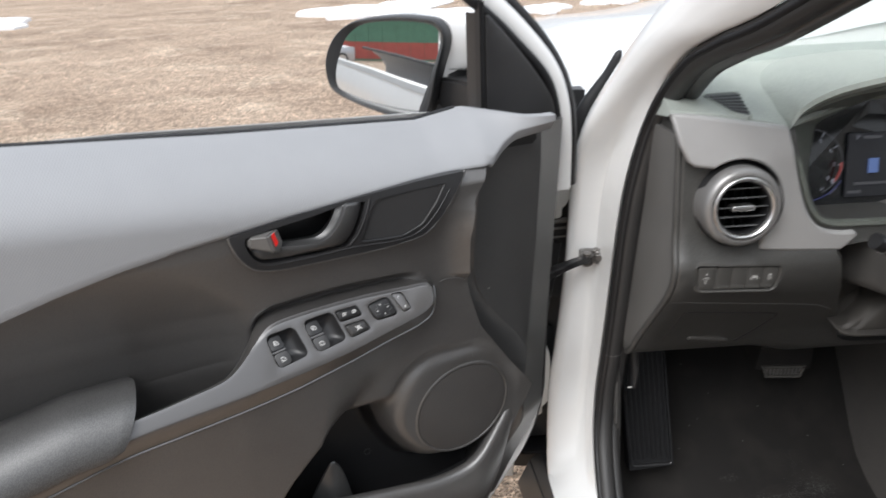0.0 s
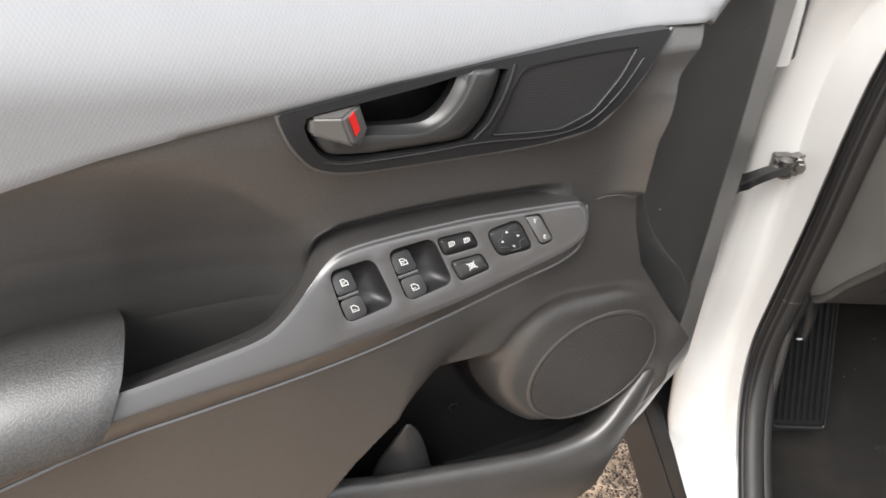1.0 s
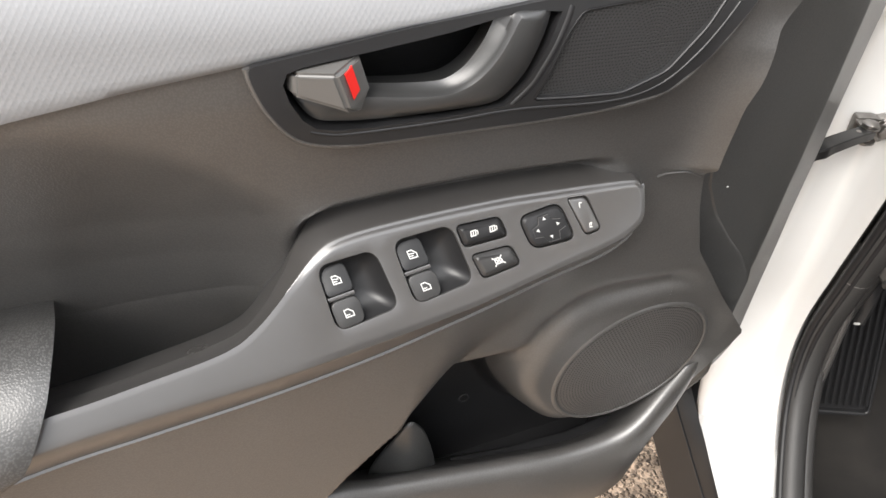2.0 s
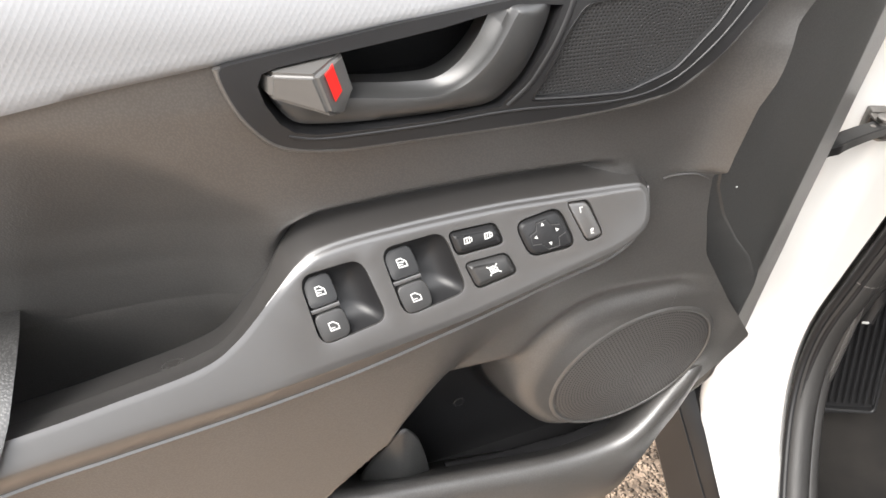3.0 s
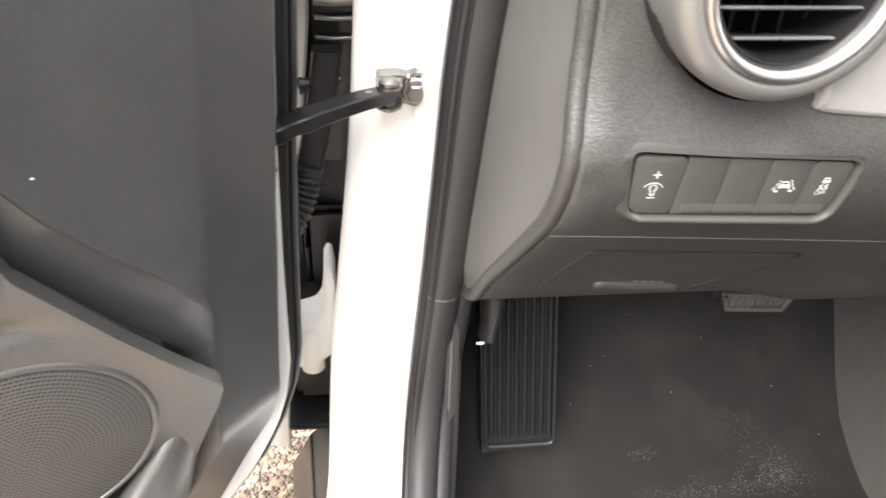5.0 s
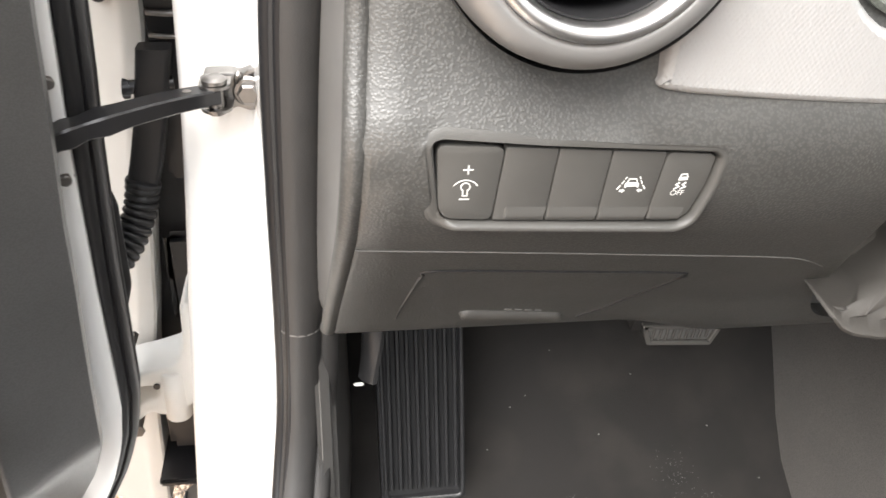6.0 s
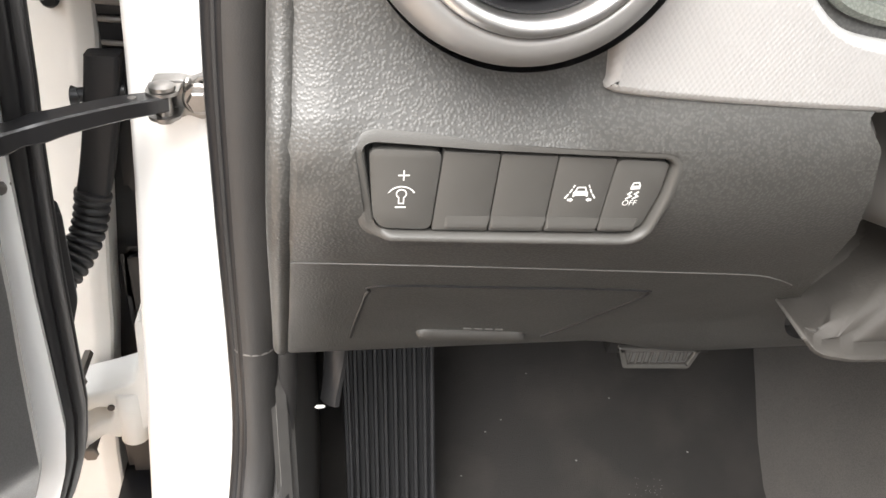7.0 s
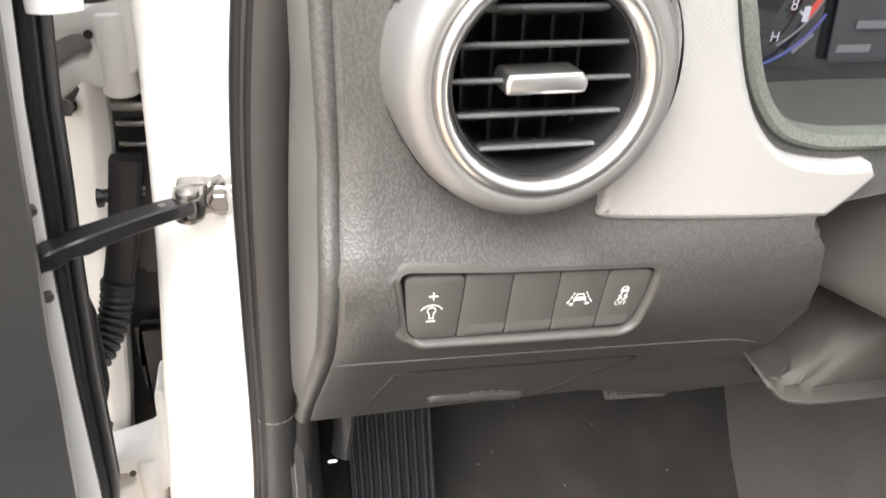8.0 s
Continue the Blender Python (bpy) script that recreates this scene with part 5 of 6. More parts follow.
    strip = smooth_line([(.262, 1.075, .958), (.272, 1.075, .988), (.286, 1.075, 1.010), (.300, 1.073, 1.030), (.310, 1.071, 1.050), (.318, 1.070, 1.067)], 24)
    part("pillar_seal", tube(strip, [ip(i, [0, 6, 14, 21, 23], [.011, .0095, .0075, .0055, .002]) for i in range(24)], 10), RUBBER, BODY, "black rubber strip at the windscreen pillar", smooth=60)


def build_cabin():
    floor = bmesh.new()
    pts = []
    for j in range(60):
        y = -.6 + j * .036
        row = []
        for i in range(36):
            x = .33 + i * .036
            z = .30 + .30 * ss(y, 1.05, 1.45) + .015 * noise.noise(Vector((x * 9, y * 9, 0)))
            z += .05 * ss(.36 - x, 0, .03)
            row.append(floor.verts.new((x, y, z)))
        pts.append(row)
    for a, b in zip(pts, pts[1:]):
        for i in range(35):
            floor.faces.new((a[i], a[i + 1], b[i + 1], b[i]))
    part("carpet", floor, CARPET, BODY, "dusty black floor carpet", smooth=80)
    rnd = random.Random(7)
    dust = bmesh.new()

    def crumb(x, y, s):
        z = .30 + .30 * ss(y, 1.05, 1.45) + .015 * noise.noise(Vector((x * 9, y * 9, 0))) + .0012
        ang = rnd.uniform(0, 3.1)
        dust.faces.new([dust.verts.new((x + s * rnd.uniform(.6, 1.2) * math.cos(ang + k * 1.256), y + s * rnd.uniform(.6, 1.2) * math.sin(ang + k * 1.256), z + s * .5)) for k in range(5)])
    for cx, cy, sx, sy, n in ((.70, 1.073, .016, .012, 700), (.655, 1.068, .022, .008, 420), (.592, 1.058, .020, .006, 200), (.675, 1.118, .010, .012, 110), (.553, 1.105, .010, .003, 80)):
        for _ in range(n):
            crumb(rnd.gauss(cx, sx), rnd.gauss(cy, sy), rnd.uniform(.0002, .0006))
    for x, y in ((.554, 1.22), (.525, 1.19), (.508, 1.182), (.512, 1.257), (.765, 1.113), (.708, 1.089), (.60, 1.16), (.64, 1.20), (.48, 1.15), (.72, 1.16)):
        crumb(x, y, .0013)
    tagged(part("dust", dust, DUST, BODY, "pale dust and crumbs on the carpet", smooth=0), kind="stuff")
    part("firewall", box(.30, 1.66, 1.52, 1.54, .2, .95, 0), CARPET, BODY)
    part("underbody", box(.24, 1.66, -1.6, 1.54, .18, .26, .01), BLACKSTEEL, BODY)
    part("sill", box(.262, .335, -1.2, .80, .12, .255, .02), PAINT, BODY, "white painted door sill")
    part("sill_trim", box(.290, .352, -1.2, .93, .20, .27, .012), BEZEL, BODY)
    kick = loft([[Vector((.318, .985, .20)), Vector((.334, 1.0, .20)), Vector((.352, 1.16, .20)), Vector((.352, 1.40, .20)), Vector((.318, 1.40, .20))],
                 [Vector((.316, .990, .42)), Vector((.330, 1.005, .42)), Vector((.344, 1.16, .42)), Vector((.344, 1.40, .42)), Vector((.316, 1.40, .42))],
                 [Vector((.314, 1.005, .655)), Vector((.326, 1.02, .655)), Vector((.336, 1.16, .655)), Vector((.336, 1.40, .655)), Vector((.314, 1.40, .655))]])
    bmesh.ops.bevel(kick, geom=kick.edges[:], offset=.005, segments=3, affect="EDGES")
    part("kick_panel", kick, SMOOTH, BODY, "dark grey plastic kick panel")
    lever = smooth_line([(.358, 1.06, .64), (.356, 1.05, .59), (.352, 1.045, .555)], 10)
    lv = part("bonnet_release", tube(lever, .0085, 10, .5), BEZEL, BODY, "dark plastic bonnet release lever")
    part("paint_chip", box(.3415, .3485, 1.031, 1.033, .5615, .5645, .0008), INK, lv)
    # footrest with long ribs
    ax, ay = Vector((.405, 1.085, .385)), Vector((.0, .075, .20))
    rest = part("footrest", loft([[Vector((.368, 1.075, .372)), Vector((.444, 1.079, .374)), Vector((.444, 1.105, .366)), Vector((.368, 1.10, .366))],
                                  [Vector((.362, 1.18, .62)), Vector((.440, 1.184, .62)), Vector((.440, 1.21, .61)), Vector((.362, 1.205, .61))]]), WELL, BODY, "ribbed dark plastic footrest")
    for i in range(8):
        x = .376 + i * .0082
        part("rib", tube([(x, 1.077, .392), (x - .003, 1.165, .60)], .0022, 6), WELL, rest)
    rim = rounded([(.370, .378), (.442, .378), (.439, .615), (.364, .615)], .008, 4)
    place = lambda a, b, h: Vector((a, 1.075 + (b - .374) * .425 - h, b))
    part("footrest_rim", frame_ring(rim, shrink(rim, .0035), place, -.004, .0035, .001), BEZEL, rest)
    # tunnel side and roof, which close the cabin
    tun = loft([[Vector((.79, .3, .28)), Vector((.85, .3, .62)), Vector((.95, .3, .66)), Vector((1.0, .3, .28))], [Vector((.79, 1.5, .28)), Vector((.84, 1.5, .70)), Vector((.95, 1.5, .74)), Vector((1.0, 1.5, .28))]])
    part("tunnel", tun, CONSOLE, BODY, "grey plastic centre console side")
    # roof, far side, rear wall and centre pillar are unseen, added to block light
    part("roof", box(.50, 1.42, -1.6, .32, 1.40, 1.45, .03), PAINT, BODY, "unseen car roof, added to shade the cabin")
    part("unseen_far_side", box(1.62, 1.68, -1.6, 1.4, .2, 1.02, .02), PAINT, BODY)
    part("unseen_rear_wall", box(.34, 1.62, -1.62, -1.58, .2, 1.42, .01), COVER, BODY)
    part("centre_pillar", box(.30, .42, -.42, -.26, .2, 1.42, .03), PAINT, BODY)
    ws = loft([[Vector((.34, 1.16, 1.0)), Vector((.34, 1.168, 1.0)), Vector((.52, .33, 1.40)), Vector((.52, .322, 1.40))], [Vector((1.58, 1.16, 1.0)), Vector((1.58, 1.168, 1.0)), Vector((1.40, .33, 1.40)), Vector((1.40, .322, 1.40))]])
    part("windscreen_border", loft([[Vector((.36, 1.13, 1.02)), Vector((.36, 1.155, 1.012)), Vector((.36, 1.158, 1.022)), Vector((.36, 1.12, 1.038))], [Vector((1.58, 1.18, 1.052)), Vector((1.58, 1.205, 1.044)), Vector((1.58, 1.21, 1.054)), Vector((1.58, 1.17, 1.072))]]), BEZEL, BODY, "black lower windscreen border")
    g = part("windscreen", ws, GLASS, BODY, "clear windscreen glass", smooth=0)
    g.visible_shadow = False


build_pillar()
build_seal()
build_hinges()
build_check()
build_boot()
build_fender()
build_cabin()


# ---- dashboard ----
DB = thing("dashboard", pose(0, 0, 0), "dark grained dashboard with silver trim, round vent and switch row", "dashboard")


def dash_y(z):
    return ip(z, [.645, .655, .666, .70, .76, .785, .80, .82, .84, .856, .875, .92, .99, 1.003], [.995, .978, .966, .941, .890, .869, .857, .848, .846, .854, .860, .863, .868, .876])


VX, VZ = .4015, .9160
CLUSTER = smooth_line([(.470, 1.000, 0), (.480, .955, 0), (.490, .920, 0), (.502, .898, 0), (.520, .886, 0), (.56, .883, 0), (.70, .883, 0), (.76, .890, 0), (.785, .93, 0), (.78, .98, 0), (.74, 1.022, 0), (.66, 1.036, 0), (.56, 1.032, 0), (.50, 1.018, 0)], 90, True)


def build_dash():
    prof = [(1.10, .648), (1.02, .646)] + [(dash_y(z), z) for z in [.648, .655, .662, .67, .685, .70, .72, .74, .76, .775, .785, .80, .81, .82, .83, .84, .85, .86, .875, .90, .93, .96, .985, .997]] + [(.885, 1.004), (.93, 1.010), (1.0, 1.016), (1.10, 1.020), (1.16, 1.005), (1.16, .80)]
    xs = [.000, .0006, .002, .0055] + [.352 + i * .0125 for i in range(104)]
    rings = []
    for x in xs:
        inset = {.000: .010, .0006: .006, .002: .0025}.get(x, 0.0)
        edge = lambda z: x + ip(z, [.65, .765, .88, 1.0], [.3235, .330, .336, .334]) if x < .3 else x
        drop = lambda z: .012 * ss(x, .50, .57) * ss(.70 - z, 0, .05)
        rings.append([Vector((edge(z), y + (inset if y < 1.05 else 0), z - drop(z))) for y, z in prof])
    ob = part("dash_panel", loft(rings), DASH, DB, "coarsely grained dark grey dash panel", smooth=50)
    hole = smooth_line([(.531, .851, 0), (.535, .838, 0), (.542, .812, 0), (.556, .780, 0), (.571, .752, 0), (.585, .725, 0), (.601, .694, 0), (.625, .664, 0), (.67, .655, 0), (.75, .658, 0), (.79, .70, 0), (.79, .78, 0), (.775, .85, 0), (.66, .862, 0), (.56, .858, 0)], 110, True)
    cut(ob, [loft([[Vector((q.x, .78, q.y)) for q in hole], [Vector((q.x, 1.03, q.y)) for q in hole]]), loft([[Vector((q.x, .78, q.y)) for q in CLUSTER], [Vector((q.x, .945, q.y)) for q in CLUSTER]]),
             loft([[Vector((VX + .047 * math.cos(k * .1571), y, VZ + .047 * math.sin(k * .1571))) for k in range(40)] for y in (.80, .90)])])
    wall = [(q.x, q.y) for q in hole]
    part("column_surround", loft([[Vector((a, dash_y(b) + .004, b)) for a, b in shrink(wall, -.002)], [Vector((a, dash_y(b) + .012, b)) for a, b in shrink(wall, .006)], [Vector((a, max(.985, dash_y(b) + .03), b)) for a, b in shrink(wall, .014)]], caps=False), SMOOTH, DB, smooth=60)
    part("column_backing", loft([[Vector((a, .99, b)) for a, b in wall], [Vector((a, 1.0, b)) for a, b in wall]]), CONSOLE, DB)
    # moulded rim and cap at the dash end
    zs = [.652 + i * .0088 for i in range(40)]
    rim = [Vector((ip(z, [.65, .765, .88, 1.0], [.3235, .330, .336, .334]) + .001, dash_y(z) + .004, z)) for z in zs]
    part("end_rim", tube([p + Vector((-.0005, .001, 0)) for p in rim], .0046, 12), DASH, DB, "rolled edge of the dash end", smooth=60)
    part("end_cap", loft([[p + Vector((-.0012, .002, 0)), p + Vector((-.0032, .020, 0)), Vector((p.x - .0125, max(1.01, p.y + .04), p.z)), Vector((p.x + .004, max(1.01, p.y + .04), p.z)), p + Vector((.004, .004, 0))] for p in rim]), SMOOTH, DB, "plain grey dash end cap", smooth=30)
    return ob


def on_dash(x, z, h):
    """Point over the dash face: h towards the seat."""
    s = (dash_y(z + .004) - dash_y(z - .004)) / .008
    n = Vector((0, -1, s)).normalized()
    return Vector((x, dash_y(z), z)) + n * h


BANK = [(.3595, .8405), (.3635, .8112), (.3680, .8090), (.400, .8075), (.452, .8053), (.4568, .8080), (.4605, .822), (.4615, .8335), (.4590, .8355), (.40, .8388), (.3625, .8415)]


def flat_bank(a, b, h):
    return Vector((a, .848 + (b - .825) * -.06 - h, b))


def dash_text(text, a, b, size, at, h, parent, slant=0.0):
    c = bpy.data.curves.new("text", "FONT")
    c.body, c.size, c.align_x, c.align_y, c.shear = text, size, "CENTER", "CENTER", slant
    tmp = new("text", c)
    bpy.context.view_layer.update()
    me = bpy.data.meshes.new_from_object(tmp.evaluated_get(bpy.context.evaluated_depsgraph_get()))
    bpy.data.objects.remove(tmp)
    for v in me.vertices:
        v.co = at(a + v.co.x, b + v.co.y, h)
    me.materials.append(INK)
    ob = new("lettering", me)
    ob.parent = parent
    return ob


def build_bank(panel):
    o = rounded(BANK, .005, 5)
    wide = shrink(o, -.003)
    cut(panel, [loft([[flat_bank(a, b, .02) for a, b in wide], [flat_bank(a, b, -.010) for a, b in wide]])])
    part("switch_bank_back", loft([[flat_bank(a, b, -.0062) for a, b in shrink(o, -.0005)], [flat_bank(a, b, -.0072) for a, b in shrink(o, -.0005)]]), WELL, DB)
    def lip_ring(d, h, f):
        ring = []
        for (a, b), (oa, ob) in zip(shrink(o, d), o):
            k = max(ss(.826 - ob, 0, .012) * ss(oa, .361, .370), ss(oa, .452, .458) * ss(.840 - ob, 0, .008))
            ring.append(on_dash(a, b, -.0008 * (1 - f)).lerp(flat_bank(a, b, h * k - .0001), f * (.25 + .75 * k)))
        return ring
    lip = [lip_ring(-.0075, 0, 0), lip_ring(-.0058, 0, .25), lip_ring(-.0042, .0006, .7), lip_ring(-.0030, .0011, 1), lip_ring(-.0018, .0014, 1), lip_ring(-.0009, .0010, 1), [flat_bank(a, b, -.0011) for a, b in shrink(o, -.0002)], [flat_bank(a, b, -.006) for a, b in o]]
    part("bank_edge", loft(lip, caps=False), KEYGREY, DB, "smooth rounded edge round the switches", smooth=60)
    tops = [.3595, .3843, .4030, .4222, .4422, .4625]
    lows = [.3615, .3822, .4016, .4210, .4400, .4560]
    for i in range(5):
        g = .00022
        l0, l1, r0, r1 = tops[i] + g, lows[i] + g, tops[i + 1] - g, lows[i + 1] - g
        zt = lambda x: .8405 - (x - .36) * .05
        zb = lambda x: .8094 - (x - .36) * .035
        if i == 0:
            q = [(l0 + .0012, zt(l0) - .0012), (l1 + .0008, .8145), (l1 + .0038, zb(l1) + .0008), (r1, zb(r1) + .0004), (r0, zt(r0) - .0008)]
        elif i == 4:
            q = [(l0, zt(l0) - .0008), (l1, zb(l1) + .0004), (.4515, .8068), (.4560, .8092), (.4598, .8225), (.4606, .8335), (.4585, .8346)]
        else:
            q = [(l0, zt(l0) - .0008), (l1, zb(l1) + .0004), (r1, zb(r1) + .0004), (r0, zt(r0) - .0008)]
        key = part("dash_switch", slab(rounded(q, .0007 if 0 < i < 4 else .003, 3), flat_bank, -.006, -.0012, .00035), KEYGREY, DB, ["dark dimmer switch with white lamp sign", "blank dark switch", "blank dark switch", "dark switch with white lane sign", "dark switch with white skid sign"][i])
        if i:
            x0 = l1 + (.004 if i == 1 else .0002)
            x1 = r1 - .0002 if i < 4 else .4535
            o2 = [(x0, zb(x0) + .0009), (x1, zb(x1) + .0009), (x1 + .0008, zb(x1) + .0062), (x0 + .0003, zb(x0) + .0062)]
            part("switch_ledge", loft([[flat_bank(a, b - .0003 * m, g) for a, b in rounded(shrink(o2[::-1], e), .0006, 3)] for m, e, g in ((0, 0, -.0030), (0, 0, -.00115), (1, .0009, -.0010), (3, .0018, -.00065), (4, .0024, -.0006))]), KEYGREY, key, smooth=70)
        h = -.00118
        if i == 0:
            sx, sz = -.0010, -.0016
            move = lambda q: [(a + sx, b + sz) for a, b in q]
            stroke(move([(.3716, .8316), (.3748, .8316)]), .00042, flat_bank, h, parent=key)
            stroke(move([(.3732, .8300), (.3732, .8332)]), .00042, flat_bank, h, parent=key)
            stroke(move([(.3710, .8198), (.3741, .8198)]), .00042, flat_bank, h, parent=key)
            arc = [(.3727 + .0050 * math.cos(a), .8225 + .0050 * math.sin(a)) for a in [radians(35 + k * 11) for k in range(11)]]
            stroke(move([(.3690, .8258), arc[-1]] + arc[::-1] + [(.3766, .8253)]), .00036, flat_bank, h, parent=key)
            bulb = [(.3727 + .0016 * math.cos(a), .8248 + .0016 * math.sin(a)) for a in [radians(-60 + k * 20) for k in range(16)]]
            stroke(move(bulb + [(.3719, .8212), (.3735, .8212), bulb[0]]), .00036, flat_bank, h, parent=key)
        elif i == 3:
            x, z = .4317, .8226
            fill([(x - .0026, z - .0012), (x - .0021, z - .0012), (x - .0019, z - .0007), (x + .0019, z - .0007), (x + .0021, z - .0012), (x + .0026, z - .0012), (x + .0026, z + .0005), (x + .0019, z + .0010), (x - .0019, z + .0010), (x - .0026, z + .0005)][::-1], flat_bank, h, parent=key)
            stroke([(x - .0019, z + .0009), (x - .0013, z + .0024), (x + .0013, z + .0024), (x + .0019, z + .0009)], .0004, flat_bank, h, parent=key)
            for s in (-1, 1):
                stroke([(x + s * .0025, z + .0031), (x + s * .0028, z + .0025)], .0004, flat_bank, h, parent=key)
                stroke([(x + s * .0032, z + .0016), (x + s * .0037, z + .0006)], .00045, flat_bank, h, parent=key)
                stroke([(x + s * .0043, z - .0004), (x + s * .0051, z - .0016)], .0005, flat_bank, h, parent=key)
                fill([(x + s * .0022, z - .0024), (x + s * .0032, z - .0016), (x + s * .0032, z - .0020), (x + s * .0042, z - .0020), (x + s * .0042, z - .0028), (x + s * .0032, z - .0028), (x + s * .0032, z - .0032)], flat_bank, h, parent=key)
        elif i == 4:
            x, z = .4503, .8234
            fill([(x - .0014, z + .0006), (x + .0019, z + .0008), (x + .0020, z + .0021), (x - .0014, z + .0019)], flat_bank, h, parent=key)
            stroke([(x - .0011, z + .0019), (x - .0007, z + .0031), (x + .0013, z + .0032), (x + .0018, z + .0021)], .0004, flat_bank, h, parent=key)
            for s in (-.0014, .0010):
                stroke([(x + s + .0006, z - .0004), (x + s - .0004, z - .0012), (x + s + .0008, z - .0020), (x + s - .0008, z - .0030)], .0005, flat_bank, h, parent=key)
            dash_text("OFF", .4495, .8187, .0030, flat_bank, h + .0001, key, .12)


def build_fuse_lid():
    line = [(.335, .786), (.40, .778), (.47, .7685), (.53, .760), (.55, .753), (.565, .744)]
    part("panel_seam", tube([on_dash(q.x, q.y, .0001) for q in smooth_line([(a, b, 0) for a, b in line], 30)], .00035, 6), SMOOTH, DB)
    lid = smooth_line([(.361, .686, 0), (.364, .735, 0), (.3655, .752, 0), (.371, .7595, 0), (.43, .752, 0), (.487, .744, 0), (.4965, .738, 0), (.490, .716, 0), (.480, .692, 0), (.467, .675, 0)], 50)
    part("lid_seam", tube([on_dash(q.x, q.y, .0001) for q in lid], .0008, 6), WELL, DB)
    part("lid_seam_edge", tube([on_dash(q.x + .0006, q.y - .0009, .0001) for q in lid], .00045, 6), DASH, DB)
    grip = rounded([(.394, .6915), (.396, .684), (.454, .672), (.458, .678), (.452, .683), (.40, .693)], .003, 4)
    part("lid_grip", slab(grip, on_dash, -.004, .0032, .0028), KEYGREY, DB, "moulded finger grip of the fuse box lid", smooth=60)
    for k in range(4):
        x = .420 + k * .006
        stroke([(x, .692 - k * .0012), (x + .003, .6914 - k * .0012)], .0012, on_dash, .0004, "moulded_mark", SMOOTH, DB)


def build_vent():
    tilt = pose(VX, .850, VZ, 90 - 4, 0, 1)
    flat = lambda a, b, h: Vector((a, b, h))
    pod = part("air_vent", loft(disc_rings([.0478, .0476, .0473, .0464, .0446, .0420, .0394, .0377, .0368], [-.018, .0000, .0070, .0120, .0156, .0176, .0184, .0180, .0165], flat, 88), caps=False), COLLAR, DB, "round air vent in a grey collar", m=tilt, smooth=70)
    # gap round the collar; black and set right to paint the collar's shade
    part("vent_gap_shade", loft(disc_rings([.0512, .0508, .0503, .0490, .0476], [-.014, .0010, -.0060, -.0100, -.0110], lambda a, b, h: Vector((a + .0036, b - .0002, h)), 88), caps=False), WELL, pod, smooth=60)
    part("vent_ring", loft(disc_rings([.0372, .0371, .0366, .0352, .0334, .0318, .0308], [.013, .0178, .0196, .0206, .0200, .0172, .010], flat, 88), caps=False), CHROME, pod, "satin chrome vent ring", smooth=70)
    part("vent_inner", loft(disc_rings([.0312, .0304, .0298, .0290], [.0150, .0152, .008, -.030], flat, 72), caps=False), WELL, pod, smooth=60)
    part("vent_back", loft(disc_rings([.0305, .001], [-.028, -.028], flat, 48)), WELL, pod, smooth=0)
    for k in range(5):
        b = -.0222 + k * .0111
        half = math.sqrt(.0297 ** 2 - b * b)
        blade = [(b - .0008, .0120), (b + .0001, .0130), (b + .0009, .0120), (b - .0070, -.020), (b - .0086, -.020)]
        part("vent_slat", loft([[Vector((x, p, q)) for p, q in blade] for x in (-half, half)]), SLAT, pod, smooth=30)
    for k in range(5):
        a = -.0206 + k * .0103
        part("vent_vane", box(a - .0006, a + .0006, -.027, .027, -.024, -.010, 0), WELL, pod)
    tab = rounded([(-.0135, -.0034), (.0128, -.0034), (.0138, .0002), (.0116, .0034), (-.0128, .0030), (-.0140, .0000)], .0012, 3)
    part("vent_tab", slab(tab, flat, .004, .0172, .0014), CHROME, pod, "satin silver vent tab", smooth=50)


def build_silver():
    right = smooth_line([(.455, 1.003, 0), (.468, .955, 0), (.480, .918, 0), (.493, .893, 0), (.510, .8785, 0), (.532, .8735, 0), (.549, .8735, 0)], 24)
    end = [(.5525, .868), (.545, .859), (.535, .8505)]
    low = smooth_line([(.535, .8505, 0), (.49, .8525, 0), (.440, .8565, 0), (.4355, .8615, 0)], 14)
    arc = [(VX + .0535 * math.cos(a), VZ + .0535 * math.sin(a)) for a in [radians(-50 + k * 9.2) for k in range(20)]]
    left = [(.3475, .9635), (.340, .9690), (.330, .990), (.3215, 1.022)]
    o = [(q.x, q.y) for q in right] + end + [(q.x, q.y) for q in low][1:] + arc + left + [(.345, 1.0205), (.40, 1.0115)]

    def at(a, b, h):
        return Vector((a, .8555 + max(0, b - .98) * .35 - h, b))
    plate = loft([[at(a, b, -.006) for a, b in o], [at(a, b, .0025) for a, b in o], [at(a, b, .0042) for a, b in shrink(o, .0012)], [at(a, b, .0048) for a, b in shrink(o, .003)]], caps=False)
    vs = [plate.verts.new(at(a, b, .0048)) for a, b in shrink(o, .003)]
    es = [plate.edges.new((vs[i - 1], vs[i])) for i in range(len(vs))]
    bmesh.ops.triangle_fill(plate, edges=es, use_beauty=True)
    part("silver_trim", plate, SILVER, DB, "pale silver trim round the vent and dials", smooth=40)


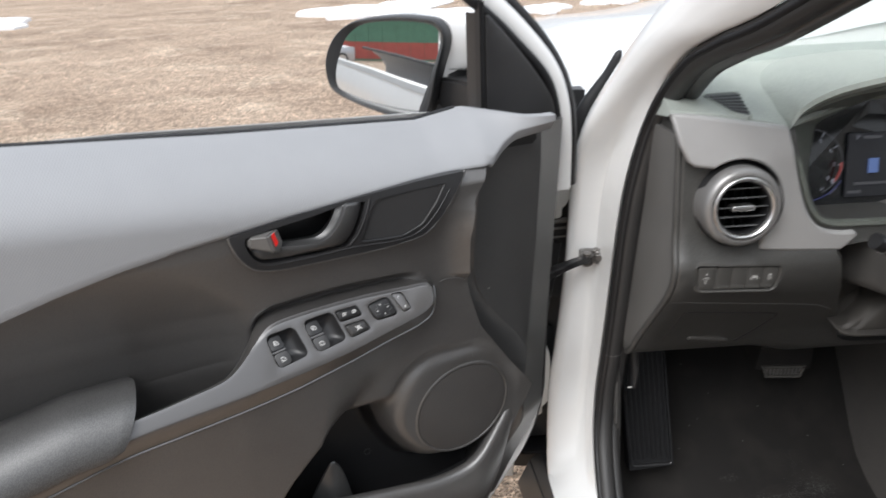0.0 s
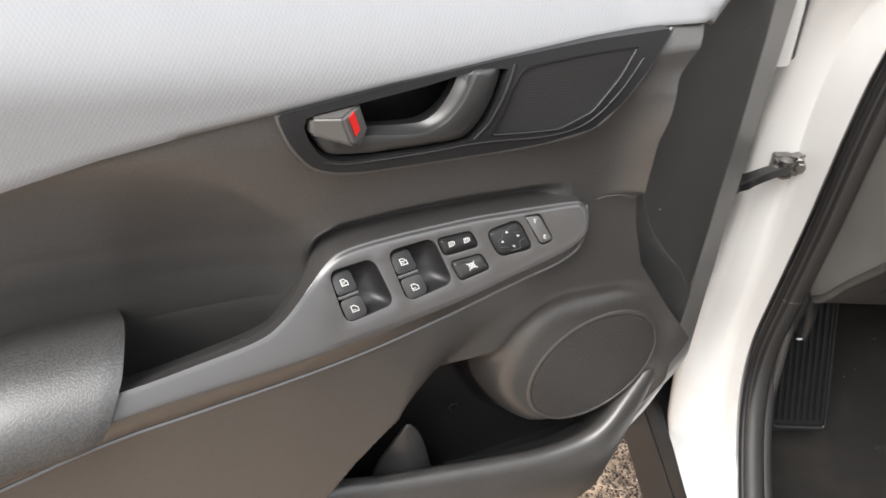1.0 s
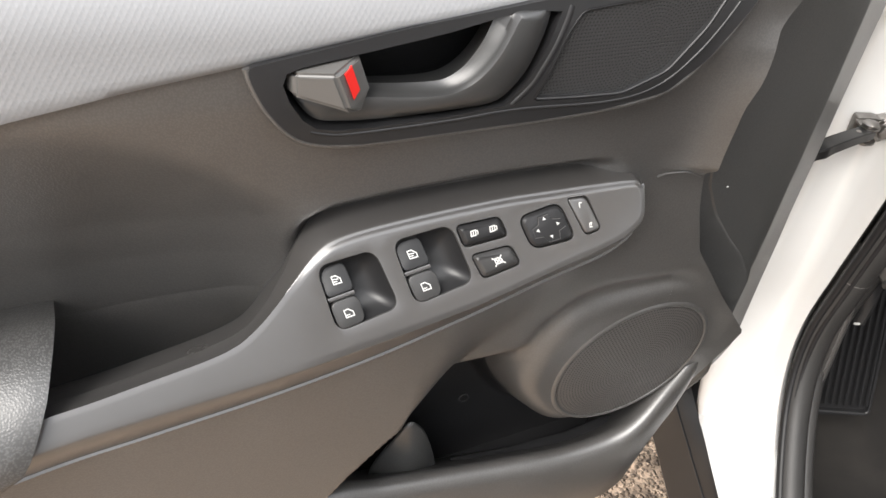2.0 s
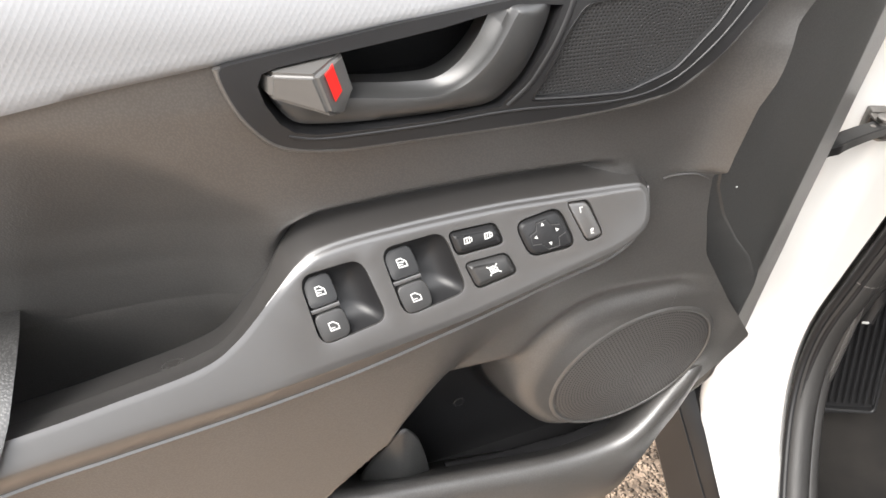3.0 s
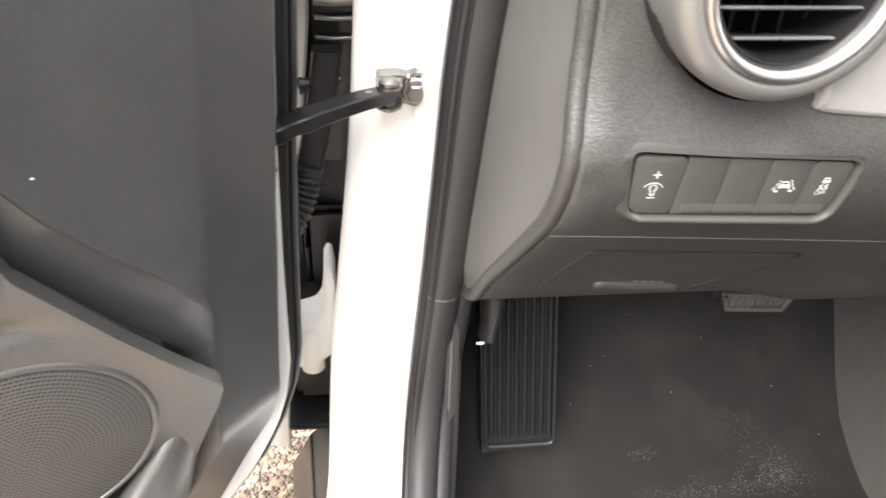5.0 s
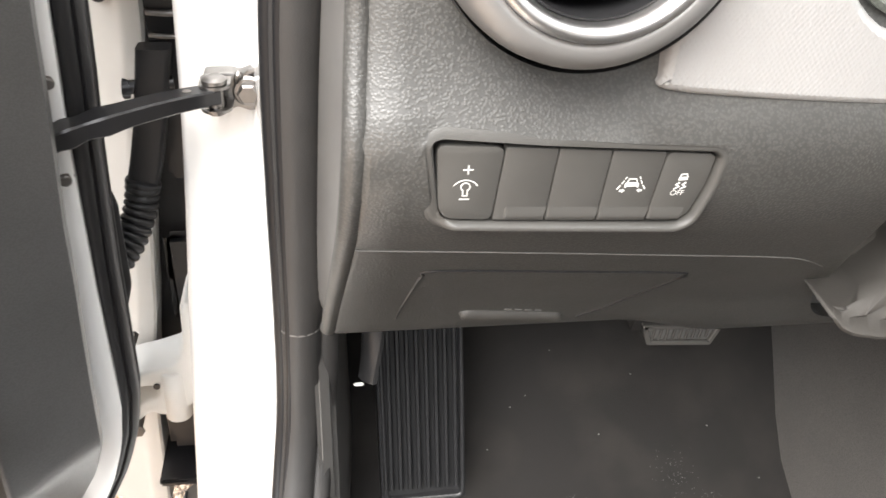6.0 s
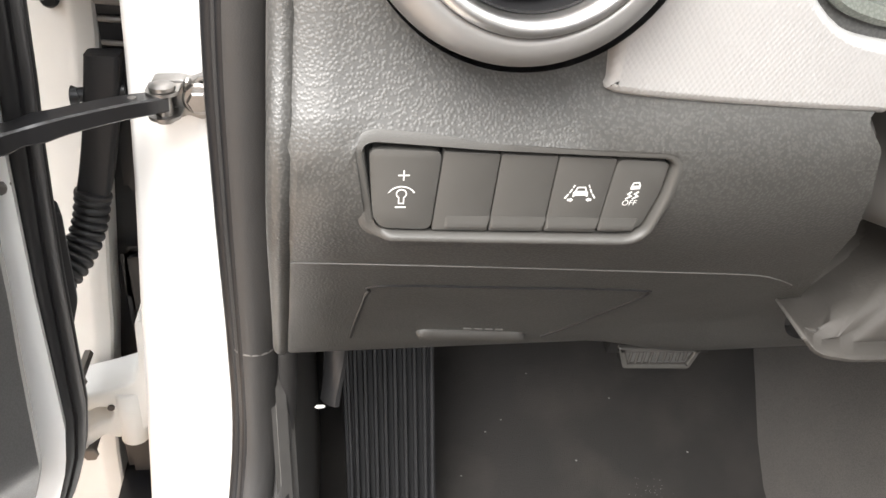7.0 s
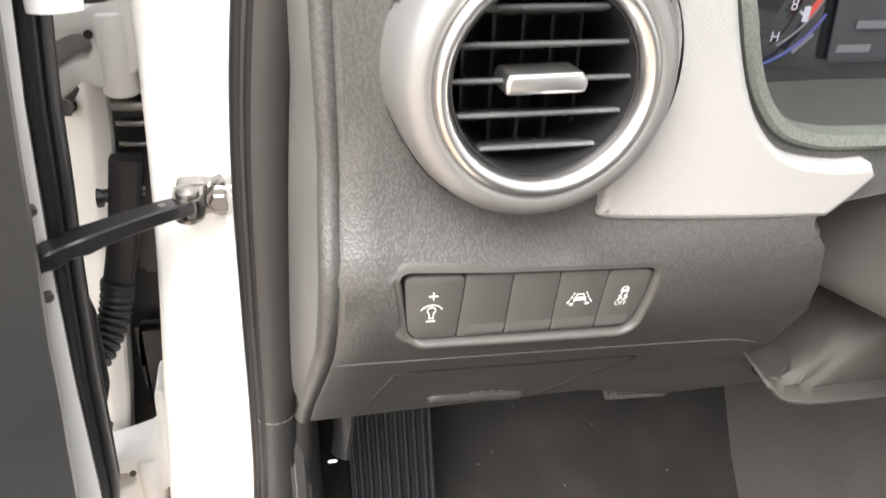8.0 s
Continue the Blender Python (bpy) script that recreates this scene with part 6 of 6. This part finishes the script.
def build_cluster():
    o = [(q.x, q.y) for q in CLUSTER]
    at = lambda a, b, h: Vector((a, .862 + max(0, b - .93) * .25 - h, b))
    rings = [[at(a, b, -.01) for a, b in shrink(o, -.0065)], [at(a, b, .004) for a, b in shrink(o, -.006)], [at(a, b, .0055) for a, b in shrink(o, -.004)], [at(a, b, .004) for a, b in o], [at(a, b, -.004) for a, b in shrink(o, .001)]]
    part("cluster_bezel", loft(rings, caps=False), BINNACLE, DB, "grey green dial surround", smooth=50)

    def deep(a, b, f):
        left = 1 - ss(a, .50, .66)
        return (a + (.036 + .020 * ss(b, .94, 1.0)) * left * f, b - .020 * f)
    well = [[at(*deep(a, b, f), -.003 - .0565 * f) for a, b in shrink(o, .0008)] for f in (0, .15, .4, .7, 1.0)]
    part("dial_well", loft(well, caps=False), BINNACLE, DB, "pale funnel round the dials", smooth=60)
    back = [deep(a, b, 1.0) for a, b in shrink(o, -.001)]
    part("dial_face", loft([[at(a, b, -.060) for a, b in back], [at(a, b, -.062) for a, b in back]]), DIAL, DB, "black glossy instrument dials", smooth=0)
    face = lambda a, b, h: at(a, b, -.0595 + h)
    cx, cz, r = .522, .937, .042
    arc = lambda rad, t0, t1: [(cx + rad * math.cos(radians(t)), cz + rad * math.sin(radians(t))) for t in range(t0, t1, 5)]
    stroke(arc(r, -60, 100), .0008, face, 0, "dial_ring", LITGREY, DB)
    for k in range(4, 9):
        t = radians(235 - k * 34)
        stroke([(cx + .036 * math.cos(t), cz + .036 * math.sin(t)), (cx + .041 * math.cos(t), cz + .041 * math.sin(t))], .0008, face, 0, "dial_mark", LIT, DB)
        ob = dash_text(str(k), cx + .0305 * math.cos(t), cz + .0305 * math.sin(t), .0075, face, .0003, DB)
        ob.data.materials.clear()
        ob.data.materials.append(LIT)
    stroke(arc(.0400, -36, 2), .0026, face, .0002, "dial_red_zone", LITRED, DB)
    stroke(arc(.0475, -84, -28), .0010, face, .0002, "dial_blue_arc", LITBLUE, DB)
    for x, z, text, s in ((.5405, .9045, "H", .0065), (.583, .9665, "P", .008)):
        ob = dash_text(text, x, z, s, face, .0003, DB)
        ob.data.materials.clear()
        ob.data.materials.append(LIT)
    stroke([(.5535, .9125), (.5535, .9165)], .0028, face, .0003, "fuel_sign", LIT, DB)
    stroke([(.552, .898), (.559, .905)], .0018, face, .0003, "dial_caption", LITGREY, DB)
    screen = rounded([(.571, .892), (.640, .892), (.640, .972), (.571, .972)], .003, 3)
    part("trip_screen", slab(screen, face, -.001, .0002, .0001), SCREEN, DB, "dark trip computer screen")
    fill([(.597, .923), (.610, .923), (.610, .941), (.597, .941)], face, .0005, "screen_picture", SCREENBLUE, DB)
    for z, x0, x1 in ((.9095, .583, .622), (.9665, .592, .612), (.8985, .576, .590)):
        stroke([(x0, z), (x1, z)], .0035, face, .0005, "screen_line", LITGREY, DB)


def build_dash_top():
    # hood over the dials
    path = smooth_line([(.462, 1.006, 0), (.478, 1.026, 0), (.520, 1.044, 0), (.60, 1.056, 0), (.70, 1.052, 0), (.78, 1.03, 0), (.82, 1.0, 0)], 40)
    rings = []
    for q in path:
        rings.append([Vector((q.x, .872, q.y - .012)), Vector((q.x, .866, q.y - .006)), Vector((q.x, .868, q.y)), Vector((q.x, .885, q.y + .004)), Vector((q.x, .97, q.y + .006)), Vector((q.x, 1.08, q.y - .004)), Vector((q.x, 1.13, q.y - .03)), Vector((q.x, .95, q.y - .05)), Vector((q.x, .89, q.y - .014))])
    part("dial_hood", loft(rings), DASHTOP, DB, "grained grey hood over the dials", smooth=50)
    top = loft([[Vector((.322, .880, 1.017)), Vector((.322, .874, 1.0215)), Vector((.322, .876, 1.0255)), Vector((.330, .93, 1.033)), Vector((.36, 1.08, 1.040)), Vector((.36, 1.16, 1.03)), Vector((.34, 1.1, .98))],
                [Vector((.395, .880, 1.006)), Vector((.395, .872, 1.0110)), Vector((.395, .874, 1.0155)), Vector((.40, .93, 1.026)), Vector((.41, 1.08, 1.042)), Vector((.41, 1.16, 1.03)), Vector((.41, 1.1, .98))],
                [Vector((.460, .880, .993)), Vector((.460, .870, .9975)), Vector((.460, .872, 1.002)), Vector((.465, .93, 1.019)), Vector((.47, 1.08, 1.044)), Vector((.47, 1.16, 1.03)), Vector((.47, 1.1, .98))],
                [Vector((.60, .95, 1.01)), Vector((.60, .95, 1.02)), Vector((.60, .955, 1.025)), Vector((.60, 1.0, 1.035)), Vector((.60, 1.1, 1.055)), Vector((.60, 1.20, 1.045)), Vector((.60, 1.2, .99))],
                [Vector((1.6, .95, 1.01)), Vector((1.6, .95, 1.02)), Vector((1.6, .955, 1.025)), Vector((1.6, 1.0, 1.035)), Vector((1.6, 1.1, 1.055)), Vector((1.6, 1.25, 1.045)), Vector((1.6, 1.25, .99))]])
    part("dash_top", top, DASHTOP, DB, "soft grained grey green dash top", smooth=40)
    q = [(.381, .932), (.431, .948), (.416, .872), (.399, .880)]
    at = lambda a, b, h: Vector((a, b, 1.0262 + (b - .93) * .19 - (a - .40) * .10 + h))
    o = rounded(q, .006, 4)
    part("demist_vent", frame_ring(shrink(o, -.0018), o, at, -.004, .0016, .0006), DASHTOP, DB, "small slatted side window vent", smooth=50)
    part("demist_well", slab(o, at, -.004, .0006, .0002), WELL, DB)
    for k in range(1, 7):
        f = k / 7
        a, b = Vector(q[0]).lerp(Vector(q[3]), f), Vector(q[1]).lerp(Vector(q[2]), f)
        part("demist_slat", tube([at(a.x, a.y, .0010), at(b.x, b.y, .0010)], .0010, 6), BEZEL, DB)


def build_column():
    rings = []
    for y, s, dz in ((.955, 1.15, .0), (.90, 1.0, .004), (.84, .93, .012), (.78, .88, .020), (.74, .84, .026)):
        cx, cz = .672, .822 + dz
        o = rounded([(-.088, -.050), (.088, -.050), (.092, .03), (.05, .058), (-.05, .058), (-.092, .03)], .022, 5)
        rings.append([Vector((cx + a * s, y, cz + b * s)) for a, b in o])
    col = thing("steering_column", pose(0, 0, 0), "dark grey steering column shroud with a stalk", "steering column")
    part("shroud", loft(rings), SMOOTH, col, "dark grey plastic shroud", smooth=50)
    top = smooth_line([(.578, .925, .735), (.592, .925, .745), (.612, .92, .760), (.64, .90, .772), (.72, .88, .776)], 30)
    mid = smooth_line([(.560, .897, .7345), (.568, .896, .731), (.580, .895, .728), (.604, .893, .724), (.72, .89, .722)], 30)
    low = smooth_line([(.5515, .893, .7345), (.556, .887, .727), (.567, .884, .7215), (.592, .883, .7165), (.72, .88, .712)], 30)
    rings = []
    for k in range(30):
        fold = .0016 * math.sin(k * .55) + .0006 * math.sin(k * 1.3)
        sag = Vector((.022, 0, -.014 * (1 - k / 29)))
        a, b, c = top[k] + sag, mid[k] + sag + Vector((0, fold, fold * .6)), low[k] + sag
        rings.append([a + Vector((0, .03, 0)), a, a.lerp(b, .3) + Vector((0, -.008 + fold, .004)), a.lerp(b, .65) + Vector((0, -.006 - fold, .002)), b, b.lerp(c, .5) + Vector((0, .006, -.001)), c + Vector((0, .002, .0015)), c, c + Vector((0, .001, -.0022)), c + Vector((0, .05, .004))])
    part("column_boot", loft(rings), BOOTGREY, col, "folded soft grey boot under the column", smooth=70)
    st = smooth_line([(.60, .80, .858), (.565, .795, .872), (.535, .790, .886)], 12)
    part("stalk", tube(st, [ip(i / 11, [0, .5, .7, 1], [.006, .0065, .010, .0095]) for i in range(12)], 14), BEZEL, col, "black indicator stalk", smooth=60)
    part("stalk_ring", tube([st[8] - (st[9] - st[8]) * .3, st[8] + (st[9] - st[8]) * .3], .0108, 14), CHROME, col)
    wheel = thing("steering_wheel", pose(0, 0, 0), "dark leather steering wheel with three spokes", "steering wheel")
    c, tilt = Vector((.705, .70, .865)), Matrix.Rotation(radians(-24), 3, "X")
    pts = [c + tilt @ Vector((.186 * math.cos(a), 0, .186 * math.sin(a))) for a in [k * 2 * math.pi / 72 for k in range(73)]]
    part("rim", tube(pts, .0155, 14, up=(0, 1, 0)), SMOOTH, wheel, "grained leather rim", smooth=60)
    part("hub", loft([[c + tilt @ Vector((a * s, h, b * s)) for a, b in rounded([(-.075, -.06), (.075, -.06), (.085, .045), (-.085, .045)], .03, 5)] for s, h in ((1.05, .05), (1.0, .0), (.9, -.012))]), SMOOTH, wheel, smooth=50)
    for a, b in (((-.07, 0, .0), (-.18, 0, .01)), ((.07, 0, .0), (.18, 0, .01)), ((0, 0, -.05), (0, 0, -.18))):
        part("spoke", tube([c + tilt @ Vector(a), c + tilt @ Vector(b)], .016, 10, .6), SMOOTH, wheel)


def build_under_dash():
    o = rounded([(.598, .528), (.606, .505), (.668, .501), (.676, .524)], .003, 3)
    at = lambda a, b, h: Vector((a, 1.125 - h, b))
    lamp = part("courtesy_lamp", frame_ring(o, shrink(o, .005), at, -.01, .004, .001), CLEAR, DB, "small clear ribbed lamp lens under the dash", smooth=40)
    part("lens", slab(shrink(o, .004), at, -.008, .0005, .0005), SMOOTH, lamp)
    for k in range(9):
        x = .611 + k * .0064
        part("lens_rib", tube([at(x, .509, .001), at(x + .0008, .522, .001)], .0014, 6), CLEAR, lamp)
    part("under_cover", loft([[Vector((.345, 1.02, .648)), Vector((.345, 1.35, .60)), Vector((.345, 1.35, .615)), Vector((.345, 1.02, .663))], [Vector((1.6, 1.02, .648)), Vector((1.6, 1.35, .60)), Vector((1.6, 1.35, .615)), Vector((1.6, 1.02, .663))]]), COVER, DB)
    part("lamp_bracket", loft([[Vector((.59, 1.126, .52)), Vector((.685, 1.126, .515)), Vector((.685, 1.30, .56)), Vector((.59, 1.30, .56))], [Vector((.60, 1.127, .60)), Vector((.685, 1.127, .60)), Vector((.685, 1.3, .61)), Vector((.59, 1.3, .61))]]), CARPET, DB)


BINNACLE = material("grey green binnacle", (0.13, 0.14, 0.122), 0.45, spots=0.06, bump=0.1, bump_scale=900, kind="grain")
COLLAR = material("grey satin metal paint", (0.25, 0.245, 0.24), 0.36, metal=0.5, spots=0.06)
BOOTGREY = material("soft grey green boot", (0.072, 0.067, 0.061), 0.62, spots=0.15, bump=0.15, bump_scale=500)
KEYGREY = material("matt dark switch face", (0.06, 0.058, 0.054), 0.5, bump=0.12, bump_scale=2500)
SLAT = material("satin black vent slat", (0.085, 0.087, 0.088), 0.27)
DIAL = material("black dial glass", (0.012, 0.013, 0.014), 0.12, spots=0.05, coat=0.5)
SCREEN = glow_material("dark screen", (0.15, 0.17, 0.25), 0.02)
SCREENBLUE = glow_material("blue screen picture", (0.25, 0.4, 0.9), 0.2)
LITGREY = glow_material("dim dial print", (0.6, 0.6, 0.65), 0.05)
build_bank(build_dash())
build_fuse_lid()
build_vent()
build_silver()
build_cluster()
build_dash_top()
build_column()
build_under_dash()

for x, y, rx, ry, s in ((-.2, 14.6, 1.0, 1.5, 1), (.9, 13.4, .5, .5, 8), (2.5, 13.3, .42, .55, 2), (3.8, 14.2, .35, .5, 3), (2.0, 17.5, 1.3, 1.2, 4), (-7.5, 15.0, 1.2, .9, 5)):
    build_snow(x, y, rx, ry, s)


# ---- what stands behind the camera and shows in the wing mirror ----
def build_shed():
    shed = thing("shed", pose(-19.0, -20.0, 0, 0, 0, 136), "long shed with faded red and green sheet walls", "shed")
    for x0, x1, z0, z1, m in ((-9.0, 6.0, 0.0, .12, SHEDGREEN), (-9.0, 6.0, .12, 1.3, SHEDRED), (-9.0, 6.0, 1.3, 3.2, SHEDGREEN)):
        for k in range(14):
            a = x0 + (x1 - x0) * k / 14
            part("wall_panel", box(a + .01, a + (x1 - x0) / 14 - .01, -.03, .05, z0, z1, .01), m, shed)
    part("wall_frame", box(-9.1, 6.1, .05, .4, 0, 3.25, .02), SHEDGREEN, shed)
    part("roof", box(-9.3, 6.3, -.4, 3.5, 3.2, 3.3, .02), COVER, shed)


def build_parked_car():
    car = thing("parked_car", pose(-19.5, -11.5, 0, 0, 0, 124), "silver parked hatchback with dark windows", "car")
    prof = [(-2.0, .35, .75), (-1.98, .25, .95), (-1.2, .22, 1.02), (-.55, .2, 1.42), (.6, .2, 1.47), (1.5, .2, 1.15), (1.95, .25, 1.0), (2.0, .35, .7)]
    rings = []
    for x, lo, hi in prof:
        w = .86 - .1 * max(0, abs(x) - 1.5)
        rings.append([Vector((x, -w, lo)), Vector((x, -w - .03, .6)), Vector((x, -w, min(hi, .95))), Vector((x, -w * (.8 if hi > 1.1 else .98), hi - .03)), Vector((x, 0, hi)), Vector((x, w * (.8 if hi > 1.1 else .98), hi - .03)), Vector((x, w, min(hi, .95))), Vector((x, w + .03, .6)), Vector((x, w, lo))])
    part("body", loft(rings), SILVERPAINT, car, smooth=60)
    for x0, x1, x2, x3 in ((-.45, .15, .15, -.75), (.22, .75, 1.15, .22)):
        win = loft([[Vector((x0, -.745, 1.36)), Vector((x1, -.745, 1.38)), Vector((x2, -.90, .98)), Vector((x3, -.90, .98))], [Vector((x0, -.70, 1.36)), Vector((x1, -.70, 1.38)), Vector((x2, -.80, .98)), Vector((x3, -.80, .98))]])
        part("window", win, DIAL, car)
    for x in (-1.25, 1.25):
        wh = part("wheel", tube([(x, -.92, .31), (x, -.72, .31)], .31, 28), RUBBER, car)
        part("rim", tube([(x, -.935, .31), (x, -.90, .31)], .2, 20), CHROME, wh)


SHEDRED = material("faded red sheet", (0.42, 0.1, 0.08), 0.6, spots=0.25, spot_scale=2)
SHEDGREEN = material("faded green sheet", (0.1, 0.22, 0.15), 0.6, spots=0.25, spot_scale=2)
SILVERPAINT = material("silver paint", (0.5, 0.5, 0.52), 0.3, metal=0.5, spots=0.03, coat=0.5)
build_shed()
build_parked_car()
